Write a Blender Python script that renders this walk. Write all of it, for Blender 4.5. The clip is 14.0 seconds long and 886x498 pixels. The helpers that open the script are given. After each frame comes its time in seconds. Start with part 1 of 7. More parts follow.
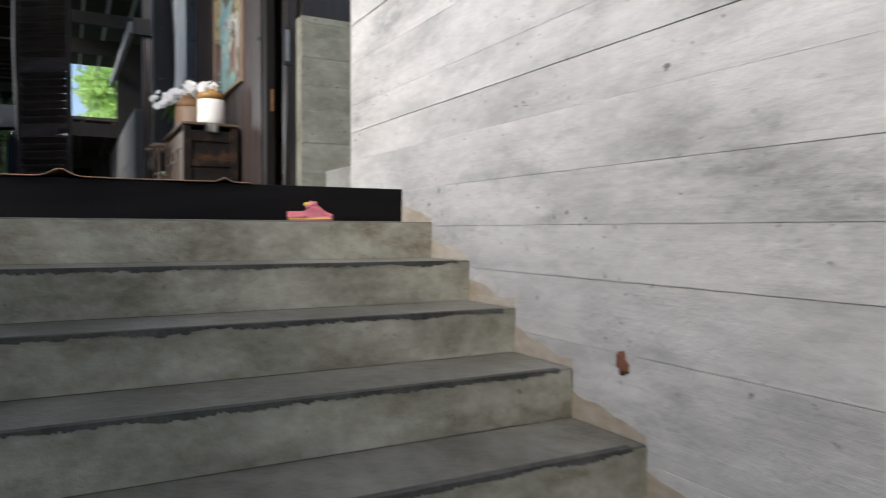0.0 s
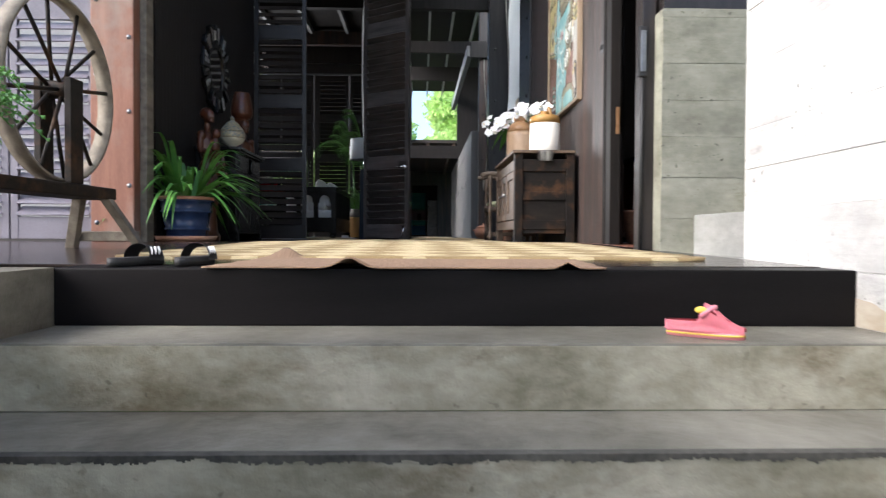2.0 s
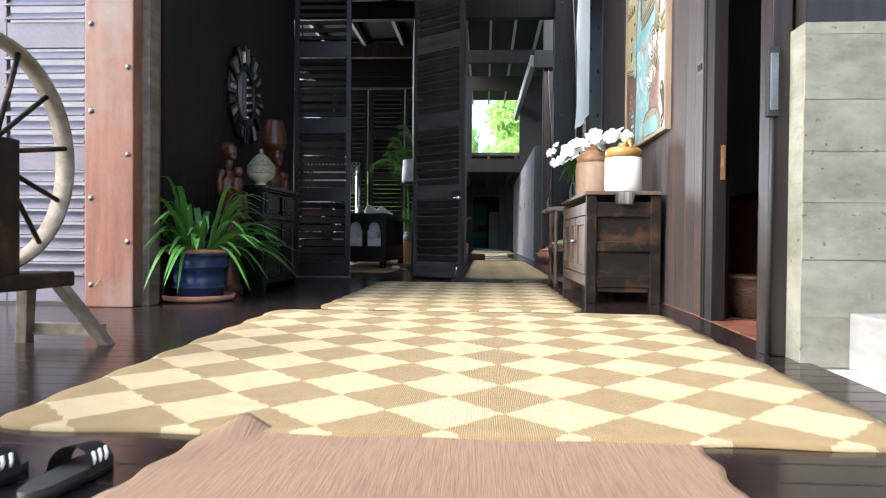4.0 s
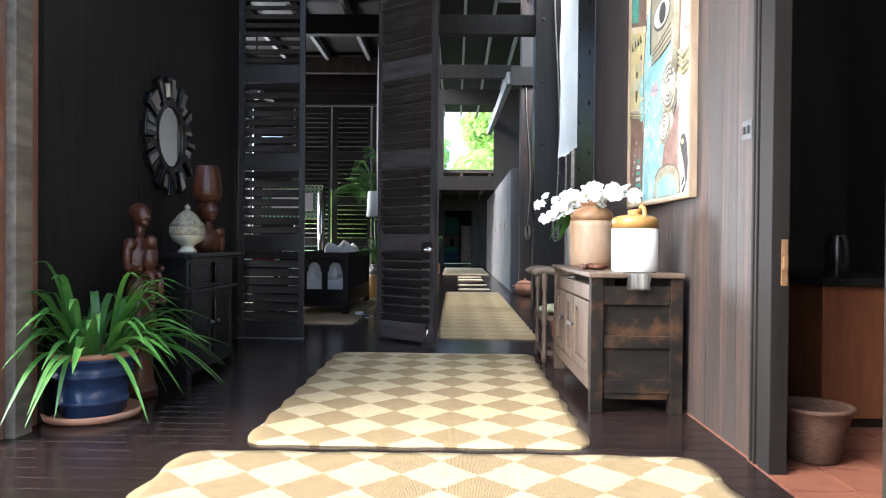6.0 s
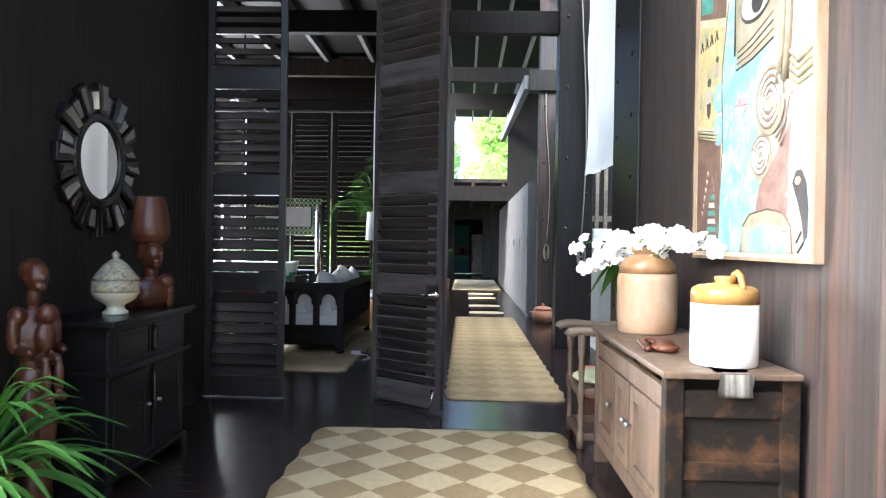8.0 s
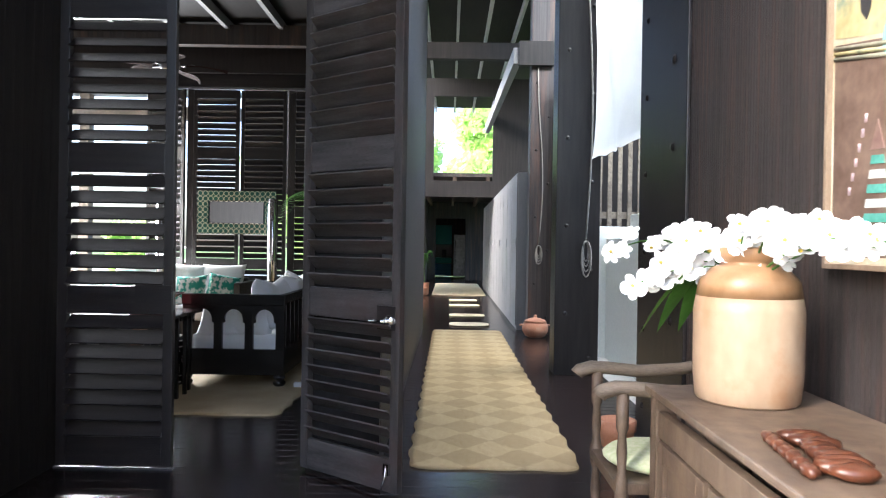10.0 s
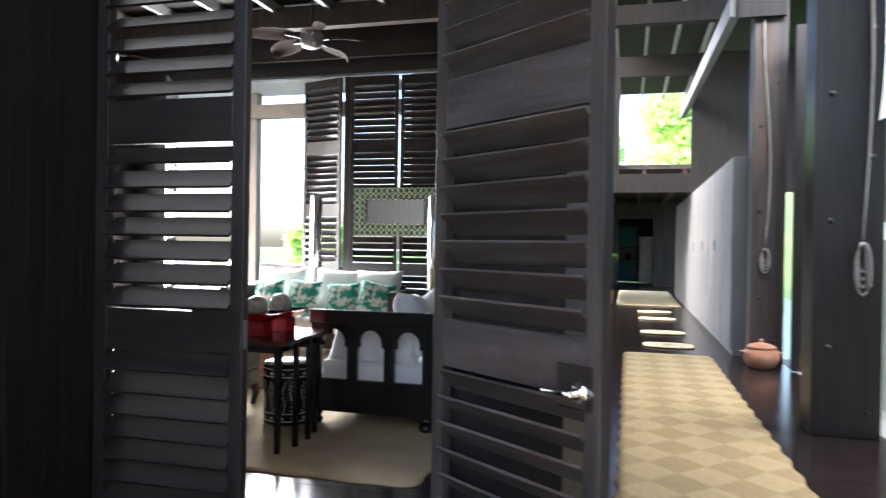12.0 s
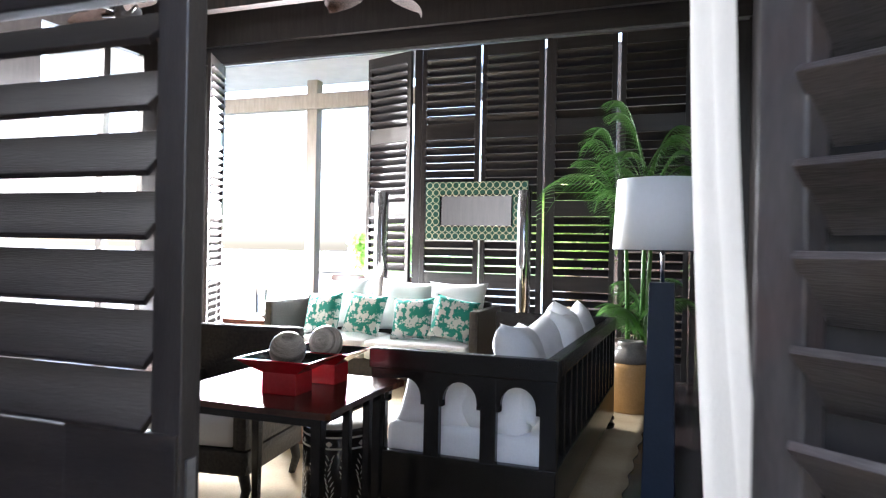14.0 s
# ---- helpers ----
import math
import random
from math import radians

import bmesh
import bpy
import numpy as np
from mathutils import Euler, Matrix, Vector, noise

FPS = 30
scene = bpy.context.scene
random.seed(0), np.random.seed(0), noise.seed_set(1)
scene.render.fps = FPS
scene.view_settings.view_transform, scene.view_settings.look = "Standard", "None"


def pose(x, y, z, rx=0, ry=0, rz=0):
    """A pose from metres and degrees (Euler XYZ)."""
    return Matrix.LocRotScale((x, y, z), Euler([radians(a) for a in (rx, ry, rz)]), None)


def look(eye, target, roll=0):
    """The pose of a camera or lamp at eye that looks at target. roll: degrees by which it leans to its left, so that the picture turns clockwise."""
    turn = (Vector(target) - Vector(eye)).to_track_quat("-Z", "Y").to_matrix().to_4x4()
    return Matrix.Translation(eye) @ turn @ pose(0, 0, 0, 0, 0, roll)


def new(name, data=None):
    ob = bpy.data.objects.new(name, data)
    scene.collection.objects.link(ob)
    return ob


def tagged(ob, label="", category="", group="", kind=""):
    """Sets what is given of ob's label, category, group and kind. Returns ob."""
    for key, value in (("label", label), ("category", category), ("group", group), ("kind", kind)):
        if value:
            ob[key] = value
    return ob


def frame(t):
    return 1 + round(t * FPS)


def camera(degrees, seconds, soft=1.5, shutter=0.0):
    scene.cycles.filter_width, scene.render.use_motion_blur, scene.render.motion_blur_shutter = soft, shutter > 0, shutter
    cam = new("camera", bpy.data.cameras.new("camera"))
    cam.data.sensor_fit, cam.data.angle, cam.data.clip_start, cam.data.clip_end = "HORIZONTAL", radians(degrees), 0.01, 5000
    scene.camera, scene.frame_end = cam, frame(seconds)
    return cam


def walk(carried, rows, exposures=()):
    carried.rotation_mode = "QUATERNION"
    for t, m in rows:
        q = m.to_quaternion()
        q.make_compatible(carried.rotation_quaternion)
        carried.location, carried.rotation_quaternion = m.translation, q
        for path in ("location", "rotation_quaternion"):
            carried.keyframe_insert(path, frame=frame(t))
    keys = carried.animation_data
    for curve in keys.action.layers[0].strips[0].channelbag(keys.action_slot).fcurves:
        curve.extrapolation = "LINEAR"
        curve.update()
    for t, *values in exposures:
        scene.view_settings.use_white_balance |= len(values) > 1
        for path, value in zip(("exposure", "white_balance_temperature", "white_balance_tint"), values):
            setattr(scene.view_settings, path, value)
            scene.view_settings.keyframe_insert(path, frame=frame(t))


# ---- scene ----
cam = camera(65.5, 14.0, soft=1.1, shutter=0.35)
PATH = [
    (0, (2.235, -0.725, -0.297), (3.188, 1.033, -0.349), 0.2),
    (0.5, (2.379, -0.399, -0.278), (2.941, 1.52, -0.319), 0.4),
    (1, (2.376, 0.0, -0.178), (2.666, 1.978, -0.219), 0.3),
    (1.5, (2.39, 0.348, -0.067), (2.6, 2.337, -0.109), 0.2),
    (2, (2.443, 0.616, 0.065), (2.505, 2.615, 0.026), 0.3),
    (2.5, (2.438, 0.878, 0.13), (2.348, 2.875, 0.091), 0.3),
    (3, (2.443, 1.154, 0.268), (2.337, 3.151, 0.229), 0.4),
    (3.5, (2.484, 1.429, 0.425), (2.385, 3.426, 0.392), 0.4),
    (3.7, (2.531, 1.541, 0.455), (2.406, 3.537, 0.425), 0.5),
    (5.8, (2.455, 2.803, 1.037), (2.425, 4.803, 1.012), 0.4),
    (6, (2.475, 2.905, 1.092), (2.439, 4.905, 1.073), 0.5),
    (6.5, (2.474, 3.153, 1.21), (2.425, 5.152, 1.19), 0.7),
    (7, (2.436, 3.474, 1.37), (2.371, 5.473, 1.352), 0.9),
    (7.5, (2.422, 3.826, 1.428), (2.359, 5.825, 1.409), 0.9),
    (8, (2.451, 4.262, 1.452), (2.386, 6.261, 1.438), 0.9),
    (8.5, (2.438, 4.741, 1.46), (2.394, 6.741, 1.449), 1.1),
    (8.7, (2.441, 4.93, 1.465), (2.432, 6.93, 1.454), 1.1),
    (10.8, (2.564, 6.992, 1.448), (2.522, 8.992, 1.439), 0.5),
    (11, (2.52, 7.171, 1.45), (2.455, 9.17, 1.443), 0.7),
    (11.5, (2.419, 7.612, 1.441), (2.238, 9.604, 1.434), 0.6),
    (12, (2.328, 8.029, 1.46), (1.807, 9.96, 1.449), 0.9),
    (12.5, (2.117, 8.438, 1.477), (1.426, 10.315, 1.464), 1.0),
    (13, (1.906, 8.961, 1.415), (1.207, 10.834, 1.419), 1.4),
    (13.5, (1.739, 9.298, 1.45), (1.03, 11.168, 1.446), 1.2),
    (14, (1.54, 9.707, 1.475), (0.841, 11.58, 1.474), 1.1),
]
walk(cam, [(t, look(eye, target, roll)) for t, eye, target, roll in PATH],
     [(0, 0.85, 6000, 10), (1.5, 1.5, 6000, 10), (3.5, 2.0, 5900, 10), (6, 2.55, 5800, 9), (7.5, 2.85, 5800, 9), (8.7, 2.8, 5900, 9), (11, 3.1, 6000, 10), (12.5, 3.3, 6100, 11), (13.0, 3.9, 6100, 12), (14, 3.85, 6000, 12)])

# ---- light ----
world = bpy.data.worlds.new("sky")
scene.world = world
world.use_nodes = True
wn = world.node_tree.nodes
sky = wn.new("ShaderNodeTexSky")
sky.sky_type, sky.sun_disc = "NISHITA", False
sky.sun_elevation, sky.sun_rotation = radians(38), radians(244)
sky.dust_density, sky.air_density, sky.ozone_density = 4.0, 0.9, 1.0
wn["Background"].inputs["Strength"].default_value = 0.15
world.node_tree.links.new(sky.outputs[0], wn["Background"].inputs["Color"])
sun = new("sun", bpy.data.lights.new("sun", "SUN"))
sun.data.energy, sun.data.angle, sun.data.color = 1.1, radians(40), (1.0, 0.97, 0.93)
sun.matrix_world = look((-9, -2.5, 8.6), (2, 3, 0))
# the open sky over the planted court, at the roof's opening
opening = new("court_skylight", bpy.data.lights.new("court_skylight", "AREA"))
opening.data.shape, opening.data.size, opening.data.size_y = "RECTANGLE", 2.3, 5.2
opening.data.energy, opening.data.color = 180, (1.0, 0.96, 0.9)
opening.matrix_world = look((5.6, 14.4, 6.38), (5.0, 14.4, 0))
# the bright sky in the sitting room's open doorway to the veranda
doorway = new("veranda_skylight", bpy.data.lights.new("veranda_skylight", "AREA"))
doorway.data.shape, doorway.data.size, doorway.data.size_y = "RECTANGLE", 2.1, 3.2
doorway.data.energy, doorway.data.color = 350, (1.0, 0.98, 0.96)
doorway.matrix_world = look((-3.85, 18.02, 1.8), (-3.4, 14.0, 1.3))


# ---- materials ----
def mat(name, c1, c2=None, rough=0.6, scale=8.0, stretch=(1, 1, 1), bump=0.15, fine=60.0, metal=0.0, stain=None, stain_scale=1.2, spec=0.4, emit=None, grain=0.35, stain_stretch=None):
    """A procedural surface: two colours mixed by noise at two scales, an optional stain colour, and fine relief."""
    m = bpy.data.materials.new(name)
    m.use_nodes = True
    n, l = m.node_tree.nodes, m.node_tree.links
    b = n["Principled BSDF"]
    b.inputs["Roughness"].default_value, b.inputs["Metallic"].default_value = rough, metal
    b.inputs["Specular IOR Level"].default_value = spec
    co, mp = n.new("ShaderNodeTexCoord"), n.new("ShaderNodeMapping")
    mp.inputs["Scale"].default_value = stretch
    info, offs = n.new("ShaderNodeObjectInfo"), n.new("ShaderNodeVectorMath")
    offs.operation, offs.inputs[1].default_value = "MULTIPLY", (31.0, 47.0, 23.0)
    l.new(info.outputs["Random"], offs.inputs[0])
    l.new(offs.outputs[0], mp.inputs["Location"])
    l.new(co.outputs["Object"], mp.inputs["Vector"])
    big, small = n.new("ShaderNodeTexNoise"), n.new("ShaderNodeTexNoise")
    big.inputs["Scale"].default_value, small.inputs["Scale"].default_value = scale, fine
    big.inputs["Detail"].default_value, small.inputs["Detail"].default_value = 6, 4
    for q in (big, small):
        l.new(mp.outputs[0], q.inputs["Vector"])
    ramp = n.new("ShaderNodeValToRGB")
    ramp.color_ramp.elements[0].position, ramp.color_ramp.elements[1].position = 0.35, 0.68
    ramp.color_ramp.elements[0].color = (*c1, 1)
    ramp.color_ramp.elements[1].color = (*(c2 or c1), 1)
    mixf = n.new("ShaderNodeMix")
    mixf.inputs[0].default_value = grain
    l.new(big.outputs["Fac"], mixf.inputs[2])
    l.new(small.outputs["Fac"], mixf.inputs[3])
    l.new(mixf.outputs[0], ramp.inputs[0])
    col = ramp.outputs[0]
    if stain:
        st = n.new("ShaderNodeTexNoise")
        st.inputs["Scale"].default_value, st.inputs["Detail"].default_value, st.inputs["Roughness"].default_value = stain_scale, 8, 0.65
        if stain_stretch:
            sm = n.new("ShaderNodeMapping")
            sm.inputs["Scale"].default_value = stain_stretch
            l.new(co.outputs["Object"], sm.inputs["Vector"])
            l.new(offs.outputs[0], sm.inputs["Location"])
            l.new(sm.outputs[0], st.inputs["Vector"])
        else:
            l.new(co.outputs["Object"], st.inputs["Vector"])
        sr = n.new("ShaderNodeValToRGB")
        sr.color_ramp.elements[0].position, sr.color_ramp.elements[1].position = 0.5, 0.72
        l.new(st.outputs["Fac"], sr.inputs[0])
        mx = n.new("ShaderNodeMix")
        mx.data_type = "RGBA"
        l.new(sr.outputs[0], mx.inputs[0])
        l.new(col, mx.inputs[6])
        mx.inputs[7].default_value = (*stain, 1)
        col = mx.outputs[2]
    l.new(col, b.inputs["Base Color"])
    if bump:
        bp = n.new("ShaderNodeBump")
        bp.inputs["Strength"].default_value, bp.inputs["Distance"].default_value = bump, 0.01
        l.new(mixf.outputs[0], bp.inputs["Height"])
        l.new(bp.outputs[0], b.inputs["Normal"])
    if emit:
        b.inputs["Emission Color"].default_value = (*emit[0], 1)
        b.inputs["Emission Strength"].default_value = emit[1]
    return m


DARK = mat("dark_stained_wood", (0.011, 0.009, 0.0085), (0.03, 0.0245, 0.0228), 0.34, 3, (6, 6, 0.6), 0.3)
DARKX = mat("dark_stained_wood_lying", (0.011, 0.009, 0.0085), (0.031, 0.025, 0.0233), 0.33, 3, (0.6, 6, 6), 0.3)
WALLK = mat("black_stained_boards", (0.0065, 0.0055, 0.005), (0.018, 0.0148, 0.0135), 0.55, 3, (7, 7, 0.5), 0.25, spec=0.25)
BROWN = mat("brown_stained_boards", (0.019, 0.0152, 0.014), (0.056, 0.0475, 0.045), 0.52, 2, (14, 14, 0.4), 0.35, stain=(0.095, 0.052, 0.038), stain_scale=2.6, stain_stretch=(3.5, 3.5, 0.3))
REDWOOD = mat("weathered_red_wood", (0.13, 0.048, 0.028), (0.25, 0.115, 0.07), 0.6, 2, (7, 7, 0.6), 0.3, stain=(0.2, 0.155, 0.125))
FLOORM = mat("dark_floor_wood", (0.01, 0.0065, 0.006), (0.026, 0.0165, 0.0145), 0.19, 2, (0.6, 8, 8), 0.05, stain=(0.034, 0.023, 0.02))


def concrete(name, low, high, dark, rough=0.82, streak=0.5, pits=0.5, gloss=0.35, boards=0.1):
    """Cast concrete: cloudy greys, board grain, sharp dark smears, and scattered pits."""
    m = mat(name, low, high, rough, 2.4, (1, 0.6, 1.6), 0, 16, spec=gloss, grain=0.3)
    n, l = m.node_tree.nodes, m.node_tree.links
    b = n["Principled BSDF"]
    col = b.inputs["Base Color"].links[0].from_socket
    co = n.new("ShaderNodeTexCoord")

    def tex(scale, detail, rough_, lo, hi, inv=False):
        mp, t, r = n.new("ShaderNodeMapping"), n.new("ShaderNodeTexNoise"), n.new("ShaderNodeMapRange")
        mp.inputs["Scale"].default_value = scale
        t.inputs["Scale"].default_value, t.inputs["Detail"].default_value, t.inputs["Roughness"].default_value = 1.0, detail, rough_
        l.new(co.outputs["Object"], mp.inputs["Vector"])
        l.new(mp.outputs[0], t.inputs["Vector"])
        r.inputs["From Min"].default_value, r.inputs["From Max"].default_value = lo, hi
        l.new(t.outputs["Fac"], r.inputs["Value"])
        return r.outputs[0]

    def mul(a, c):
        q = n.new("ShaderNodeMath")
        q.operation = "MULTIPLY"
        l.new(a, q.inputs[0])
        if isinstance(c, (int, float)):
            q.inputs[1].default_value = c
        else:
            l.new(c, q.inputs[1])
        return q.outputs[0]

    def over(c, fac, paint):
        q = n.new("ShaderNodeMix")
        q.data_type = "RGBA"
        l.new(fac, q.inputs[0])
        l.new(c, q.inputs[6])
        q.inputs[7].default_value = (*paint, 1)
        return q.outputs[2]

    grain_ = tex((3, 1.2, 60), 4, 0.6, 0.48, 0.8)
    smear = mul(tex((1.3, 0.9, 2.4), 10, 0.7, 0.52, 0.68), tex((7, 4, 14), 8, 0.72, 0.36, 0.62))
    fleck = mul(tex((26, 26, 30), 3, 0.5, 0.66, 0.72), tex((2, 2, 3), 4, 0.6, 0.45, 0.6))
    col = over(col, mul(grain_, boards), dark)
    col = over(col, mul(smear, streak), dark)
    col = over(col, mul(fleck, pits), tuple(0.4 * k for k in dark))
    l.new(col, b.inputs["Base Color"])
    bp = n.new("ShaderNodeBump")
    bp.inputs["Strength"].default_value, bp.inputs["Distance"].default_value = 0.45, 0.006
    s = n.new("ShaderNodeMath")
    s.operation = "ADD"
    l.new(mul(grain_, 2.2 * boards), s.inputs[0])
    l.new(tex((20, 20, 24), 6, 0.65, 0.3, 0.7), s.inputs[1])
    l.new(s.outputs[0], bp.inputs["Height"])
    l.new(bp.outputs[0], b.inputs["Normal"])
    return m


CONC = concrete("board_formed_concrete", (0.36, 0.357, 0.34), (0.58, 0.575, 0.55), (0.15, 0.15, 0.145), 0.85, 0.8, 0.8)
# brown smears are dirt; the paler ground puts the risers' light into colour
RISERC = concrete("riser_concrete_lit", (0.17, 0.158, 0.108), (0.46, 0.44, 0.355), (0.1, 0.066, 0.026), 0.5, 1.0, 0.5, boards=0.02)
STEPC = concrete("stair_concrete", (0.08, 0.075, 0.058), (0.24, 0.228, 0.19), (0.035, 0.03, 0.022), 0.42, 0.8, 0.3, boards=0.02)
PILC = concrete("old_board_concrete", (0.13, 0.13, 0.1), (0.25, 0.25, 0.2), (0.07, 0.065, 0.035), 0.8, 0.9, 0.8)
WHITEC = concrete("white_concrete", (0.16, 0.16, 0.15), (0.27, 0.27, 0.255), (0.1, 0.1, 0.09), 0.8, 0.5, 0.4)
GREYP = mat("grey_paint", (0.22, 0.224, 0.228), (0.28, 0.283, 0.286), 0.55, 2)
GROUND = mat("ground_grass", (0.03, 0.06, 0.015), (0.08, 0.14, 0.03), 0.9, 0.7, fine=14)
ROOFM = mat("roof_boards", (0.006, 0.005, 0.0045), (0.014, 0.0115, 0.0098), 0.6, 2, (8, 1, 1), spec=0.2)
BEAMB = mat("black_beam_paint", (0.003, 0.0026, 0.0028), (0.008, 0.0068, 0.007), 0.5, 3, (0.6, 4, 4), 0.12, spec=0.12)


# ---- builders ----
def box(bm, x0, y0, z0, x1, y1, z1, bevel=0.0):
    r = bmesh.ops.create_cube(bm, size=1.0)
    m = Matrix.Translation(((x0 + x1) / 2, (y0 + y1) / 2, (z0 + z1) / 2)) @ Matrix.Diagonal((abs(x1 - x0), abs(y1 - y0), abs(z1 - z0), 1))
    bmesh.ops.transform(bm, matrix=m, verts=r["verts"])
    if bevel:
        es = list({e for v in r["verts"] for e in v.link_edges})
        bmesh.ops.bevel(bm, geom=es, offset=bevel, segments=2, affect="EDGES", profile=0.6)
    return r["verts"]


def boxes(*rows, bevel=0.0):
    bm = bmesh.new()
    for r in rows:
        box(bm, *r, bevel=bevel)
    return bm


def lathe(profile, seg=28, bm=None, at=(0, 0, 0)):
    """A turned body from (radius, height) pairs."""
    bm = bm or bmesh.new()
    rings = []
    for r, z in profile:
        r = max(r, 0.0005)
        rings.append([bm.verts.new((at[0] + r * math.cos(2 * math.pi * k / seg), at[1] + r * math.sin(2 * math.pi * k / seg), at[2] + z)) for k in range(seg)])
    for a, b in zip(rings, rings[1:]):
        for k in range(seg):
            f = bm.faces.new((a[k], a[(k + 1) % seg], b[(k + 1) % seg], b[k]))
            f.smooth = True
    bm.faces.new(rings[0][::-1])
    bm.faces.new(rings[-1])
    return bm


def tube(points, radius, seg=8, bm=None, taper=None):
    """A bent rod along points; taper: radius at the far end."""
    bm = bm or bmesh.new()
    pts = [Vector(p) for p in points]
    rings = []
    for i, p in enumerate(pts):
        d = (pts[min(i + 1, len(pts) - 1)] - pts[max(i - 1, 0)]).normalized()
        u = d.cross(Vector((0, 0, 1)) if abs(d.z) < 0.9 else Vector((1, 0, 0))).normalized()
        v = d.cross(u)
        r = radius + ((taper if taper is not None else radius) - radius) * i / (len(pts) - 1)
        rings.append([bm.verts.new(p + r * (math.cos(2 * math.pi * k / seg) * u + math.sin(2 * math.pi * k / seg) * v)) for k in range(seg)])
    for a, b in zip(rings, rings[1:]):
        for k in range(seg):
            f = bm.faces.new((a[k], b[k], b[(k + 1) % seg], a[(k + 1) % seg]))
            f.smooth = True
    bm.faces.new(rings[0])
    bm.faces.new(rings[-1][::-1])
    return bm


def blob(bm, c, s, sub=3, rough=0.0, seed=0, m=None):
    """A rounded lump with radii s, roughened by noise."""
    r = bmesh.ops.create_icosphere(bm, subdivisions=sub, radius=1.0)
    for v in r["verts"]:
        k = 1 + rough * noise.noise(v.co * 1.7 + Vector((seed, seed * 2, 0)))
        p = Vector((v.co.x * s[0] * k, v.co.y * s[1] * k, v.co.z * s[2] * k))
        v.co = (m @ p if m else p) + Vector(c)
    for f in bm.faces:
        f.smooth = True
    return bm


def mesh_of(bm, material, name="mesh"):
    me = bpy.data.meshes.new(name)
    bmesh.ops.recalc_face_normals(bm, faces=bm.faces)
    bm.to_mesh(me)
    bm.free()
    me.materials.append(material)
    return me


def part(name, bm, material, parent, label=""):
    ob = new(name, mesh_of(bm, material, name))
    ob.parent = parent
    return tagged(ob, label)


def solid(name, bm, material, label="", category="", kind="", group="", at=None):
    """A thing that is one mesh."""
    ob = new(name, mesh_of(bm, material, name))
    if at:
        ob.matrix_world = at
    return tagged(ob, label, category, group, kind)


def thing(name, label, category, at, group="", kind=""):
    """An Empty at a thing's base, to parent its parts."""
    ob = new(name)
    ob.empty_display_size = 0.1
    ob.matrix_world = at
    return tagged(ob, label, category, group, kind)


def structure(name, label, *rows, material, bevel=0.0):
    return solid(name, boxes(*rows, bevel=bevel), material, label, name.split("_")[0], "structure")


def ground_z(y):
    """The porch floor falls slightly towards the stair."""
    return -0.05 * max(0.0, min(1.0, (6.5 - y) / 3.5))

WHITE = mat("white_cloth", (0.62, 0.62, 0.61), (0.7, 0.7, 0.69), 0.9, 4, (1, 1, 1), 0.25, 90)
BLACKW = mat("black_lacquer", (0.006, 0.006, 0.006), (0.012, 0.011, 0.011), 0.25, 3, (1, 1, 1), 0.05)
GREYW = mat("weathered_grey_wood", (0.1, 0.083, 0.062), (0.23, 0.2, 0.155), 0.75, 3, (6, 0.8, 6), 0.4, stain=(0.06, 0.05, 0.04))
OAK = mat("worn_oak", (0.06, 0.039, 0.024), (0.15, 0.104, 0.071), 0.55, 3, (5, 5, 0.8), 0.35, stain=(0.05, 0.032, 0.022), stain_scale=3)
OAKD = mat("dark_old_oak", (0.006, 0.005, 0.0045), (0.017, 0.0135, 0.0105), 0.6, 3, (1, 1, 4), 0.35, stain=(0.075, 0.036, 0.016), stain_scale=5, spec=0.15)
CHROME = mat("chrome", (0.7, 0.7, 0.7), (0.75, 0.75, 0.75), 0.15, metal=1.0, bump=0)
MIRROR = mat("mirror_glass", (0.85, 0.85, 0.85), None, 0.02, metal=1.0, bump=0)
STEEL = mat("dull_steel", (0.2, 0.2, 0.21), (0.34, 0.34, 0.35), 0.4, metal=1.0, bump=0.1)
LEAF = mat("leaf_green", (0.028, 0.1, 0.016), (0.09, 0.21, 0.045), 0.4, 5, fine=30, bump=0.1)
LEAFD = mat("palm_green", (0.03, 0.09, 0.015), (0.09, 0.19, 0.04), 0.45, 5, fine=30, bump=0.1)
TREEG = mat("tree_foliage", (0.08, 0.15, 0.03), (0.2, 0.31, 0.07), 0.6, 1.5, fine=9, bump=0.1)
HILLG = mat("hill_foliage", (0.06, 0.11, 0.035), (0.13, 0.19, 0.06), 0.8, 0.3, fine=3, bump=0.3)
BARK = mat("bark", (0.1, 0.075, 0.05), (0.2, 0.16, 0.11), 0.9, 5, (1, 1, 0.3), 0.6)
TERRA = mat("terracotta", (0.38, 0.16, 0.09), (0.52, 0.26, 0.16), 0.8, 5, stain=(0.45, 0.3, 0.22), stain_scale=5)
BLUEG = mat("blue_glaze", (0.012, 0.025, 0.07), (0.03, 0.055, 0.13), 0.2, 4, fine=20, bump=0.1)
JARB = mat("salt_glaze_tan", (0.32, 0.21, 0.13), (0.46, 0.34, 0.23), 0.35, 3, (1, 1, 0.5), fine=20, stain=(0.34, 0.17, 0.08), stain_scale=4, bump=0.1)
JARO = mat("ochre_glaze", (0.25, 0.13, 0.035), (0.38, 0.22, 0.07), 0.2, 4, fine=20, bump=0.08)
JARW = mat("cream_stoneware", (0.66, 0.63, 0.56), (0.76, 0.74, 0.68), 0.35, 3, fine=30, bump=0.08)
CARVED = mat("polished_carved_wood", (0.035, 0.011, 0.006), (0.11, 0.036, 0.016), 0.28, 5, (1, 1, 0.4), 0.15)
PINK = mat("pink_rubber", (0.74, 0.23, 0.28), (0.82, 0.3, 0.35), 0.5, 10)
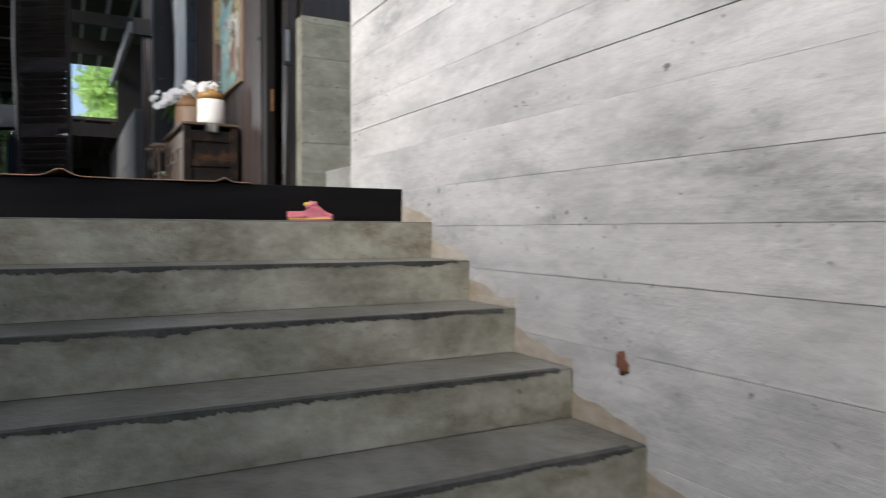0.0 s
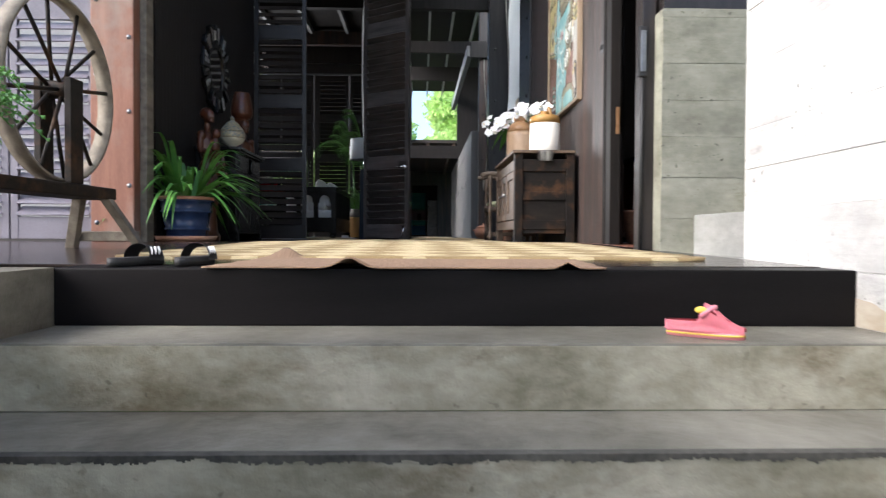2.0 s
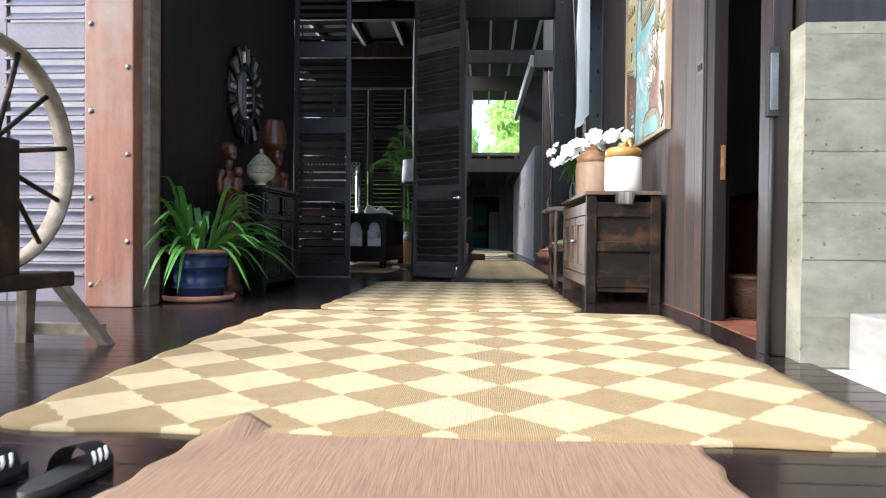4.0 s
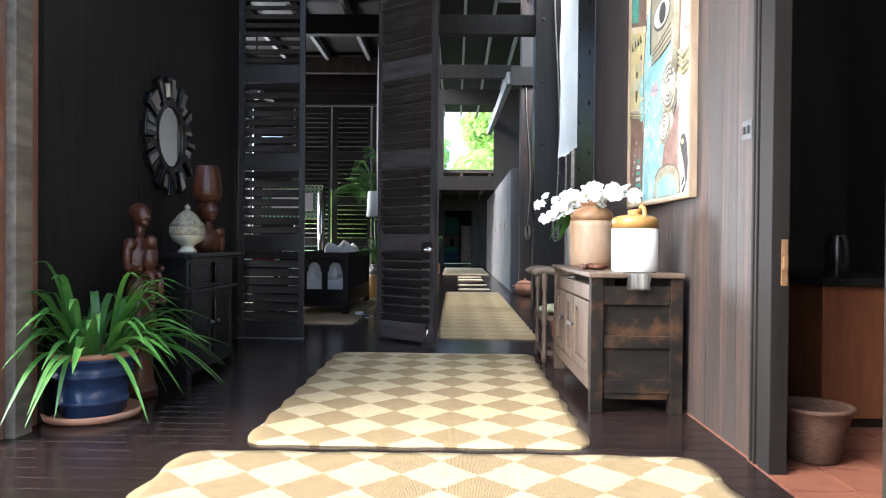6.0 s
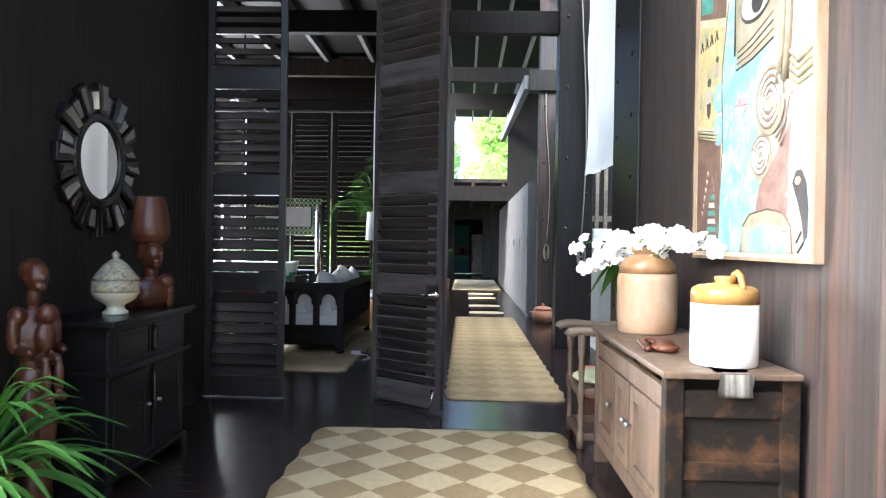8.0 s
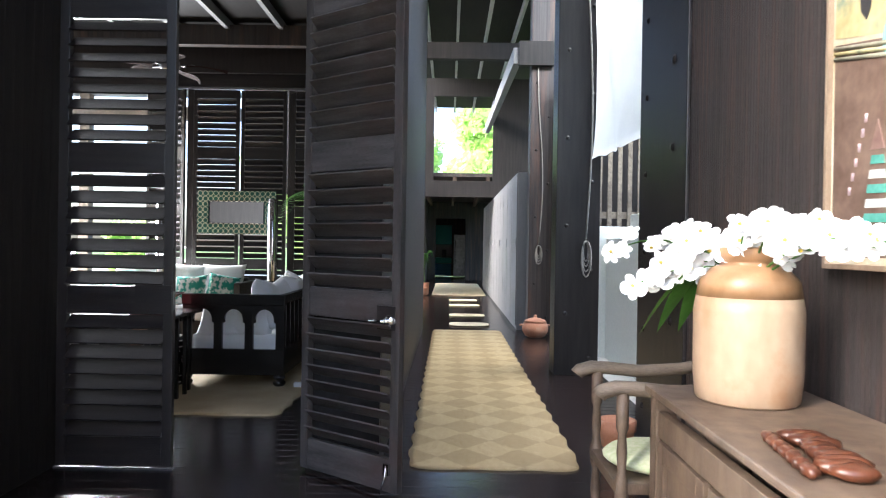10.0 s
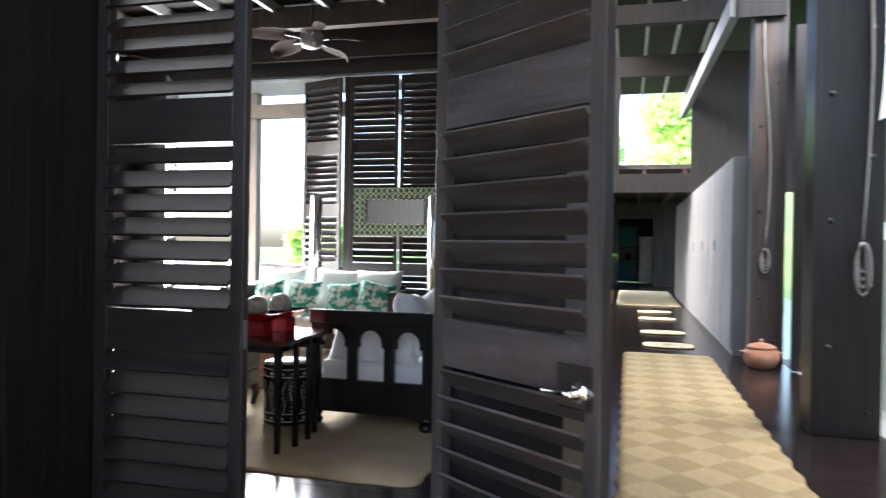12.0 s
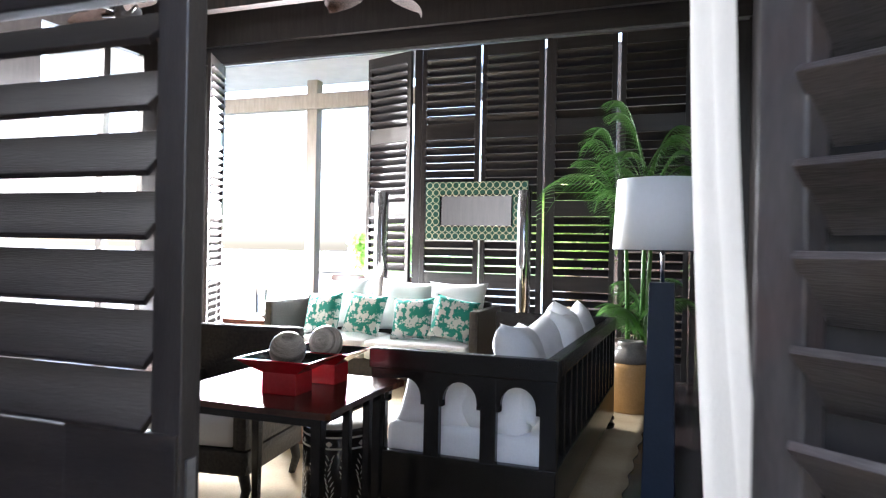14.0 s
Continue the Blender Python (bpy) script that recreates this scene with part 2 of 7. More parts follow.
YELLOW = mat("yellow_rubber", (0.75, 0.55, 0.08), None, 0.5)
BLACKR = mat("black_rubber", (0.012, 0.012, 0.013), (0.02, 0.02, 0.021), 0.6, 20)
MATB = mat("brown_door_mat", (0.17, 0.108, 0.066), (0.27, 0.18, 0.118), 0.95, 6, (30, 1, 1), 0.6, 40)
JUTE = mat("jute_rug", (0.36, 0.27, 0.15), (0.48, 0.38, 0.23), 0.95, 3, fine=70, bump=0.5)
SEAGRASS = mat("pale_seagrass", (0.55, 0.46, 0.29), (0.7, 0.62, 0.43), 0.9, 5, fine=60, bump=0.5)
RED = mat("red_lacquer", (0.3, 0.008, 0.016), (0.4, 0.015, 0.025), 0.25, 3, bump=0.02)
NAVY = mat("navy_lacquer", (0.004, 0.01, 0.022), (0.007, 0.016, 0.034), 0.45, 2, bump=0.02, spec=0.2)
WICKER = mat("dark_wicker", (0.008, 0.007, 0.006), (0.03, 0.025, 0.02), 0.6, 50, bump=0.8)
MAHOG = mat("mahogany", (0.035, 0.012, 0.008), (0.08, 0.03, 0.018), 0.22, 3, (1, 5, 1), 0.1)
CANVAS = mat("white_canvas", (0.68, 0.68, 0.67), (0.8, 0.8, 0.79), 0.9, 3, bump=0.3)
# thin cloth lets half the light through
cn, cl = CANVAS.node_tree.nodes, CANVAS.node_tree.links
glow, both = cn.new("ShaderNodeBsdfTranslucent"), cn.new("ShaderNodeMixShader")
glow.inputs["Color"].default_value = (0.8, 0.79, 0.76, 1)
cl.new(cn["Principled BSDF"].outputs[0], both.inputs[1])
cl.new(glow.outputs[0], both.inputs[2])
cl.new(both.outputs[0], cn["Material Output"].inputs["Surface"])
for leafy, tint in ((TREEG, (0.34, 0.42, 0.2, 1)), (LEAF, (0.03, 0.075, 0.01, 1)), (LEAFD, (0.02, 0.06, 0.01, 1))):
    tn, tk = leafy.node_tree.nodes, leafy.node_tree.links
    thin, blend = tn.new("ShaderNodeBsdfTranslucent"), tn.new("ShaderNodeAddShader")
    thin.inputs["Color"].default_value = tint
    tk.new(tn["Principled BSDF"].outputs[0], blend.inputs[0])
    tk.new(thin.outputs[0], blend.inputs[1])
    tk.new(blend.outputs[0], tn["Material Output"].inputs["Surface"])
ROPE = mat("cotton_rope", (0.24, 0.22, 0.19), (0.36, 0.34, 0.3), 0.9, 60, bump=0.8)
SHADE = mat("lampshade_cloth", (0.86, 0.86, 0.83), (0.9, 0.9, 0.88), 0.8, 5, bump=0.05)
TURQ = mat("turquoise_paint", (0.02, 0.3, 0.27), (0.03, 0.4, 0.36), 0.4, 3)
BLUEP = mat("blue_paint", (0.02, 0.16, 0.32), (0.03, 0.2, 0.4), 0.4, 3)
MOSAIC = mat("white_mosaic", (0.72, 0.77, 0.74), (0.82, 0.86, 0.83), 0.35, 40, bump=0.3)
# dark shutter paint; the sky's lavender sheen is put into the base colour
SHEENLAV = mat("lavender_sky_sheen", (0.12, 0.11, 0.13), (0.17, 0.157, 0.185), 0.32, 3, bump=0.06)
RUST = mat("rust", (0.13, 0.05, 0.03), (0.2, 0.09, 0.05), 0.8, 20, bump=0.5)


def rug_material(name, light, dark, w, d):
    """Two-tone woven diamonds, w wide and d long."""
    m = mat(name, light, light, 0.95)
    n, l = m.node_tree.nodes, m.node_tree.links
    b = n["Principled BSDF"]
    co, sep = n.new("ShaderNodeTexCoord"), n.new("ShaderNodeSeparateXYZ")
    l.new(co.outputs["Object"], sep.inputs[0])

    def op(kind, a, c=None):
        q = n.new("ShaderNodeMath")
        q.operation = kind
        for k, v in enumerate((a, c)):
            if v is None:
                continue
            if isinstance(v, (int, float)):
                q.inputs[k].default_value = v
            else:
                l.new(v, q.inputs[k])
        return q.outputs[0]

    wob = n.new("ShaderNodeTexNoise")
    wob.inputs["Scale"].default_value, wob.inputs["Detail"].default_value = 26, 4
    l.new(co.outputs["Object"], wob.inputs["Vector"])
    shift = op("MULTIPLY", op("SUBTRACT", wob.outputs["Fac"], 0.5), 0.16)
    u, v = op("DIVIDE", sep.outputs[0], w), op("DIVIDE", sep.outputs[1], d)
    v = op("SUBTRACT", v, 0.42)
    s = op("FLOOR", op("ADD", op("ADD", u, v), shift))
    q = op("FLOOR", op("SUBTRACT", op("ADD", u, shift), v))
    par = op("PINGPONG", op("ADD", s, q), 1.0)
    wave = n.new("ShaderNodeTexWave")
    wave.bands_direction = "X"
    wave.inputs["Scale"].default_value, wave.inputs["Distortion"].default_value = 48, 5.0
    wave.inputs["Detail"].default_value, wave.inputs["Detail Scale"].default_value = 3, 9.0
    l.new(co.outputs["Object"], wave.inputs["Vector"])
    grain = n.new("ShaderNodeTexNoise")
    grain.inputs["Scale"].default_value, grain.inputs["Detail"].default_value = 34, 5
    mx, mg = n.new("ShaderNodeMix"), n.new("ShaderNodeMix")
    for k in (mx, mg):
        k.data_type = "RGBA"
    l.new(par, mx.inputs[0])
    mx.inputs[6].default_value, mx.inputs[7].default_value = (*dark, 1), (*light, 1)
    mg.blend_type = "MULTIPLY"
    l.new(op("MULTIPLY", op("ADD", wave.outputs["Fac"], grain.outputs["Fac"]), 0.5), mg.inputs[0])
    l.new(mx.outputs[2], mg.inputs[6])
    mg.inputs[7].default_value = (0.52, 0.45, 0.31, 1)
    l.new(mg.outputs[2], b.inputs["Base Color"])
    bp = n.new("ShaderNodeBump")
    bp.inputs["Strength"].default_value, bp.inputs["Distance"].default_value = 0.6, 0.008
    l.new(op("ADD", wave.outputs["Fac"], grain.outputs["Fac"]), bp.inputs["Height"])
    l.new(bp.outputs[0], b.inputs["Normal"])
    return m


RUGM = rug_material("diamond_weave", (0.64, 0.555, 0.36), (0.37, 0.285, 0.155), 0.365, 0.38)
RUNM = rug_material("faded_diamond_weave", (0.62, 0.49, 0.29), (0.5, 0.385, 0.215), 0.38, 0.4)

# ---- the setting ----
structure("ground", "grassy green ground around the house", (-400, -400, -1.9, 400, 400, -1.61), material=GROUND)
RISE, TREAD, NOSE, TOP = 0.195, 0.40, 2.60, -0.247
stair = thing("stair", "wide worn grey concrete entrance stair with chipped dark nosings", "stair", pose(0, 0, 0), kind="structure")
NOSEM = mat("worn_dark_nosing", (0.02, 0.02, 0.018), (0.11, 0.105, 0.09), 0.7, 6, bump=0.5)
for k in range(8):
    y, z = NOSE - TREAD * k, TOP - RISE * k
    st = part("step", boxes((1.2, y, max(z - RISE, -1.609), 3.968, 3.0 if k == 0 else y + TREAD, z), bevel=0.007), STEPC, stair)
    # thin riser face, coloured lighter than the tread as the lit side
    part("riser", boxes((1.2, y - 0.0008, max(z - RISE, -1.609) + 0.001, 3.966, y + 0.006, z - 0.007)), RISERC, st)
    if k:
        bm = bmesh.new()
        x = 1.22
        while x < 3.9:
            w = random.uniform(0.004, 0.011)
            h = 0.016 + 0.016 * noise.noise(Vector((x * 5, k, 0))) + 0.009 * noise.noise(Vector((x * 23, k, 2))) + random.uniform(-0.003, 0.003)
            if noise.noise(Vector((x * 2.3, k * 3.1, 4))) > -0.6 and h > 0.004:
                box(bm, x, y - 0.003, z - h, min(x + w, 3.955), y + 0.03, z + 0.0012)
            x += w
        part("nosing", bm, NOSEM, st, "chipped dark nosing")
structure("flank_wall", "low grey concrete side wall of the stair", (-3.0, -6.0, -1.61, 1.2, 3.0, -0.05), material=STEPC)
# added out of view to block light from the steps' left side
structure("garden_wall", "plain concrete wall, out of view, added to shade the stair", (0.98, -6.0, -0.05, 1.19, 2.2, 1.6), material=STEPC)
structure("beam_step", "black painted timber edge beam under the porch floor", (1.2, 2.98, -0.247, 3.968, 3.2, -0.05), material=BEAMB, bevel=0.006)
structure("wall_pillar", "low mossy board-formed concrete wall stub", (3.92, 4.83, -0.05, 6.5, 5.05, 1.47), material=PILC)
for k, (x, y, z) in enumerate(((4.12, 4.0, 0.2), (4.45, 3.95, 0.42), (4.85, 3.95, 0.62))):
    structure("side_step", "white concrete step beside the porch", (x, 3.84, -0.05, 6.5, 4.82 - 0.003 * k, z), material=WHITEC, bevel=0.01)
structure("ledge", "pale concrete ledge by the porch", (3.968, 3.2, -0.3, 6.5, 4.82, -0.048), material=CONC)


def floor_sheet(name, label, x0, x1, ys, drop):
    bm = bmesh.new()
    rows = [[bm.verts.new((x, y, ground_z(y) + dz)) for x in (x0, x1)] for dz in (-drop, -0.14) for y in ys]
    k = len(ys)
    for i in range(k - 1):
        bm.faces.new((rows[i][0], rows[i][1], rows[i + 1][1], rows[i + 1][0]))
        bm.faces.new((rows[k + i][1], rows[k + i][0], rows[k + i + 1][0], rows[k + i + 1][1]))
        for s in (0, 1):
            bm.faces.new((rows[i][s], rows[i + 1][s], rows[k + i + 1][s], rows[k + i][s]))
    bm.faces.new((rows[0][0], rows[k][0], rows[k][1], rows[0][1]))
    bm.faces.new((rows[k - 1][0], rows[2 * k - 1][0], rows[2 * k - 1][1], rows[k - 1][1]))
    return solid(name, bm, FLOORM, label, "floor", "structure")


floor = floor_sheet("floor", "dark polished timber floor laid in long planks", -9, 3.967, [3.2, 6.5, 42], 0.012)
floor_sheet("floor_side", "dark floor beside the hall", 3.967, 7.0, [5.05, 6.5, 42], 0.012)

wall_west = structure("wall_west", "black vertical-board hall wall", (-0.09, 6.95, 0, 0.024, 10.6, 6.4), material=WALLK)
wall_east = structure("wall_east", "brown stained vertical-board hall wall", (3.996, 6.42, 0, 4.13, 10.45, 6.4), material=BROWN)
structure("wall_room", "black timber wall of the sitting room", (-6.0, 10.6, 0, 0.0, 10.7, 6.4), material=WALLK)
structure("wall_side_room", "dark boarded walls of the side room", (5.9, 5.06, 0, 6.0, 11.4, 6.4), (4.14, 9.0, 0, 5.9, 9.1, 6.4), material=DARK)
structure("wall_porch_east", "dark boarding above the concrete stub", (3.95, 4.9, 1.47, 6.5, 5.0, 6.4), material=DARK)
# invented pale backing, so that brightness shows between the shutter slats
structure("side_yard_wall", "pale backing added behind the porch shutters to brighten their gaps", (-5.8, 10.54, 0, -0.1, 10.595, 4.0), material=GREYP)
structure("corridor_wall", "black timber wall between corridor and sitting room", (2.03, 10.72, 0, 2.1, 18.0, 6.39), material=WALLK)
structure("partition", "black timber panel beside the louvred door", (1.63, 10.64, 0, 2.1, 10.7, 4.25), material=WALLK)
structure("door_head", "black timber head rail over the louvred doors", (0.0, 10.6, 4.25, 2.1, 10.72, 4.6), material=DARKX)
structure("wall_far", "brown boarded far wall", (-3, 35.5, 0, 1.95, 35.7, 3.6), (3.22, 35.5, 0, 7, 35.7, 3.6), (1.95, 35.5, 2.6, 3.22, 35.7, 3.6), material=BROWN)
structure("wall_kitchen", "dark walls of the far kitchen", (0, 39.0, 0, 6, 39.1, 3.6), (0, 35.7, 0, 0.1, 39, 3.6), (6, 35.7, 0, 6.1, 39, 3.6), material=BROWN)
structure("window_wall", "black timber wall round the clerestory opening", (-3, 24.57, 2.75, 7, 24.7, 3.18), (-3, 24.57, 3.18, 2.08, 24.7, 5.43), (3.65, 24.57, 3.18, 7, 24.7, 5.43), (-3, 24.57, 5.43, 7, 24.7, 5.9), material=WALLK)
structure("wall_corridor_far", "dark boarded wall of the far corridor", (1.5, 33.0, 0, 1.6, 35.5, 3.3), material=BROWN)
structure("ceiling_low", "brown boarded low ceiling of the far room", (-3, 24.7, 3.3, 7, 39.1, 3.4), material=BROWN)
for k in range(5):
    structure("low_joist", "pale timber joist of the far room", (1.7 + 0.9 * k, 24.75, 3.12, 1.8 + 0.9 * k, 35.4, 3.3), material=OAK)
# roof, open over the stair and over the planted court beside the corridor
structure("ceiling", "dark boarded ceiling over the house", (-0.1, 7.0, 6.4, 4.25, 10.6, 6.5), (-5.8, 10.6, 6.4, 4.25, 11.5, 6.5), (-5.8, 11.5, 6.4, 3.3, 18.2, 6.5), (1.7, 18.2, 6.4, 4.25, 31, 6.5), (4.25, 5.0, 6.4, 7, 11.5, 6.5), (4.25, 18.2, 6.4, 7, 31, 6.5), material=ROOFM)
# shaded copy of the rafter paint below: the room's dimness is in its colour
RAFTSHADE = mat("shaded_rafter_paint", (0.13, 0.13, 0.13), (0.19, 0.19, 0.185), 0.6, 3)
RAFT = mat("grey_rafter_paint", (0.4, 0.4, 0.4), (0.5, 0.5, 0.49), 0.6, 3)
for k in range(15):
    x = -5.3 + 0.66 * k
    structure("rafter", "pale grey roof rafter", (x, 7.0 if x > -0.1 else 10.62, 6.22, x + 0.06, 31 if x > 1.7 else 18.2, 6.397), material=RAFT)
for y, z in ((9.3, 4.75), (14.2, 4.5), (19.5, 5.05)):
    structure("roof_beam", "black timber roof beam", (-6.5, y, z, 4.2, y + 0.16, z + 0.32), material=WALLK, bevel=0.006)
structure("track_beam", "black timber beam over the louvred doors", (-6.5, 17.88, 4.08, 2.03, 18.1, 4.42), material=DARKX, bevel=0.006)
structure("track_rail", "pale steel sliding door track", (-5.2, 17.9, 4.05, 2.0, 17.94, 4.078), material=STEEL)
structure("wall_back", "black timber beside the louvred doors", (1.56, 17.95, 0, 2.03, 18.05, 4.08), material=DARK)
structure("room_beam", "dark timber beam over the sitting room", (-5.8, 17.2, 4.6, 2.03, 17.36, 4.92), material=BROWN, bevel=0.006)
structure("room_ceiling", "dark boarded ceiling of the sitting room", (-5.8, 10.72, 5.0, 2.02, 17.7, 5.08), material=ROOFM)
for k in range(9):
    structure("room_rafter", "pale grey rafter under the sitting room ceiling, coloured as if shaded", (-5.4 + 0.86 * k, 10.8, 4.85, -5.33 + 0.86 * k, 17.68, 4.998), material=RAFTSHADE)
structure("wall_room_west", "dark boarded west wall of the sitting room with a tall opening", (-5.9, 10.7, 0, -5.8, 15.66, 5.0), (-5.9, 16.58, 0, -5.8, 16.68, 4.1), (-5.9, 17.26, 0, -5.8, 17.95, 5.0), (-5.9, 15.66, 4.1, -5.8, 17.26, 5.0), (-5.8, 17.95, 0, -5.05, 18.05, 4.08), material=DARK)
structure("eave_wall", "dark boards above the sitting room ceiling", (-5.8, 17.71, 4.28, 2.02, 17.79, 6.38), material=DARK)


def bolt(parent, x, y, z, axis="y", r=0.016, material=None):
    bm = lathe([(r * 1.25, 0), (r * 1.25, 0.004), (r, 0.005), (r * 0.9, 0.012), (r * 0.3, 0.016)], 10)
    m = {"y": Matrix.Rotation(radians(90), 4, "X"), "x": Matrix.Rotation(radians(-90), 4, "Y")}[axis]
    bmesh.ops.transform(bm, matrix=Matrix.Translation((x, y, z)) @ m, verts=bm.verts)
    part("bolt", bm, material or STEEL, parent, "" if material else "dull steel bolt head")


# porch post with its bolts
post = structure("front_post", "weathered red-brown timber post with steel bolts", (-0.33, 6.48, 0, 0.03, 6.9, 6.4), material=REDWOOD, bevel=0.012)
post_b = structure("front_jamb", "grey-brown timber jamb of the porch", (0.03, 6.6, 0, 0.09, 6.75, 6.4), material=GREYW, bevel=0.006)
for k in range(12):
    bolt(post, -0.28 + (0.27 if k % 2 else 0), 6.48, 0.16 + 0.31 * k)
structure("east_jamb", "dark brown timber door jamb", (3.975, 6.2, 0, 4.06, 6.34, 6.4), (3.968, 6.35, 0, 4.13, 6.372, 6.4), (3.968, 6.39, 0, 4.13, 6.415, 6.4), (3.985, 6.34, 0, 4.13, 6.419, 6.4), material=ROOFM, bevel=0.004)
structure("east_post", "dark timber post beside the side door", (3.84, 4.98, -0.02, 3.93, 5.12, 6.4), material=DARK, bevel=0.005)
nb = structure("hall_post", "black timber post with bolts at the wall's end", (3.968, 10.45, 0, 4.3, 11.48, 6.4), material=DARK, bevel=0.008)
for k in range(10):
    bolt(nb, 3.968, 10.7, 0.42 + 0.565 * k, "x", 0.026, DARKX)
    bolt(nb, 3.968, 11.3, 0.3 + 0.565 * k, "x", 0.02, DARKX)
p1 = structure("corridor_post", "thick black timber post with bolts", (3.74, 14.07, 0, 4.24, 14.42, 6.4), material=DARK, bevel=0.008)
for k in range(11):
    bolt(p1, 3.86 if k % 2 else 4.14, 14.07, 0.2 + 0.5 * k, "y", 0.02, DARKX)
p2 = structure("far_post", "dark timber post with bolts", (3.84, 17.6, 0, 4.24, 17.9, 6.4), material=BROWN, bevel=0.008)
for k in range(8):
    bolt(p2, 3.94 if k % 2 else 4.14, 17.6, 0.3 + 0.55 * k, "y", 0.018, DARKX)
structure("post_cap", "dark timber block on the post", (3.62, 17.5, 4.42, 4.2, 17.58, 4.82), material=WALLK, bevel=0.006)
bm = bmesh.new()
v = box(bm, -0.06, 0, -0.13, 0.06, 9.0, 0.13)
solid("brace", bm, GREYP, "long pale grey inclined timber", "beam", "structure", at=pose(3.6, 17.6, 4.6, 2, 0, 0))


# floor planks, walls' boards
def wall_boards(parent, x0, x1, y0, y1, width, material):
    bm = bmesh.new()
    box(bm, x0, 0.0015, 0.001, x1, width - 0.0015, 6.39, bevel=0.0006)
    me = mesh_of(bm, material, "board")
    for k in range(int((y1 - y0) / width)):
        ob = new("board", me)
        ob.parent = parent
        ob.matrix_world = pose(0, y0 + k * width, 0)


def plank_field(parent, name, material, x0, x1, ys, width, zf, gap=0.005):
    bm = bmesh.new()
    box(bm, x0, 0, -0.011, x1, width - gap, 0, bevel=0.0015)
    me = mesh_of(bm, material, name)
    k = 0
    y = ys[0]
    while y < ys[1] - width * 0.5:
        ob = new(name, me)
        ob.parent = parent
        z0, z1 = zf(y), zf(y + width)
        ob.matrix_world = pose(0, y, z0, math.degrees(math.atan2(z1 - z0, width)), 0, 0)
        y += width
        k += 1


# ---- louvred panels ----
RAILS = ((0.0, 0.19), (0.97, 1.15), (1.87, 2.06), (2.85, 3.05), (4.03, 4.2))
SLATS = {}


def louvre_panel(name, label, w, at, frame_mat=None, slat_mat=None, flip=1, tilt=41, pitch=0.0985, stile=0.062, t=0.045, category="shutter", group="", rails=RAILS, kind=""):
    """A tall panel of two stiles, five rails and fixed slats. Its foot is at its lower left corner, at z 0."""
    fm, sm = frame_mat or DARK, slat_mat or DARKX
    p = thing(name, label, category, at, group, kind)
    h = rails[-1][1]
    for x in (0, w - stile):
        part("stile", boxes((x, 0, 0, x + stile, t, h), bevel=0.004), fm, p)
    for a, b in rails:
        part("rail", boxes((stile, 0.004, a, w - stile, t - 0.004, b), bevel=0.004), sm, p)
    key = (round(w, 3), sm.name)
    if key not in SLATS:
        SLATS[key] = mesh_of(boxes((stile - 0.004, -0.0575, -0.006, w - stile + 0.004, 0.0575, 0.006), bevel=0.0025), sm, "slat")
    for (a0, a1), (b0, b1) in zip(rails, rails[1:]):
        n = max(1, round((b0 - a1) / pitch))
        for k in range(n):
            z = a1 + (b0 - a1) * (k + 0.5) / n
            s = new("slat", SLATS[key])
            s.parent = p
            s.matrix_local = pose(0, t / 2, z, flip * (tilt + random.uniform(-2.5, 2.5)), 0, 0)
    return p


shut = louvre_panel("shutter", "tall black louvred timber shutter with fixed slats", 0.74, pose(0.04, 10.58, 0.012), group="hall shutters")
part("lock_rail", boxes((0.5, -0.006, 0.98, 0.735, 0.0, 1.16), bevel=0.002), DARKX, shut)
part("keep", boxes((0.738, 0.01, 1.0, 0.745, 0.03, 1.12)), STEEL, shut)
DOORM = mat("worn_door_wood", (0.022, 0.02, 0.019), (0.08, 0.07, 0.066), 0.42, 3, (6, 6, 0.6), 0.35, stain=(0.06, 0.035, 0.03), stain_scale=2.5)
DOORX = mat("worn_door_slats", (0.022, 0.02, 0.019), (0.115, 0.102, 0.097), 0.42, 3, (0.6, 6, 6), 0.35, stain=(0.06, 0.04, 0.036), stain_scale=2.5)
ang = math.degrees(math.atan2(10.12 - 10.6, 2.26 - 1.6))
door = louvre_panel("louvred_door", "open black louvred timber door with a steel lever handle", 0.81, pose(1.6, 10.6, 0.03, 0, 0, ang), frame_mat=DOORM, slat_mat=DOORX, flip=-1, category="door")
# handle on the side that faces the hall
bm = lathe([(0.034, 0), (0.034, 0.008), (0.026, 0.014), (0.014, 0.018), (0.012, 0.05)], 18)
bmesh.ops.transform(bm, matrix=Matrix.Translation((0.735, 0, 0.985)) @ Matrix.Rotation(radians(90), 4, "X"), verts=bm.verts)
tube([(0.735, -0.048, 0.985), (0.70, -0.052, 0.985), (0.62, -0.05, 0.982)], 0.011, 8, bm, 0.008)
part("door_handle", bm, CHROME, door, "bright steel lever handle")
bm = lathe([(0.018, 0), (0.018, 0.006), (0.01, 0.008)], 14)
bmesh.ops.transform(bm, matrix=Matrix.Translation((0.765, 0, 0.985)) @ Matrix.Rotation(radians(90), 4, "X"), verts=bm.verts)
part("lock_cylinder", bm, STEEL, door, "small steel lock cylinder")
part("lock_block", boxes((0.64, -0.004, 0.93, 0.78, 0.003, 1.07), bevel=0.002), DARKX, door)
bm = tube([(0.74, -0.02, 0.16), (0.742, -0.03, 0.09), (0.72, -0.05, 0.0)], 0.006, 8)
box(bm, 0.72, -0.024, 0.1, 0.76, 0.0, 0.17, bevel=0.003)
part("door_stay", bm, CHROME, door, "steel kick-down door stay")
structure("door_sill", "thin pale metal floor strip under the shutter", (0.04, 10.56, 0.0, 0.8, 10.575, 0.012), material=STEEL)

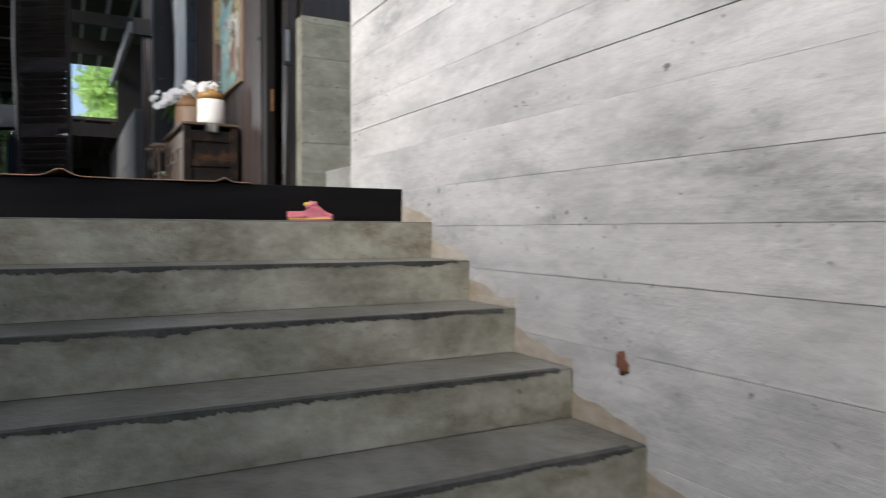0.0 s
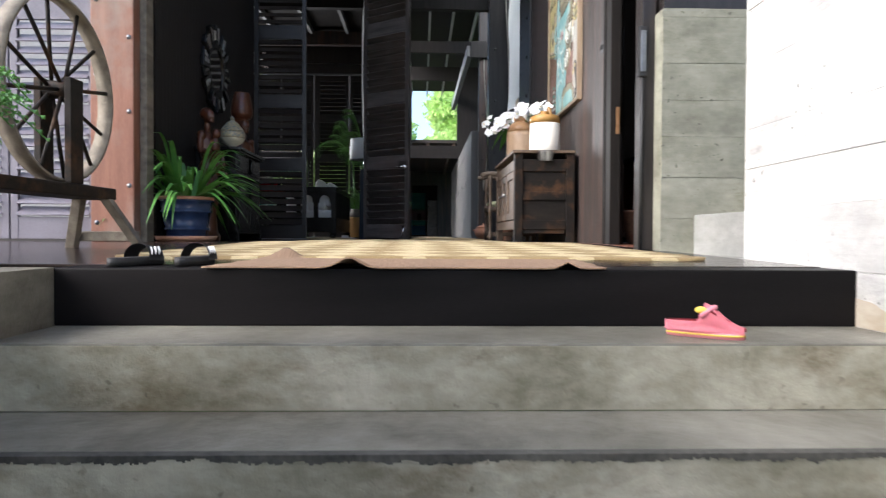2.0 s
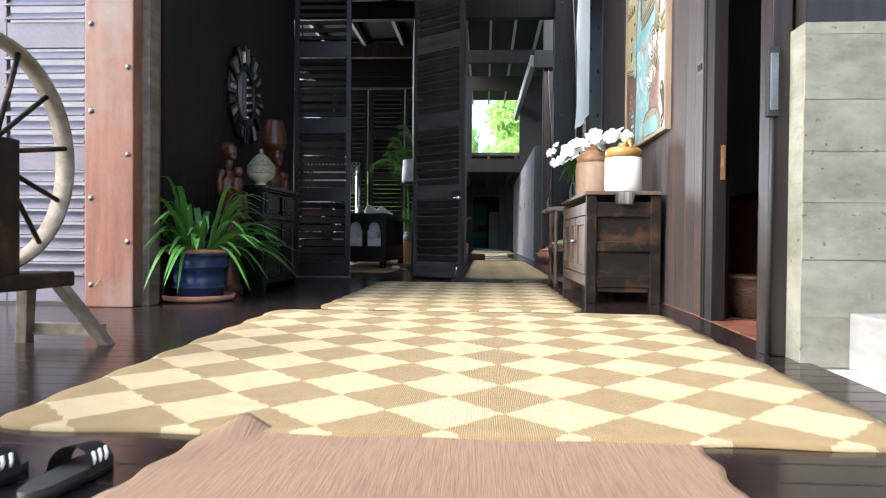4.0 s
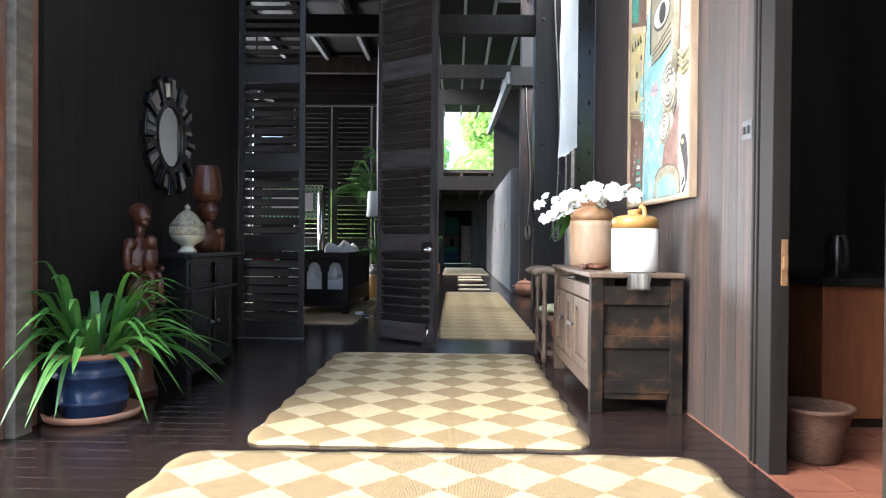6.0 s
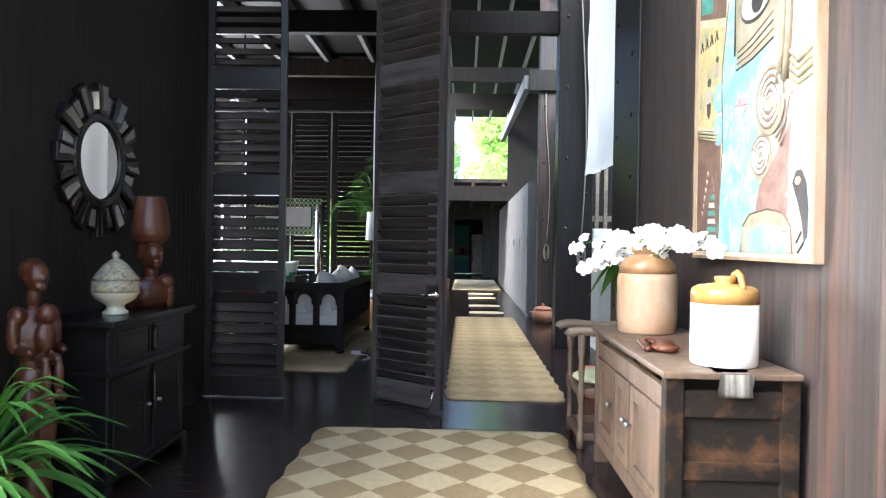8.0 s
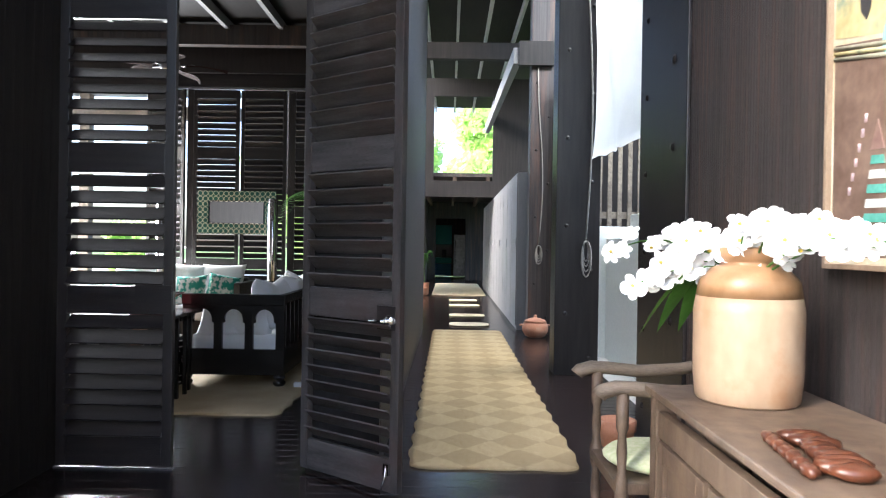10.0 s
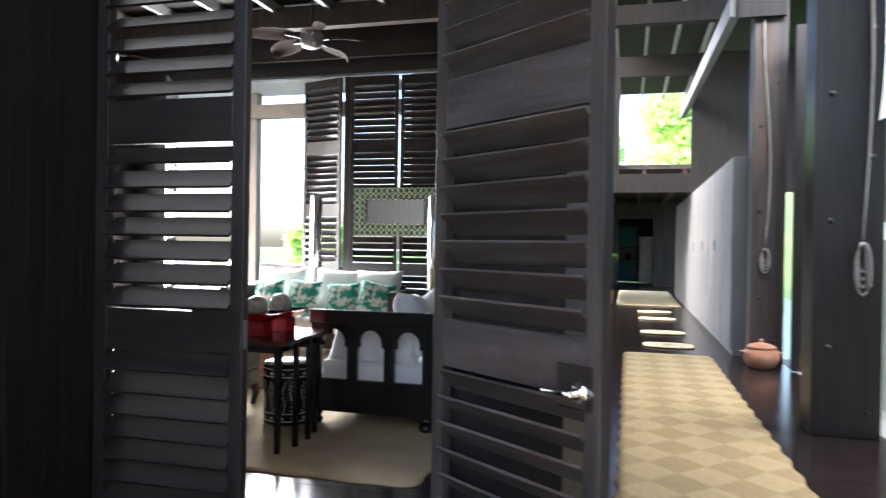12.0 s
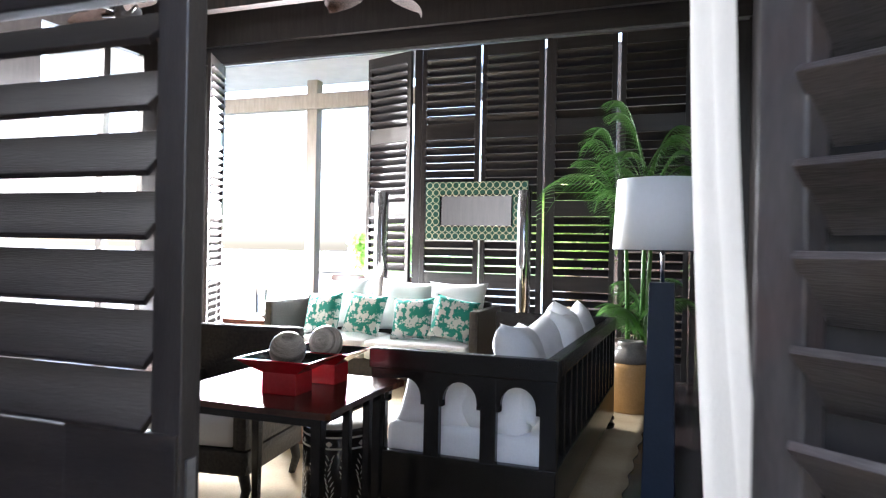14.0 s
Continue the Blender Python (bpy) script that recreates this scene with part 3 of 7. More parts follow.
for x0, x1 in ((-1.86, -1.08), (-1.05, -0.27), (-0.18, 0.6), (0.64, 1.42)):
    louvre_panel("louvred_leaf", "black louvred folding door leaf, closed", x1 - x0, pose(x0, 17.95, 0.02, 0, 0, 0), flip=-1, tilt=42, category="door", group="sitting room louvred doors", rails=((0.0, 0.19), (0.97, 1.15), (1.87, 2.06), (2.85, 3.05), (3.88, 4.02)))
for x in (-1.97, -0.24, 1.44):
    structure("leaf_post", "slim black door post", (x, 17.96, 0, x + 0.06 if x > -1.9 else x + 0.1, 18.04, 4.05), material=DARK)
louvre_panel("louvred_leaf", "black louvred folding door leaf, half open", 0.78, pose(-2.0, 17.97, 0.02, 0, 0, 162), flip=1, tilt=48, category="door", group="sitting room louvred doors", rails=((0.0, 0.19), (0.97, 1.15), (1.87, 2.06), (2.85, 3.05), (3.88, 4.02)))
louvre_panel("louvred_leaf", "black louvred folding door leaf, folded back", 0.78, pose(-4.99, 17.93, 0.02, 0, 0, -66), flip=1, tilt=36, category="door", group="sitting room louvred doors", rails=((0.0, 0.19), (0.97, 1.15), (1.87, 2.06), (2.85, 3.05), (3.88, 4.02)))
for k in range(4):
    louvre_panel("porch_shutter", "louvred porch shutter, dark paint coloured lavender for its sky sheen", 0.72, pose(-1.07 - 0.735 * k, 6.62, 0.02), frame_mat=SHEENLAV, slat_mat=SHEENLAV, flip=1, tilt=40, group="porch shutters")
structure("porch_sill", "dark timber sill under the porch shutters", (-3.4, 6.6, 0.0, -0.33, 6.72, 0.02), material=DARKX)
wall_boards(wall_west, 0.02, 0.03, 6.95, 10.6, 0.0912, WALLK)
wall_boards(wall_east, 3.989, 4.0, 6.42, 7.74, 0.22, BROWN)
wall_boards(wall_east, 3.989, 4.0, 7.74, 10.45, 0.03, BROWN)
plank_field(floor, "plank", FLOORM, -3.0, 3.965, (3.2, 6.44), 0.135, ground_z)
plank_field(floor, "plank", FLOORM, -1.9, 4.24, (6.44, 18.3), 0.135, ground_z)


# ---- porch things ----
def rug(name, label, x0, y0, x1, y1, material, thick=0.014, wave=0.012, zf=ground_z, group="", seed=0, corner=0.12):
    """A thick woven rug with a scalloped edge and slightly rounded corners."""
    bm = bmesh.new()
    nx, ny = max(8, round((x1 - x0) / 0.06)), max(8, round((y1 - y0) / 0.06))
    cx, cy = (x0 + x1) / 2, (y0 + y1) / 2
    grid = []
    for j in range(ny + 1):
        row = []
        for i in range(nx + 1):
            u, v = i / nx, j / ny
            x, y = x0 + (x1 - x0) * u, y0 + (y1 - y0) * v
            if i in (0, nx):
                x += wave * math.sin(v * (y1 - y0) * 17 + seed) * (1 if i else -1)
            if j in (0, ny):
                y += wave * 0.6 * math.sin(u * (x1 - x0) * 15 + seed)
            ex, ey = min(u, 1 - u) * (x1 - x0), min(v, 1 - v) * (y1 - y0)
            if ex < corner and ey < corner:
                r = math.hypot(corner - ex, corner - ey)
                if r > corner:
                    k = corner / r
                    ax, ay = corner - (corner - ex) * k, corner - (corner - ey) * k
                    x, y = (x0 + ax if u < 0.5 else x1 - ax), (y0 + ay if v < 0.5 else y1 - ay)
            z = zf(y) + thick + 0.003 * noise.noise(Vector((x * 3, y * 3, seed)))
            row.append(bm.verts.new((x - cx, y - cy, z)))
        grid.append(row)
    for j in range(ny):
        for i in range(nx):
            bm.faces.new((grid[j][i], grid[j][i + 1], grid[j + 1][i + 1], grid[j + 1][i])).smooth = True
    edge = [g for g in bm.edges if g.is_boundary]
    r = bmesh.ops.extrude_edge_only(bm, edges=edge)
    for v in [q for q in r["geom"] if isinstance(q, bmesh.types.BMVert)]:
        v.co.z -= thick - 0.001
    return solid(name, bm, material, label, "rug", group=group, at=Matrix.Translation((cx, cy, 0)))


rug("rug", "cream and tan diamond-woven seagrass rug on the porch floor", 1.1, 3.58, 3.72, 6.42, RUGM, seed=1, group="diamond rugs")
rug("rug", "cream and tan diamond-woven seagrass rug in the hall", 1.34, 6.56, 3.22, 9.6, RUGM, seed=4, group="diamond rugs")
rug("runner_rug", "long faded tan diamond-woven runner along the corridor", 2.28, 10.68, 3.42, 18.0, RUNM, seed=2)
rug("rug", "pale woven rug at the corridor's far end", 2.05, 26.3, 3.62, 32.5, SEAGRASS, seed=5)
rug("room_rug", "large plain jute rug under the sitting room furniture", -4.2, 11.95, 1.13, 17.2, JUTE, seed=7)
for y in (18.95, 20.6, 23.0, 24.6):
    bm = bmesh.new()
    for k, (r, h) in enumerate(((1.0, 0.012), (0.86, 0.015), (0.7, 0.013), (0.55, 0.016), (0.38, 0.013), (0.2, 0.016))):
        pts = []
        for a in range(40):
            c, s = math.cos(2 * math.pi * a / 40), math.sin(2 * math.pi * a / 40)
            pts.append(bm.verts.new((math.copysign(abs(c) ** 0.6, c) * 0.37 * r, math.copysign(abs(s) ** 0.6, s) * 0.27 * r, h)))
        f = bm.faces.new(pts)
        q = bmesh.ops.extrude_face_region(bm, geom=[f])
        for v in [g for g in q["geom"] if isinstance(g, bmesh.types.BMVert)]:
            v.co.z -= h - 0.001
    solid("oval_mat", bm, SEAGRASS, "small oval coiled seagrass mat on the dark floor", "mat", group="oval mats", at=pose(2.92, y, 0))

# brown mat with rucked edges
bm = bmesh.new()
NX, NY = 60, 26
g = []
for j in range(NY + 1):
    row = []
    for i in range(NX + 1):
        u, v = i / NX, j / NY
        x = 1.7 + 1.38 * u + (0.07 * (v) * (1 - u)) + 0.03 * v * u + 0.008 * math.sin(v * 21)
        y = 2.96 + 0.66 * v + 0.012 * math.sin(u * 13)
        z = ground_z(y) + 0.007
        z += 0.035 * math.exp(-((u - 0.36) / 0.035) ** 2 - (v / 0.16) ** 2) + 0.022 * math.exp(-((u - 0.9) / 0.02) ** 2 - (v / 0.12) ** 2)
        z += 0.045 * math.exp(-((u - 0.06) / 0.04) ** 2 - ((v - 1) / 0.12) ** 2)
        row.append(bm.verts.new((x, y, z)))
    g.append(row)
for j in range(NY):
    for i in range(NX):
        bm.faces.new((g[j][i], g[j][i + 1], g[j + 1][i + 1], g[j + 1][i])).smooth = True
r = bmesh.ops.extrude_edge_only(bm, edges=[e for e in bm.edges if e.is_boundary])
for v in [q for q in r["geom"] if isinstance(q, bmesh.types.BMVert)]:
    v.co.z -= 0.005
dm = solid("door_mat", bm, MATB, "thin brown cloth door mat with rucked edges on the porch", "mat")


def sole(bm, L, W, z0, z1, waist=0.8):
    """A shoe-shaped slab, toe towards +y."""
    n = 28
    rings = []
    for z in (z0, z1):
        ring = []
        for k in range(n):
            a = 2 * math.pi * k / n
            y = math.sin(a) * L / 2
            w = W / 2 * (0.86 + 0.14 * math.sin(a)) * (1 - (1 - waist) * math.exp(-((y + 0.02) / (L * 0.2)) ** 2))
            ring.append(bm.verts.new((math.copysign(abs(math.cos(a)) ** 0.75, math.cos(a)) * w, y, z)))
        rings.append(ring)
    for k in range(n):
        bm.faces.new((rings[0][k], rings[0][(k + 1) % n], rings[1][(k + 1) % n], rings[1][k])).smooth = True
    bm.faces.new(rings[0][::-1])
    bm.faces.new(rings[1])


for (x, y, a, s) in ((1.41, 3.14, -14, 1), (1.6, 3.2, -4, 1)):
    sl = thing("slide_sandal", "black rubber slide sandal on the porch floor", "sandal", pose(x, y, ground_z(y), 0, 0, a), "pair of slide sandals")
    bm = bmesh.new()
    sole(bm, 0.285, 0.105, 0.0, 0.03)
    part("sole", bm, BLACKR, sl)
    bm = bmesh.new()
    pr = []
    for j in range(7):
        yy = 0.0 + 0.085 * j / 6
        pr.append([])
        for i in range(13):
            t = math.pi * i / 12
            pr[-1].append(bm.verts.new((-0.054 * math.cos(t), yy + 0.012 * math.sin(t), 0.018 + (0.062 - 0.012 * j / 6) * math.sin(t) ** 0.8)))
    for j in range(6):
        for i in range(12):
            bm.faces.new((pr[j][i], pr[j][i + 1], pr[j + 1][i + 1], pr[j + 1][i])).smooth = True
    bmesh.ops.solidify(bm, geom=bm.faces[:], thickness=0.006)
    part("strap", bm, BLACKR, sl)
    for k in range(3):
        part("stripe", tube([(0.045 + 0.003, 0.018 + 0.022 * k, 0.035), (0.051, 0.022 + 0.022 * k, 0.05), (0.043, 0.026 + 0.022 * k, 0.066)], 0.004, 6), WHITE, sl, "white stripe")

clog = thing("clog", "single pink rubber clog with a yellow charm on the concrete step", "clog", pose(3.33, 2.74, TOP, 0, 0, 236))
bm = bmesh.new()
sole(bm, 0.235, 0.095, 0.0, 0.022, 0.88)
part("sole", bm, PINK, clog)
bm = bmesh.new()
sole(bm, 0.238, 0.098, 0.008, 0.014, 0.88)
part("sole_band", bm, YELLOW, clog, "pale yellow band round the sole")
bm = bmesh.new()
pr = []
for j in range(13):
    v = j / 12
    yy = -0.118 + 0.236 * v
    w = 0.046 * (0.9 + 0.1 * v) * math.sin(math.pi * min(max(v, 0.02), 0.98)) ** 0.3
    top = 0.05 if v < 0.3 else 0.075 * math.exp(-((v - 0.48) / 0.3) ** 2) + 0.012
    pr.append([])
    for i in range(17):
        t = math.pi * i / 16
        hole = v < 0.46
        zz = 0.02 + (top - 0.02 + 0.02) * math.sin(t) ** 0.7
        pr[-1].append(bm.verts.new((-w * math.cos(t), yy, min(zz, 0.05 if hole else 1))))
for j in range(12):
    for i in range(16):
        if (j + 0.5) / 12 < 0.46 and 5 <= i <= 10:
            continue
        if (i + j) % 3 == 0 and 7 <= j <= 10 and 4 <= i <= 11 and j % 2:
            continue
        bm.faces.new((pr[j][i], pr[j][i + 1], pr[j + 1][i + 1], pr[j + 1][i])).smooth = True
bmesh.ops.solidify(bm, geom=bm.faces[:], thickness=0.004)
part("upper", bm, PINK, clog)
part("heel_strap", tube([(-0.046, -0.005, 0.066), (-0.03, 0.02, 0.088), (0, 0.03, 0.094), (0.03, 0.02, 0.088), (0.046, -0.005, 0.066)], 0.008, 8), PINK, clog)
part("charm", blob(bmesh.new(), (0.03, -0.005, 0.085), (0.014, 0.02, 0.012), 2), YELLOW, clog, "yellow charm")

# spinning wheel on its bench
sw = thing("spinning_wheel", "old weathered timber spinning wheel on a low four-legged bench", "spinning wheel", pose(0.44, 4.48, ground_z(4.4), 0, 0, -4))
HUB = 0.885
bm = bmesh.new()
n = 64
rings = [[bm.verts.new((w, r * math.cos(2 * math.pi * k / n), HUB + r * math.sin(2 * math.pi * k / n))) for r, w in ((0.49, -0.045), (0.507, -0.045), (0.507, 0.045), (0.49, 0.045))] for k in range(n)]
for k in range(n):
    a, b = rings[k], rings[(k + 1) % n]
    for i in range(4):
        bm.faces.new((a[i], a[(i + 1) % 4], b[(i + 1) % 4], b[i])).smooth = True
part("rim", bm, GREYW, sw, "bent pale timber rim")
bm = lathe([(0.02, -0.1), (0.045, -0.08), (0.05, -0.03), (0.05, 0.03), (0.045, 0.08), (0.02, 0.1)], 16)
bmesh.ops.transform(bm, matrix=Matrix.Translation((0, 0, HUB)) @ Matrix.Rotation(radians(90), 4, "Y"), verts=bm.verts)
part("hub", bm, OAKD, sw, "dark turned hub")
for k in range(12):
    a = 2 * math.pi * (k + 0.3) / 12
    c, s = math.cos(a), math.sin(a)
    part("spoke", tube([((-1) ** k * 0.03, 0.04 * c, HUB + 0.04 * s), ((-1) ** k * 0.02, 0.3 * c, HUB + 0.3 * s), ((-1) ** k * 0.01, 0.494 * c, HUB + 0.494 * s)], 0.011, 7, None, 0.012), OAKD, sw)
part("bench_top", boxes((-0.11, -0.95, 0.3, 0.11, 0.42, 0.37), bevel=0.01), OAKD, sw, "dark thick bench plank")
for (x, y, dx, dy) in ((0.08, 0.36, 0.13, 0.16), (-0.08, 0.34, -0.14, 0.16), (0.08, -0.8, 0.14, -0.12), (-0.08, -0.8, -0.14, -0.12)):
    bm = bmesh.new()
    vs = box(bm, x - 0.03, y - 0.03, 0.0, x + 0.03, y + 0.03, 0.305, bevel=0.006)
    for v in bm.verts:
        if v.co.z < 0.15:
            v.co.x += dx
            v.co.y += dy
    part("leg", bm, GREYW, sw)
part("stretcher", boxes((-0.2, 0.48, 0.05, 0.2, 0.53, 0.11), bevel=0.006), GREYW, sw)
for x in (-0.085, 0.085):
    part("upright", boxes((x - 0.02, -0.05, 0.37, x + 0.02, 0.07, HUB + 0.06), bevel=0.006), OAKD, sw)
part("block", boxes((-0.06, -0.85, 0.37, 0.06, -0.7, 0.8), bevel=0.01), OAKD, sw)


# ---- plants ----
def blade(bm, base, yaw, reach, rise, droop, width, n=9, fold=0.25):
    """A long arching strap leaf with a folded midrib."""
    c, s = math.cos(yaw), math.sin(yaw)
    rows = []
    for k in range(n + 1):
        t = k / n
        d = reach * t
        z = rise * math.sin(min(1, t * 1.3) * math.pi / 2) - droop * t * t
        w = width * math.sin(math.pi * min(0.999, 0.12 + 0.88 * t)) ** 0.8
        p = Vector((base[0] + c * d, base[1] + s * d, base[2] + z))
        q = Vector((-s, c, 0)) * w
        rows.append((bm.verts.new(p - q + Vector((0, 0, fold * w))), bm.verts.new(p), bm.verts.new(p + q + Vector((0, 0, fold * w)))))
    for a, b in zip(rows, rows[1:]):
        for i in (0, 1):
            bm.faces.new((a[i], a[i + 1], b[i + 1], b[i])).smooth = True


pl = thing("potted_plant", "lush green strap-leaved plant in a blue glazed pot", "potted plant", pose(0.24, 7.12, 0))
part("saucer", lathe([(0.22, 0), (0.27, 0.01), (0.285, 0.05), (0.265, 0.05), (0.25, 0.02), (0.02, 0.018)], 36), TERRA, pl, "terracotta saucer")
part("pot", lathe([(0.17, 0.02), (0.19, 0.04), (0.2, 0.1), (0.215, 0.105), (0.212, 0.125), (0.2, 0.13), (0.225, 0.26), (0.24, 0.265), (0.24, 0.285), (0.23, 0.29), (0.245, 0.36), (0.255, 0.365), (0.25, 0.385), (0.225, 0.38), (0.21, 0.32), (0.01, 0.31)], 40), BLUEG, pl)
part("pot_rim", lathe([(0.215, 0.36), (0.258, 0.385), (0.258, 0.41), (0.225, 0.412), (0.215, 0.36)], 40), TERRA, pl, "terracotta inner rim")
rnd = random.Random(5)
for k in range(120):
    bm = bmesh.new()
    a = rnd.uniform(0, 2 * math.pi)
    up = rnd.random() ** 1.5
    blade(bm, (0.1 * math.cos(a), 0.1 * math.sin(a), 0.34), a + rnd.uniform(-0.5, 0.5), rnd.uniform(0.35, 0.78) * (1.15 - 0.6 * up), 0.2 + 0.45 * up * rnd.uniform(0.6, 1.1), rnd.uniform(0.1, 0.4) * (1.3 - up), rnd.uniform(0.016, 0.027), 10, 0.4)
    part("leaf", bm, LEAF, pl)
fern = thing("fern", "bushy green fern at the porch edge", "fern", pose(0.66, 3.15, -0.05))
part("pot", lathe([(0.11, 0), (0.15, 0.02), (0.17, 0.2), (0.18, 0.2), (0.18, 0.23), (0.15, 0.22), (0.02, 0.2)], 24), BLACKW, fern)
for k in range(60):
    a, bm = rnd.uniform(0, 2 * math.pi), bmesh.new()
    R, Z, D = rnd.uniform(0.25, 0.45), rnd.uniform(0.35, 0.68), rnd.uniform(0.05, 0.25)
    for j in range(1, 16):
        t = j / 15
        p = (math.cos(a) * R * t, math.sin(a) * R * t, 0.2 + Z * math.sin(min(1, t * 1.2) * math.pi / 2) - D * t * t)
        for sgn in (-1, 1):
            blade(bm, p, a + sgn * 1.2, 0.07 * (1.15 - t), 0.012, 0.02, 0.009, 3)
    tube([(math.cos(a) * R * t, math.sin(a) * R * t, 0.2 + Z * math.sin(min(1, t * 1.2) * math.pi / 2) - D * t * t) for t in (0, 0.25, 0.5, 0.75, 1)], 0.003, 5, bm)
    part("frond", bm, LEAF, fern)


def palm(name, label, at, height, n, material, seed, reach=0.9, group=""):
    p = thing(name, label, "palm", at, group)
    r = random.Random(seed)
    for k in range(n):
        a, bm = r.uniform(0, 2 * math.pi), bmesh.new()
        R, Z, D = reach * r.uniform(0.5, 1.0), height * r.uniform(0.55, 1.0), r.uniform(0.1, 0.55) * reach
        x0, y0 = r.uniform(-0.09, 0.09), r.uniform(-0.09, 0.09)
        curve = lambda t: (x0 + math.cos(a) * R * t ** 1.6, y0 + math.sin(a) * R * t ** 1.6, Z * math.sin(min(1, t * 1.1) * math.pi / 2) - D * t ** 3)
        tube([curve(t / 8) for t in range(9)], 0.009, 6, bm, 0.003)
        for j in range(8, 27):
            t = j / 26
            for sgn in (-1, 1):
                blade(bm, curve(t), a + sgn * (0.95 - 0.3 * t), 0.34 * reach * (1.25 - t) + 0.05, 0.03, 0.1, 0.009, 4, 0.1)
        part("frond", bm, material, p)
    return p


# ---- hall, west side ----
cb = thing("cabinet", "black painted cabinet with two drawers and two panelled doors", "cabinet", pose(0.03, 8.0, 0))
part("body", boxes((0.0, 0.03, 0.07, 0.44, 1.07, 0.96), (0.0, 0.0, 0.0, 0.46, 0.07, 0.07), (0.0, 1.03, 0.0, 0.46, 1.1, 0.07), (0, 0.02, 0.07, 0.46, 1.08, 0.11), bevel=0.006), BLACKW, cb)
part("top", boxes((-0.0, -0.02, 0.96, 0.5, 1.12, 0.995), (0.0, 0.0, 0.94, 0.48, 1.1, 0.96), bevel=0.006), BLACKW, cb)
part("waist_moulding", boxes((0.0, 0.0, 0.68, 0.48, 1.1, 0.715), bevel=0.008), BLACKW, cb)
for y in (0.08, 0.58):
    dr = part("drawer", boxes((0.44, y, 0.74, 0.452, y + 0.44, 0.92), (0.452, y + 0.03, 0.765, 0.458, y + 0.41, 0.895), bevel=0.004), BLACKW, cb)
    dd = part("door", boxes((0.44, y, 0.13, 0.455, y + 0.06, 0.66), (0.44, y + 0.38, 0.13, 0.455, y + 0.44, 0.66), (0.44, y + 0.06, 0.6, 0.455, y + 0.38, 0.66), (0.44, y + 0.06, 0.13, 0.455, y + 0.38, 0.19), (0.44, y + 0.06, 0.19, 0.447, y + 0.38, 0.6), bevel=0.003), BLACKW, cb)
    part("knob", lathe([(0.012, 0), (0.016, 0.01), (0.008, 0.02)], 12, None, (0.47, y + (0.4 if y < 0.3 else 0.04), 0.42)), STEEL, dd)
part("drop_ornament", lathe([(0.012, 0), (0.022, 0.03), (0.015, 0.07), (0.024, 0.11), (0.01, 0.16)], 12, None, (0.47, 0.55, 0.75)), BLACKW, cb)
part("drop_ornament", lathe([(0.008, 0), (0.014, 0.05), (0.01, 0.12), (0.016, 0.17), (0.008, 0.22)], 12, None, (0.47, 0.55, 0.4)), BLACKW, cb)


def carved(name, label, at, lumps, extra=None):
    bm = extra or bmesh.new()
    for c, s in lumps:
        blob(bm, c, s, 3, 0.03, c[2] * 7)
    ob = solid(name, bm, CARVED, label, "statue", at=at)
    skin = ob.modifiers.new("skin", "REMESH")
    skin.mode, skin.voxel_size, skin.use_smooth_shade = "VOXEL", 0.008, True
    return ob


carved("statue", "tall polished dark-wood carving of a figure holding a small one", pose(0.27, 7.68, 0.0, 0, 0, -30), [
    ((0, 0, 0.72), (0.085, 0.085, 0.13)), ((0, 0, 0.95), (0.068, 0.088, 0.16)), ((0, 0.08, 1.06), (0.05, 0.04, 0.05)), ((0, -0.08, 1.06), (0.05, 0.04, 0.05)),
    ((0.0, 0, 1.16), (0.034, 0.034, 0.07)), ((0.02, 0, 1.26), (0.066, 0.056, 0.076)), ((-0.012, 0, 1.285), (0.066, 0.064, 0.066)), ((0.082, 0, 1.25), (0.016, 0.012, 0.022)), ((0.06, 0, 1.205), (0.028, 0.03, 0.022)),
    ((0.01, 0.105, 0.97), (0.032, 0.03, 0.1)), ((0.01, -0.105, 0.97), (0.032, 0.03, 0.1)), ((0.075, 0.085, 0.89), (0.075, 0.026, 0.03)), ((0.075, -0.085, 0.89), (0.075, 0.026, 0.03)),
    ((0.125, 0.0, 1.075), (0.046, 0.042, 0.052)), ((0.11, 0.0, 0.96), (0.045, 0.048, 0.085)), ((0.14, 0.03, 0.85), (0.055, 0.026, 0.032)), ((0.14, -0.03, 0.85), (0.055, 0.026, 0.032)),
    ((0.18, 0.032, 0.76), (0.026, 0.024, 0.09)), ((0.18, -0.032, 0.76), (0.026, 0.024, 0.09)), ((0.2, 0.032, 0.67), (0.045, 0.026, 0.022)), ((0.2, -0.032, 0.67), (0.045, 0.026, 0.022)),
    ((0.05, 0.045, 0.5), (0.05, 0.042, 0.2)), ((0.05, -0.045, 0.5), (0.05, 0.042, 0.2))],
    lathe([(0.12, 0), (0.125, 0.05), (0.1, 0.09), (0.085, 0.3), (0.08, 0.6), (0.07, 0.72)], 24))
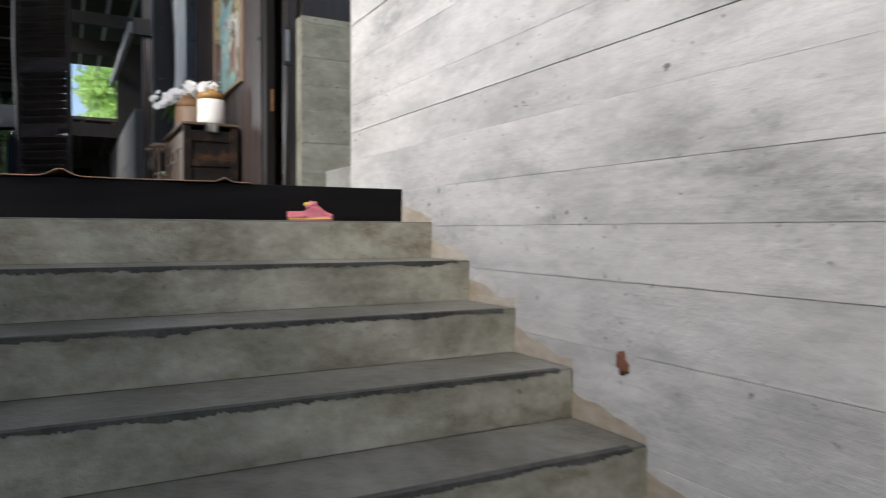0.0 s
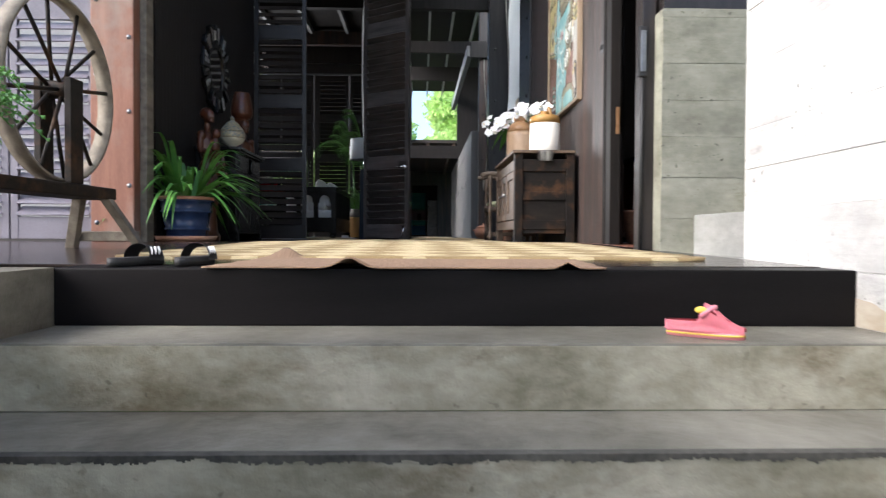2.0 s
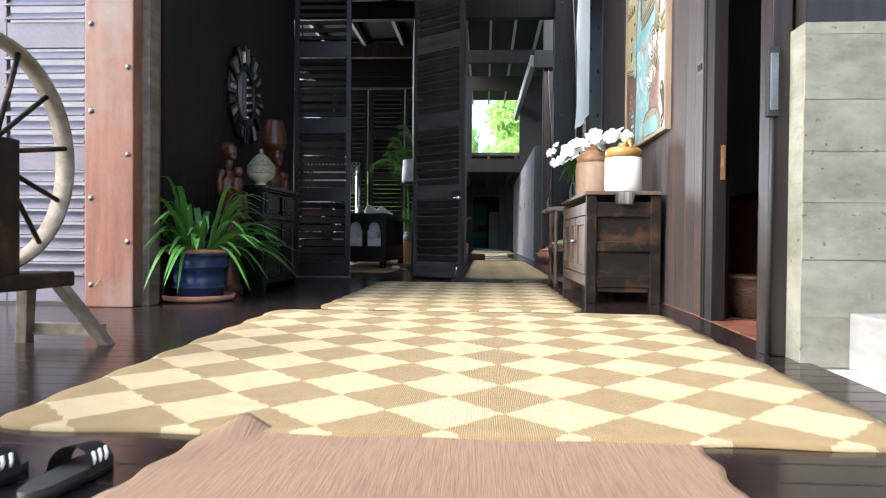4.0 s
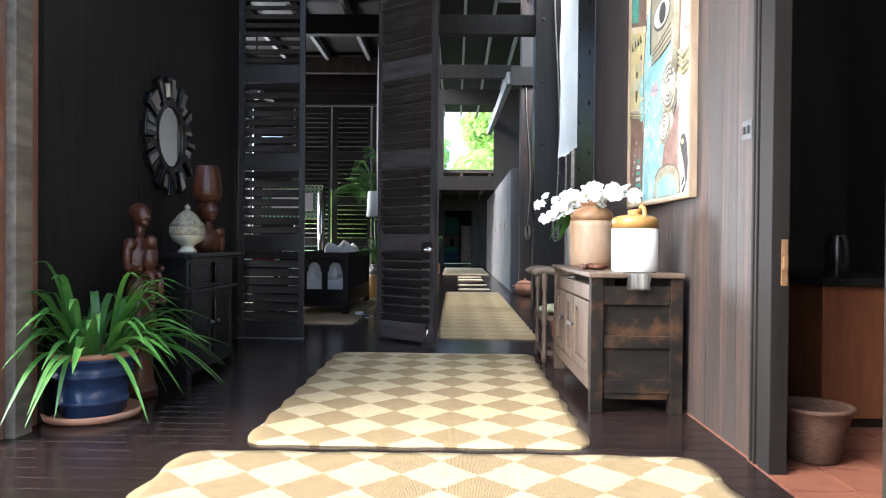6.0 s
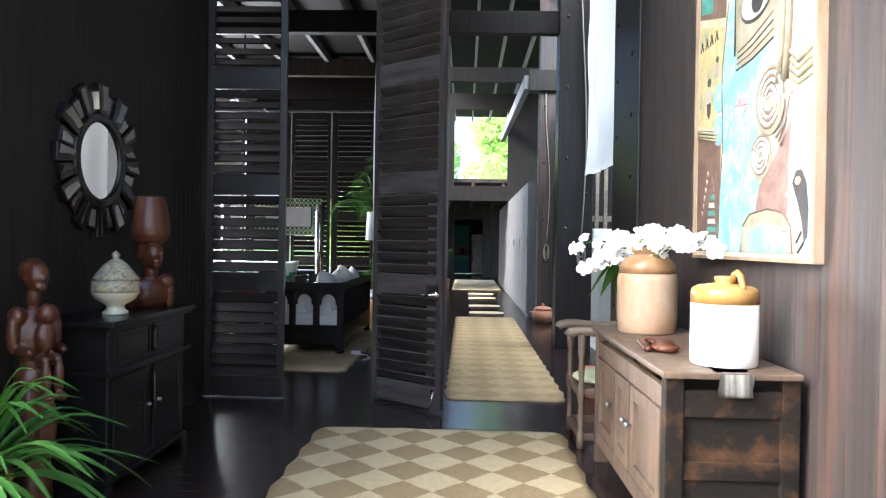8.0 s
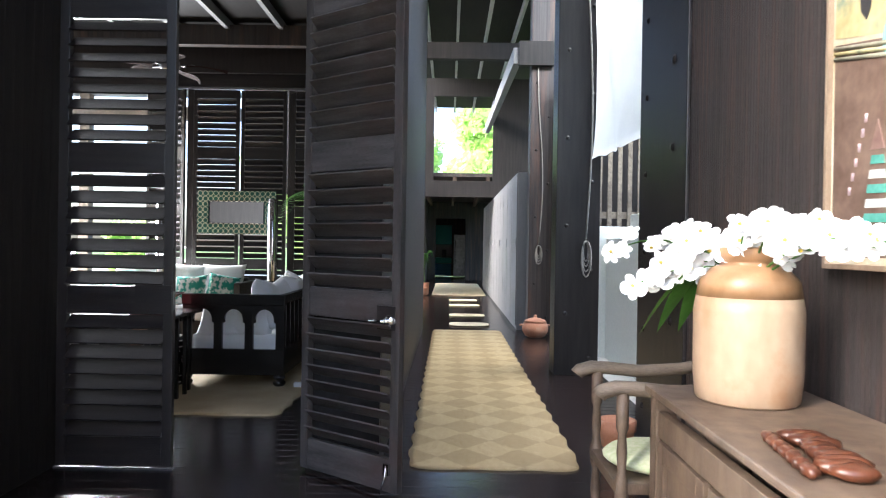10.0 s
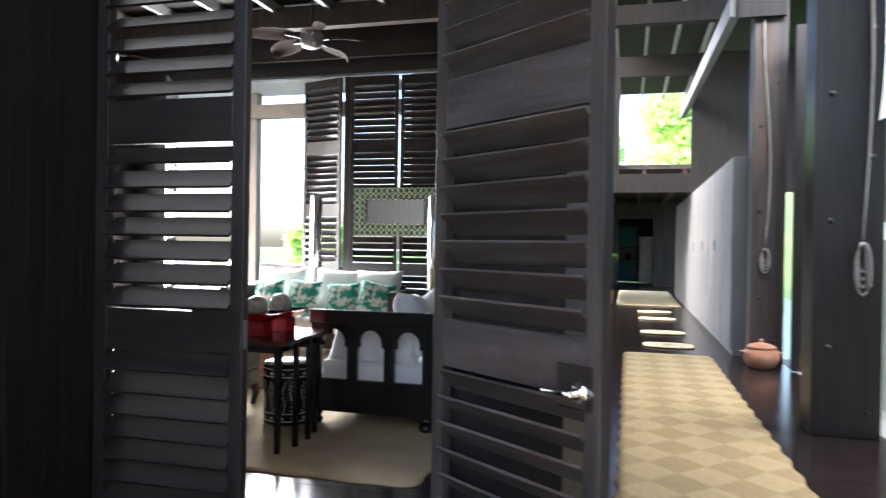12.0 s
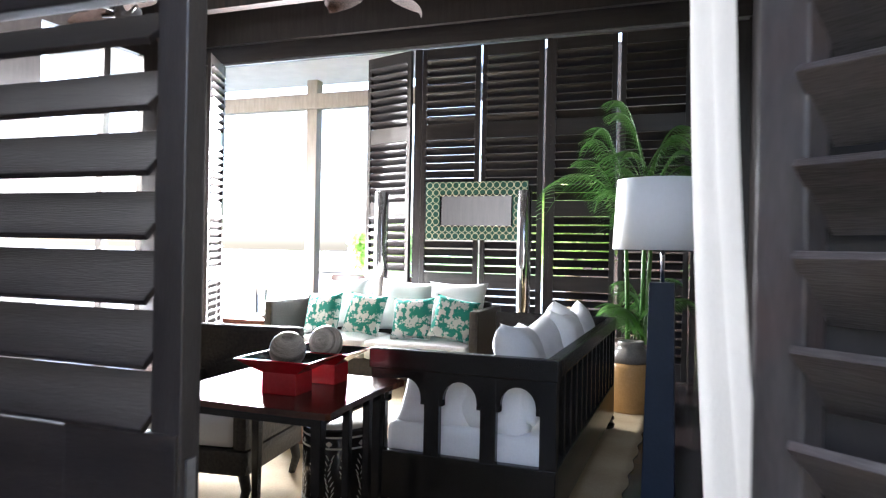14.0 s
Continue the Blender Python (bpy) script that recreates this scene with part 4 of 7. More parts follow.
carved("statue", "polished dark-wood carved bust balancing a tall pot", pose(0.3, 8.9, 0.994, 0, 0, -40), [
    ((0, 0, 0.09), (0.085, 0.12, 0.125)), ((0, 0.11, 0.17), (0.05, 0.055, 0.055)), ((0, -0.11, 0.17), (0.05, 0.055, 0.055)), ((0, 0.135, 0.08), (0.04, 0.035, 0.1)), ((0, -0.135, 0.08), (0.04, 0.035, 0.1)),
    ((0.01, 0, 0.24), (0.046, 0.046, 0.08)), ((0.035, 0, 0.355), (0.08, 0.066, 0.095)), ((0.075, 0, 0.29), (0.036, 0.036, 0.03)), ((0.113, 0, 0.35), (0.022, 0.015, 0.028)), ((0.1, 0, 0.31), (0.022, 0.026, 0.012)), ((-0.02, 0, 0.375), (0.086, 0.082, 0.1)),
    ((0.085, 0, 0.4), (0.02, 0.05, 0.02))],
    lathe([(0.05, 0.42), (0.1, 0.445), (0.125, 0.49), (0.127, 0.54), (0.112, 0.65), (0.092, 0.74), (0.085, 0.752)], 32))
URN = mat("painted_pottery", (0.5, 0.48, 0.36), (0.62, 0.6, 0.48), 0.3, 6, bump=0.06)
URNB = mat("painted_pottery_band", (0.1, 0.14, 0.16), (0.5, 0.4, 0.2), 0.3, 45, bump=0.06)
urn = thing("lidded_urn", "small cream and blue painted pottery urn with a pointed lid", "urn", pose(0.33, 8.38, 0.996))
part("bowl", lathe([(0.07, 0), (0.075, 0.012), (0.05, 0.035), (0.05, 0.055), (0.11, 0.09), (0.135, 0.13), (0.135, 0.15), (0.02, 0.15)], 32), URN, urn)
part("painted_band", lathe([(0.1355, 0.135), (0.138, 0.15), (0.137, 0.2), (0.13, 0.21), (0.02, 0.21)], 32), URNB, urn, "band of blue and ochre pattern")
part("lid", lathe([(0.138, 0.21), (0.12, 0.235), (0.1, 0.26), (0.07, 0.3), (0.04, 0.325), (0.02, 0.335), (0.018, 0.345), (0.026, 0.355), (0.02, 0.37), (0.004, 0.385)], 32), URNB, urn)

TILEM = mat("bevelled_mirror", (0.85, 0.85, 0.85), None, 0.33, metal=1.0, bump=0)
mr = thing("wall_mirror", "round wall mirror in a black frame of radiating mirror blocks", "mirror", pose(0.032, 8.68, 1.96, 0, 0, 0))
bm = bmesh.new()
r = bmesh.ops.create_circle(bm, cap_ends=True, radius=0.25, segments=56)
bmesh.ops.transform(bm, matrix=Matrix.Translation((0.03, 0, 0)) @ Matrix.Rotation(radians(90), 4, "Y"), verts=bm.verts)
part("glass", bm, MIRROR, mr)
bm = bmesh.new()
n = 56
sec = ((0.245, 0.02), (0.25, 0.045), (0.265, 0.05), (0.28, 0.042), (0.295, 0.05), (0.31, 0.04), (0.315, 0.005), (0.245, 0.005))
rings = [[bm.verts.new((w, rr * math.cos(2 * math.pi * k / n), rr * math.sin(2 * math.pi * k / n))) for rr, w in sec] for k in range(n)]
for k in range(n):
    a, b = rings[k], rings[(k + 1) % n]
    for i in range(len(sec)):
        bm.faces.new((a[i], a[(i + 1) % len(sec)], b[(i + 1) % len(sec)], b[i])).smooth = True
part("inner_frame", bm, BLACKW, mr)
for k in range(24):
    long = k % 2 == 0
    r0, r1, wd, d = 0.3, (0.5 if long else 0.455), 0.052, (0.05 if long else 0.034)
    bm = bmesh.new()
    vs = box(bm, 0.002, -wd, r0, d, wd, r1, bevel=0.006)
    for v in bm.verts:
        if v.co.z < (r0 + r1) / 2:
            v.co.y *= 0.72
        elif long:
            v.co.y *= 1.06
    m = Matrix.Rotation(2 * math.pi * k / 24, 4, "X")
    bmesh.ops.transform(bm, matrix=m, verts=bm.verts)
    blk = part("ray_block", bm, BLACKW, mr)
    bm = bmesh.new()
    tilt = 0.014 * math.sin(k * 2.1) + 0.008
    q = [bm.verts.new((d + 0.002 + tilt * s, y, z)) for y, z, s in ((-wd * 0.5, r0 + 0.03, -1), (wd * 0.5, r0 + 0.03, 1), (wd * 0.8, r1 - 0.015, 1), (-wd * 0.8, r1 - 0.015, -1))]
    bm.faces.new(q)
    bmesh.ops.solidify(bm, geom=bm.faces[:], thickness=0.002)
    bmesh.ops.transform(bm, matrix=m, verts=bm.verts)
    part("mirror_tile", bm, TILEM, blk, "small bevelled mirror tile")

# ---- hall, east side ----
ch = thing("chest", "old oak sideboard chest with panelled doors and a near-black end", "chest", pose(3.35, 7.34, 0))
CW, CL, CH = 0.59, 1.66, 0.905
# posts, rails and panels of the near end take the darker oak
for x, y in ((0.0, 0.0), (CW - 0.08, 0.0), (0.0, CL - 0.08), (CW - 0.08, CL - 0.08)):
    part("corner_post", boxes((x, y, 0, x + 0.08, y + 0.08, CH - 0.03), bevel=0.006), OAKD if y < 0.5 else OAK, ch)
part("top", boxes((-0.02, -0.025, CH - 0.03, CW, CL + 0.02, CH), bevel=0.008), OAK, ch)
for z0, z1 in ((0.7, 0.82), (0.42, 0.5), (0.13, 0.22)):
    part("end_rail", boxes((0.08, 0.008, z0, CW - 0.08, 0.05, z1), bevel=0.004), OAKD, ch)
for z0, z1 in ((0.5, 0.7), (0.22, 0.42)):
    part("end_panel", boxes((0.08, 0.028, z0, CW - 0.08, 0.045, z1)), OAKD, ch, "near-black recessed panel with orange-brown patches")
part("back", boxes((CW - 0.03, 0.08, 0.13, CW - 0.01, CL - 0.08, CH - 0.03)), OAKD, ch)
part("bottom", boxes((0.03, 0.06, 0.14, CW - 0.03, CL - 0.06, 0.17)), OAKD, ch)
for z0, z1 in ((0.72, 0.82), (0.13, 0.22)):
    part("front_rail", boxes((0.006, 0.08, z0, 0.045, CL - 0.08, z1), bevel=0.004), OAK, ch)
for y0, y1 in ((0.1, 0.66), (0.7, 1.04), (1.08, 1.56)):
    d = part("door" if y1 - y0 > 0.3 else "fixed_panel", boxes((0.0, y0, 0.23, 0.04, y0 + 0.07, 0.71), (0.0, y1 - 0.07, 0.23, 0.04, y1, 0.71), (0.0, y0 + 0.07, 0.64, 0.04, y1 - 0.07, 0.71), (0.0, y0 + 0.07, 0.23, 0.04, y1 - 0.07, 0.3), (0.018, y0 + 0.07, 0.3, 0.036, y1 - 0.07, 0.64), bevel=0.004), OAK, ch)
    if y1 - y0 > 0.3:
        bm = lathe([(0.008, 0), (0.009, 0.012), (0.019, 0.022), (0.017, 0.034), (0.005, 0.038)], 14)
        bmesh.ops.transform(bm, matrix=Matrix.Translation((0.0, y1 - 0.03 if y0 < 0.3 else y0 + 0.03, 0.5)) @ Matrix.Rotation(radians(-90), 4, "Y"), verts=bm.verts)
        part("knob", bm, STEEL, d, "dull metal knob")
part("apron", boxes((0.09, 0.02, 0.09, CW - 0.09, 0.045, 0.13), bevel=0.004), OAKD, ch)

j1 = thing("stoneware_jar", "tall tan salt-glazed stoneware jar holding white orchids", "jar", pose(3.63, 8.76, CH))
part("body", lathe([(0.17, 0), (0.18, 0.01), (0.188, 0.1), (0.19, 0.33), (0.182, 0.38)], 40), JARB, j1)
part("shoulder", lathe([(0.182, 0.38), (0.172, 0.44), (0.13, 0.485), (0.1, 0.495), (0.1, 0.51), (0.112, 0.515), (0.112, 0.555), (0.104, 0.56), (0.095, 0.55), (0.09, 0.48), (0.01, 0.46)], 40), mat("brown_salt_glaze", (0.22, 0.115, 0.05), (0.4, 0.24, 0.13), 0.3, 4, fine=20, bump=0.08), j1, "brown glazed neck and shoulder")
j2 = thing("flagon", "cream stoneware flagon with an ochre glazed shoulder and loop handle", "flagon", pose(3.68, 7.56, CH))
part("body", lathe([(0.142, 0), (0.15, 0.008), (0.152, 0.05), (0.152, 0.3), (0.01, 0.3)], 40), JARW, j2)
part("shoulder", lathe([(0.1525, 0.29), (0.153, 0.34), (0.147, 0.36), (0.12, 0.375), (0.05, 0.385), (0.044, 0.39), (0.048, 0.4), (0.048, 0.415), (0.03, 0.418), (0.03, 0.39)], 40), JARO, j2, "ochre glazed shoulder")
part("handle", tube([(0.02, -0.055, 0.385), (0.02, -0.06, 0.425), (0.025, -0.085, 0.437), (0.03, -0.115, 0.42), (0.032, -0.125, 0.38), (0.03, -0.128, 0.335)], 0.016, 10), JARO, j2)
PETAL = mat("orchid_petal", (0.82, 0.82, 0.8), (0.88, 0.88, 0.87), 0.6, 20, bump=0.05)
orch = thing("orchid_spray", "arching sprays of white orchids in the stoneware jar", "orchids", pose(3.63, 8.76, CH + 0.52))
rnd = random.Random(11)


def orchid(bm, c, s, r):
    q = Vector((r.uniform(-1, 0.2), r.uniform(-1, -0.2), r.uniform(-0.1, 0.9))).to_track_quat("Z", "Y").to_matrix() @ Matrix.Rotation(r.uniform(0, 6), 3, "Z")
    for k in range(5):
        m = q @ Matrix.Rotation(2 * math.pi * k / 5, 3, "Z")
        wide = 0.5 if k in (1, 4) else 0.34
        rim = [(0.35, 0.8 * wide, 0.1), (0.7, 1.1 * wide, 0.16), (0.98, 0.7 * wide, 0.1), (1.08, 0.0, 0.04), (0.98, -0.7 * wide, 0.1), (0.7, -1.1 * wide, 0.16), (0.35, -0.8 * wide, 0.1)]
        mid = bm.verts.new(Vector(c) + m @ Vector((0.6, 0, 0.0)) * s)
        vs = [bm.verts.new(Vector(c) + m @ Vector(p) * s) for p in [(0, 0, 0)] + rim]
        for i in range(8):
            bm.faces.new((mid, vs[i], vs[(i + 1) % 8])).smooth = True


for k, (ex, ey, ez) in enumerate(((-0.4, 0.34, 0.03), (-0.3, 0.16, -0.06), (-0.2, 0.25, 0.03), (-0.08, -0.12, 0.05), (-0.04, -0.35, 0.06), (0.1, -0.6, 0.04), (0.12, -0.35, 0.07), (-0.26, 0.02, -0.02), (-0.36, 0.12, -0.1), (0.16, -0.76, 0.03), (0.02, 0.1, 0.06))):
    pts = [(ex * t, ey * t, -0.1 + (ez + 0.1) * math.sin(t * math.pi / 2) + 0.06 * math.sin(t * math.pi)) for t in (0, 0.2, 0.4, 0.6, 0.8, 1)]
    part("stem", tube(pts, 0.005, 6, None, 0.003), LEAFD, orch)
    for j in range(10):
        t = 0.25 + 0.75 * j / 9
        i = min(4, int(t * 5))
        p = Vector(pts[i]).lerp(Vector(pts[i + 1]), t * 5 - i) + Vector((rnd.uniform(-0.03, 0.03), rnd.uniform(-0.03, 0.03), rnd.uniform(-0.03, 0.05)))
        bm = bmesh.new()
        orchid(bm, p, rnd.uniform(0.038, 0.054), rnd)
        bl = part("blossom", bm, PETAL, orch)
        if j % 3 == 0:
            part("lip", blob(bmesh.new(), p + Vector((-0.008, -0.01, 0.004)), (0.008, 0.008, 0.007), 1), YELLOW, bl, "yellow lip")
for a, w in ((2.2, 0.05), (1.9, 0.045), (2.6, 0.04)):
    bm = bmesh.new()
    blade(bm, (0, 0, -0.08), a, 0.4, 0.12, 0.36, w * 1.5)
    part("leaf", bm, LEAF, orch, "broad drooping green leaf")
fish = thing("carved_platter", "reddish carved wooden fish-shaped platter on the chest", "carving", pose(3.53, 8.03, CH, 0, 0, 82))
bm = bmesh.new()
for k in range(9):
    blob(bm, (-0.16 + 0.04 * k, 0.012 * math.sin(k * 1.8), 0.022), (0.035, 0.06 + 0.012 * math.sin(k), 0.022), 2, 0.2, k)
part("body", bm, CARVED, fish)
bm = bmesh.new()
for k in range(7):
    blob(bm, (-0.15 + 0.05 * k, 0.1, 0.018), (0.034, 0.022, 0.018), 2, 0.3, k + 9)
part("fin", bm, CARVED, fish)
bm = bmesh.new()
rows = []
for k in range(14):
    t = k / 13
    if t < 0.5:
        y, z = 0.15 - 0.175 * t * 2, 0.003
    else:
        y, z = -0.029 - 0.004 * math.sin(t * 9), 0.003 - 0.11 * (t - 0.5) * 2
    rows.append([bm.verts.new((x * 0.1 - 0.05 + 0.005 * math.sin(k + x * 4), y, z)) for x in (0, 0.5, 1, 1.5)])
for a, b in zip(rows, rows[1:]):
    for i in range(3):
        bm.faces.new((a[i], a[i + 1], b[i + 1], b[i])).smooth = True
bmesh.ops.solidify(bm, geom=bm.faces[:], thickness=0.003)
CLOTH = mat("striped_cloth", (0.09, 0.09, 0.1), (0.5, 0.48, 0.42), 0.95, 2, (26, 1, 1), 0.3)
solid("table_cloth", bm, CLOTH, "small grey striped woven cloth hanging over the chest's end", "cloth", at=pose(3.62, 7.34, CH))

# armchair behind the chest
GREYB = mat("worn_grey_oak", (0.07, 0.05, 0.034), (0.2, 0.155, 0.115), 0.6, 3, (0.8, 5, 5), 0.35)
ac = thing("armchair", "worn carved oak armchair with a pale cushion", "armchair", pose(3.27, 9.2, 0))
for x, y, h in ((0.03, 0.04, 0.82), (0.03, 0.56, 0.82), (0.58, 0.04, 1.1), (0.58, 0.56, 1.1)):
    part("leg", lathe([(0.026, 0), (0.03, 0.06), (0.03, 0.1), (0.018, 0.13), (0.026, 0.22), (0.018, 0.32), (0.03, 0.36), (0.03, 0.44), (0.018, 0.47), (0.024, 0.56), (0.018, 0.64), (0.028, 0.67), (0.028, h)], 14, None, (x, y, 0)), OAK, ac)
for y in (0.04, 0.56):
    part("arm", tube([(0.6, y, 0.87), (0.45, y, 0.84), (0.25, y, 0.825), (0.08, y, 0.84), (0.0, y, 0.842), (-0.06, y, 0.825), (-0.075, y, 0.805)], 0.03, 10, None, 0.036), GREYB, ac, "worn pale scrolled arm")
    part("stretcher", boxes((0.03, y - 0.02, 0.06, 0.58, y + 0.02, 0.11), bevel=0.006), OAK, ac)
part("stretcher", boxes((0.01, 0.04, 0.06, 0.05, 0.56, 0.11), bevel=0.006), OAK, ac)
part("seat", boxes((0.0, 0.02, 0.38, 0.6, 0.58, 0.43), bevel=0.008), OAK, ac)
part("backrest", boxes((0.57, 0.06, 0.5, 0.6, 0.54, 1.0), bevel=0.008), OAK, ac)
part("cushion", blob(bmesh.new(), (0.28, 0.3, 0.47), (0.27, 0.26, 0.055), 3, 0.05), mat("pale_green_cushion", (0.45, 0.5, 0.28), (0.6, 0.6, 0.42), 0.9, 30), ac, "pale green cushion")

# painting: a panel of plain colour shapes
PALEF = mat("pale_pine_frame", (0.2, 0.14, 0.09), (0.34, 0.26, 0.18), 0.6, 3, (5, 5, 0.8), 0.2)
pa = thing("painting", "large bright abstract painting of turquoise and cream shapes", "painting", pose(3.988, 8.82, 1.41, 0, 0, -90))
PW, PH = 1.53, 2.45
PCREAM = mat("painted_cream", (0.4, 0.34, 0.23), (0.56, 0.52, 0.42), 0.6, 5, fine=25, stain=(0.45, 0.3, 0.16), stain_scale=4)
PTURQ = mat("painted_turquoise", (0.12, 0.29, 0.31), (0.25, 0.4, 0.41), 0.6, 5, fine=18, stain=(0.38, 0.46, 0.45), stain_scale=5)
PBROWN = mat("painted_brown", (0.09, 0.055, 0.04), (0.18, 0.12, 0.09), 0.6, 7, fine=25)
POCHRE = mat("painted_ochre", (0.34, 0.29, 0.13), (0.48, 0.43, 0.24), 0.6, 12, fine=30, stain=(0.12, 0.2, 0.16), stain_scale=9)
PWHITE = mat("painted_white", (0.3, 0.3, 0.28), (0.38, 0.38, 0.355), 0.6, 6)
PGREEN = mat("painted_sea_green", (0.04, 0.2, 0.16), (0.1, 0.32, 0.27), 0.6, 20)
PRED = mat("painted_dusty_red", (0.15, 0.085, 0.07), (0.26, 0.175, 0.15), 0.6, 9, fine=30)
PNOSE = mat("painted_olive_cream", (0.16, 0.15, 0.1), (0.3, 0.285, 0.215), 0.6, 7, fine=22)
PPALE = mat("painted_pale_grey", (0.36, 0.39, 0.37), (0.45, 0.47, 0.44), 0.6, 9)
PLIPS = mat("painted_mauve", (0.28, 0.2, 0.21), (0.4, 0.31, 0.32), 0.6, 9)
PBLACK = mat("painted_black", (0.02, 0.02, 0.025), (0.05, 0.045, 0.04), 0.6, 8)
part("canvas", boxes((0.0, -0.03, 0.0, PW, -0.001, PH)), PCREAM, pa)
for r in ((-0.02, -0.05, -0.02, 0.0, -0.001, PH + 0.02), (PW, -0.05, -0.02, PW + 0.03, -0.001, PH + 0.02), (0, -0.05, -0.02, PW, -0.001, 0), (0, -0.05, PH, PW, -0.001, PH + 0.02)):
    part("frame", boxes(r, bevel=0.003), PALEF, pa, "thin pale timber frame")


def shape(points, material, lift, name="painted_shape"):
    """A flat painted patch, points as shares of the canvas's width and height."""
    bm = bmesh.new()
    bm.faces.new([bm.verts.new((u * PW, -0.03 - lift, v * PH)) for u, v in points])
    q = bmesh.ops.extrude_face_region(bm, geom=bm.faces[:])
    for v in [g for g in q["geom"] if isinstance(g, bmesh.types.BMVert)]:
        v.co.y += lift - 0.0005
    part(name, bm, material, pa)


def disc(u, v, ru, rv, material, lift, n=24):
    shape([(u + ru * math.cos(2 * math.pi * k / n), v + rv * math.sin(2 * math.pi * k / n)) for k in range(n)], material, lift)


shape([(0.01, 0.6), (0.29, 0.55), (0.27, 0.44), (0.23, 0.31), (0.01, 0.34)], POCHRE, 0.002)
shape([(0.01, 0.01), (0.26, 0.01), (0.27, 0.3), (0.01, 0.33)], PBROWN, 0.002)
shape([(0.01, 0.62), (0.3, 0.57), (0.34, 0.99), (0.01, 0.99)], PBROWN, 0.002)
shape([(0.03, 0.63), (0.16, 0.61), (0.16, 0.8), (0.03, 0.82)], PGREEN, 0.004)
shape([(0.25, 0.01), (0.49, 0.01), (0.5, 0.08), (0.6, 0.1), (0.63, 0.15), (0.6, 0.3), (0.73, 0.39), (0.76, 0.47), (0.4, 0.47), (0.4, 0.62), (0.33, 0.6), (0.27, 0.44), (0.29, 0.27), (0.26, 0.14)], PTURQ, 0.003)
for v in (0.385, 0.305):
    disc(0.25, v, 0.055, 0.037, PTURQ, 0.005)
    disc(0.245, v + 0.003, 0.014, 0.009, PPALE, 0.007, 12)
shape([(0.6, 0.09), (0.83, 0.08), (0.84, 0.16), (0.87, 0.24), (0.87, 0.33), (0.81, 0.3), (0.76, 0.21), (0.63, 0.15)], PRED, 0.003)
shape([(0.84, 0.09), (0.88, 0.01), (0.985, 0.01), (0.985, 0.33), (0.87, 0.34), (0.84, 0.18)], PWHITE, 0.004)
shape([(0.86, 0.43), (0.86, 0.41), (0.92, 0.38), (0.985, 0.37), (0.985, 0.6), (0.88, 0.56)], PWHITE, 0.004)
shape([(0.4, 0.62), (0.41, 0.47), (0.44, 0.42), (0.6, 0.43), (0.74, 0.45), (0.78, 0.62), (0.7, 0.8), (0.42, 0.8)], PNOSE, 0.005)
disc(0.58, 0.55, 0.13, 0.045, PBLACK, 0.006)
disc(0.58, 0.552, 0.12, 0.038, PPALE, 0.008)
disc(0.6, 0.55, 0.05, 0.03, PBLACK, 0.01)
shape([(0.41, 0.345), (0.44, 0.362), (0.47, 0.355), (0.51, 0.365), (0.53, 0.335), (0.49, 0.318), (0.43, 0.326)], PLIPS, 0.006)
shape([(0.48, 0.01), (0.5, 0.07), (0.56, 0.095), (0.7, 0.102), (0.81, 0.09), (0.87, 0.06), (0.88, 0.01)], PNOSE, 0.006)
shape([(0.54, 0.01), (0.55, 0.05), (0.62, 0.066), (0.76, 0.068), (0.82, 0.05), (0.84, 0.01)], PTURQ, 0.008)
shape([(0.865, 0.14), (0.89, 0.165), (0.925, 0.165), (0.955, 0.14), (0.97, 0.09), (0.965, 0.04), (0.945, 0.03), (0.93, 0.07), (0.9, 0.11)], PBLACK, 0.006)
shape([(0.83, 0.125), (0.87, 0.14), (0.89, 0.12), (0.835, 0.115)], POCHRE, 0.007)
disc(0.905, 0.145, 0.016, 0.008, POCHRE, 0.008, 12)
shape([(0.1, 0.41), (0.135, 0.425), (0.165, 0.41), (0.155, 0.385), (0.11, 0.385)], PWHITE, 0.005)
shape([(0.11, 0.385), (0.155, 0.385), (0.15, 0.36), (0.135, 0.345), (0.115, 0.36)], PBLACK, 0.005)
disc(0.135, 0.438, 0.02, 0.011, PBLACK, 0.005, 12)
shape([(0.205, 0.47), (0.235, 0.475), (0.235, 0.445), (0.21, 0.44)], PLIPS, 0.005)
disc(0.22, 0.483, 0.014, 0.008, PBLACK, 0.005, 12)
for k in range(6):
    shape([(0.13 + 0.006 * k, 0.04 + 0.02 * k), (0.24 - 0.006 * k, 0.038 + 0.02 * k), (0.235 - 0.006 * k, 0.05 + 0.02 * k), (0.135 + 0.006 * k, 0.052 + 0.02 * k)], PGREEN if k % 2 else PPALE, 0.005)
shape([(0.16, 0.16), (0.21, 0.158), (0.185, 0.2)], PRED, 0.005)


def line(pts, material, r=0.012):
    part("painted_line", tube([(u * PW, -0.033, v * PH) for u, v in pts], r, 6), material, pa)


def spiral(u, v, su, sv, turns):
    disc(u, v, su * 1.06, sv * 1.06, PNOSE, 0.006)
    n = int(turns * 16)
    for off, m, r in ((0.0, PBROWN, 0.006), (0.5, PPALE, 0.01)):
        line([(u + su * (1 - (k + off * 16) / (n + 16)) * math.cos(k * math.pi / 8), v + sv * (1 - (k + off * 16) / (n + 16)) * math.sin(k * math.pi / 8)) for k in range(n)], m, r)


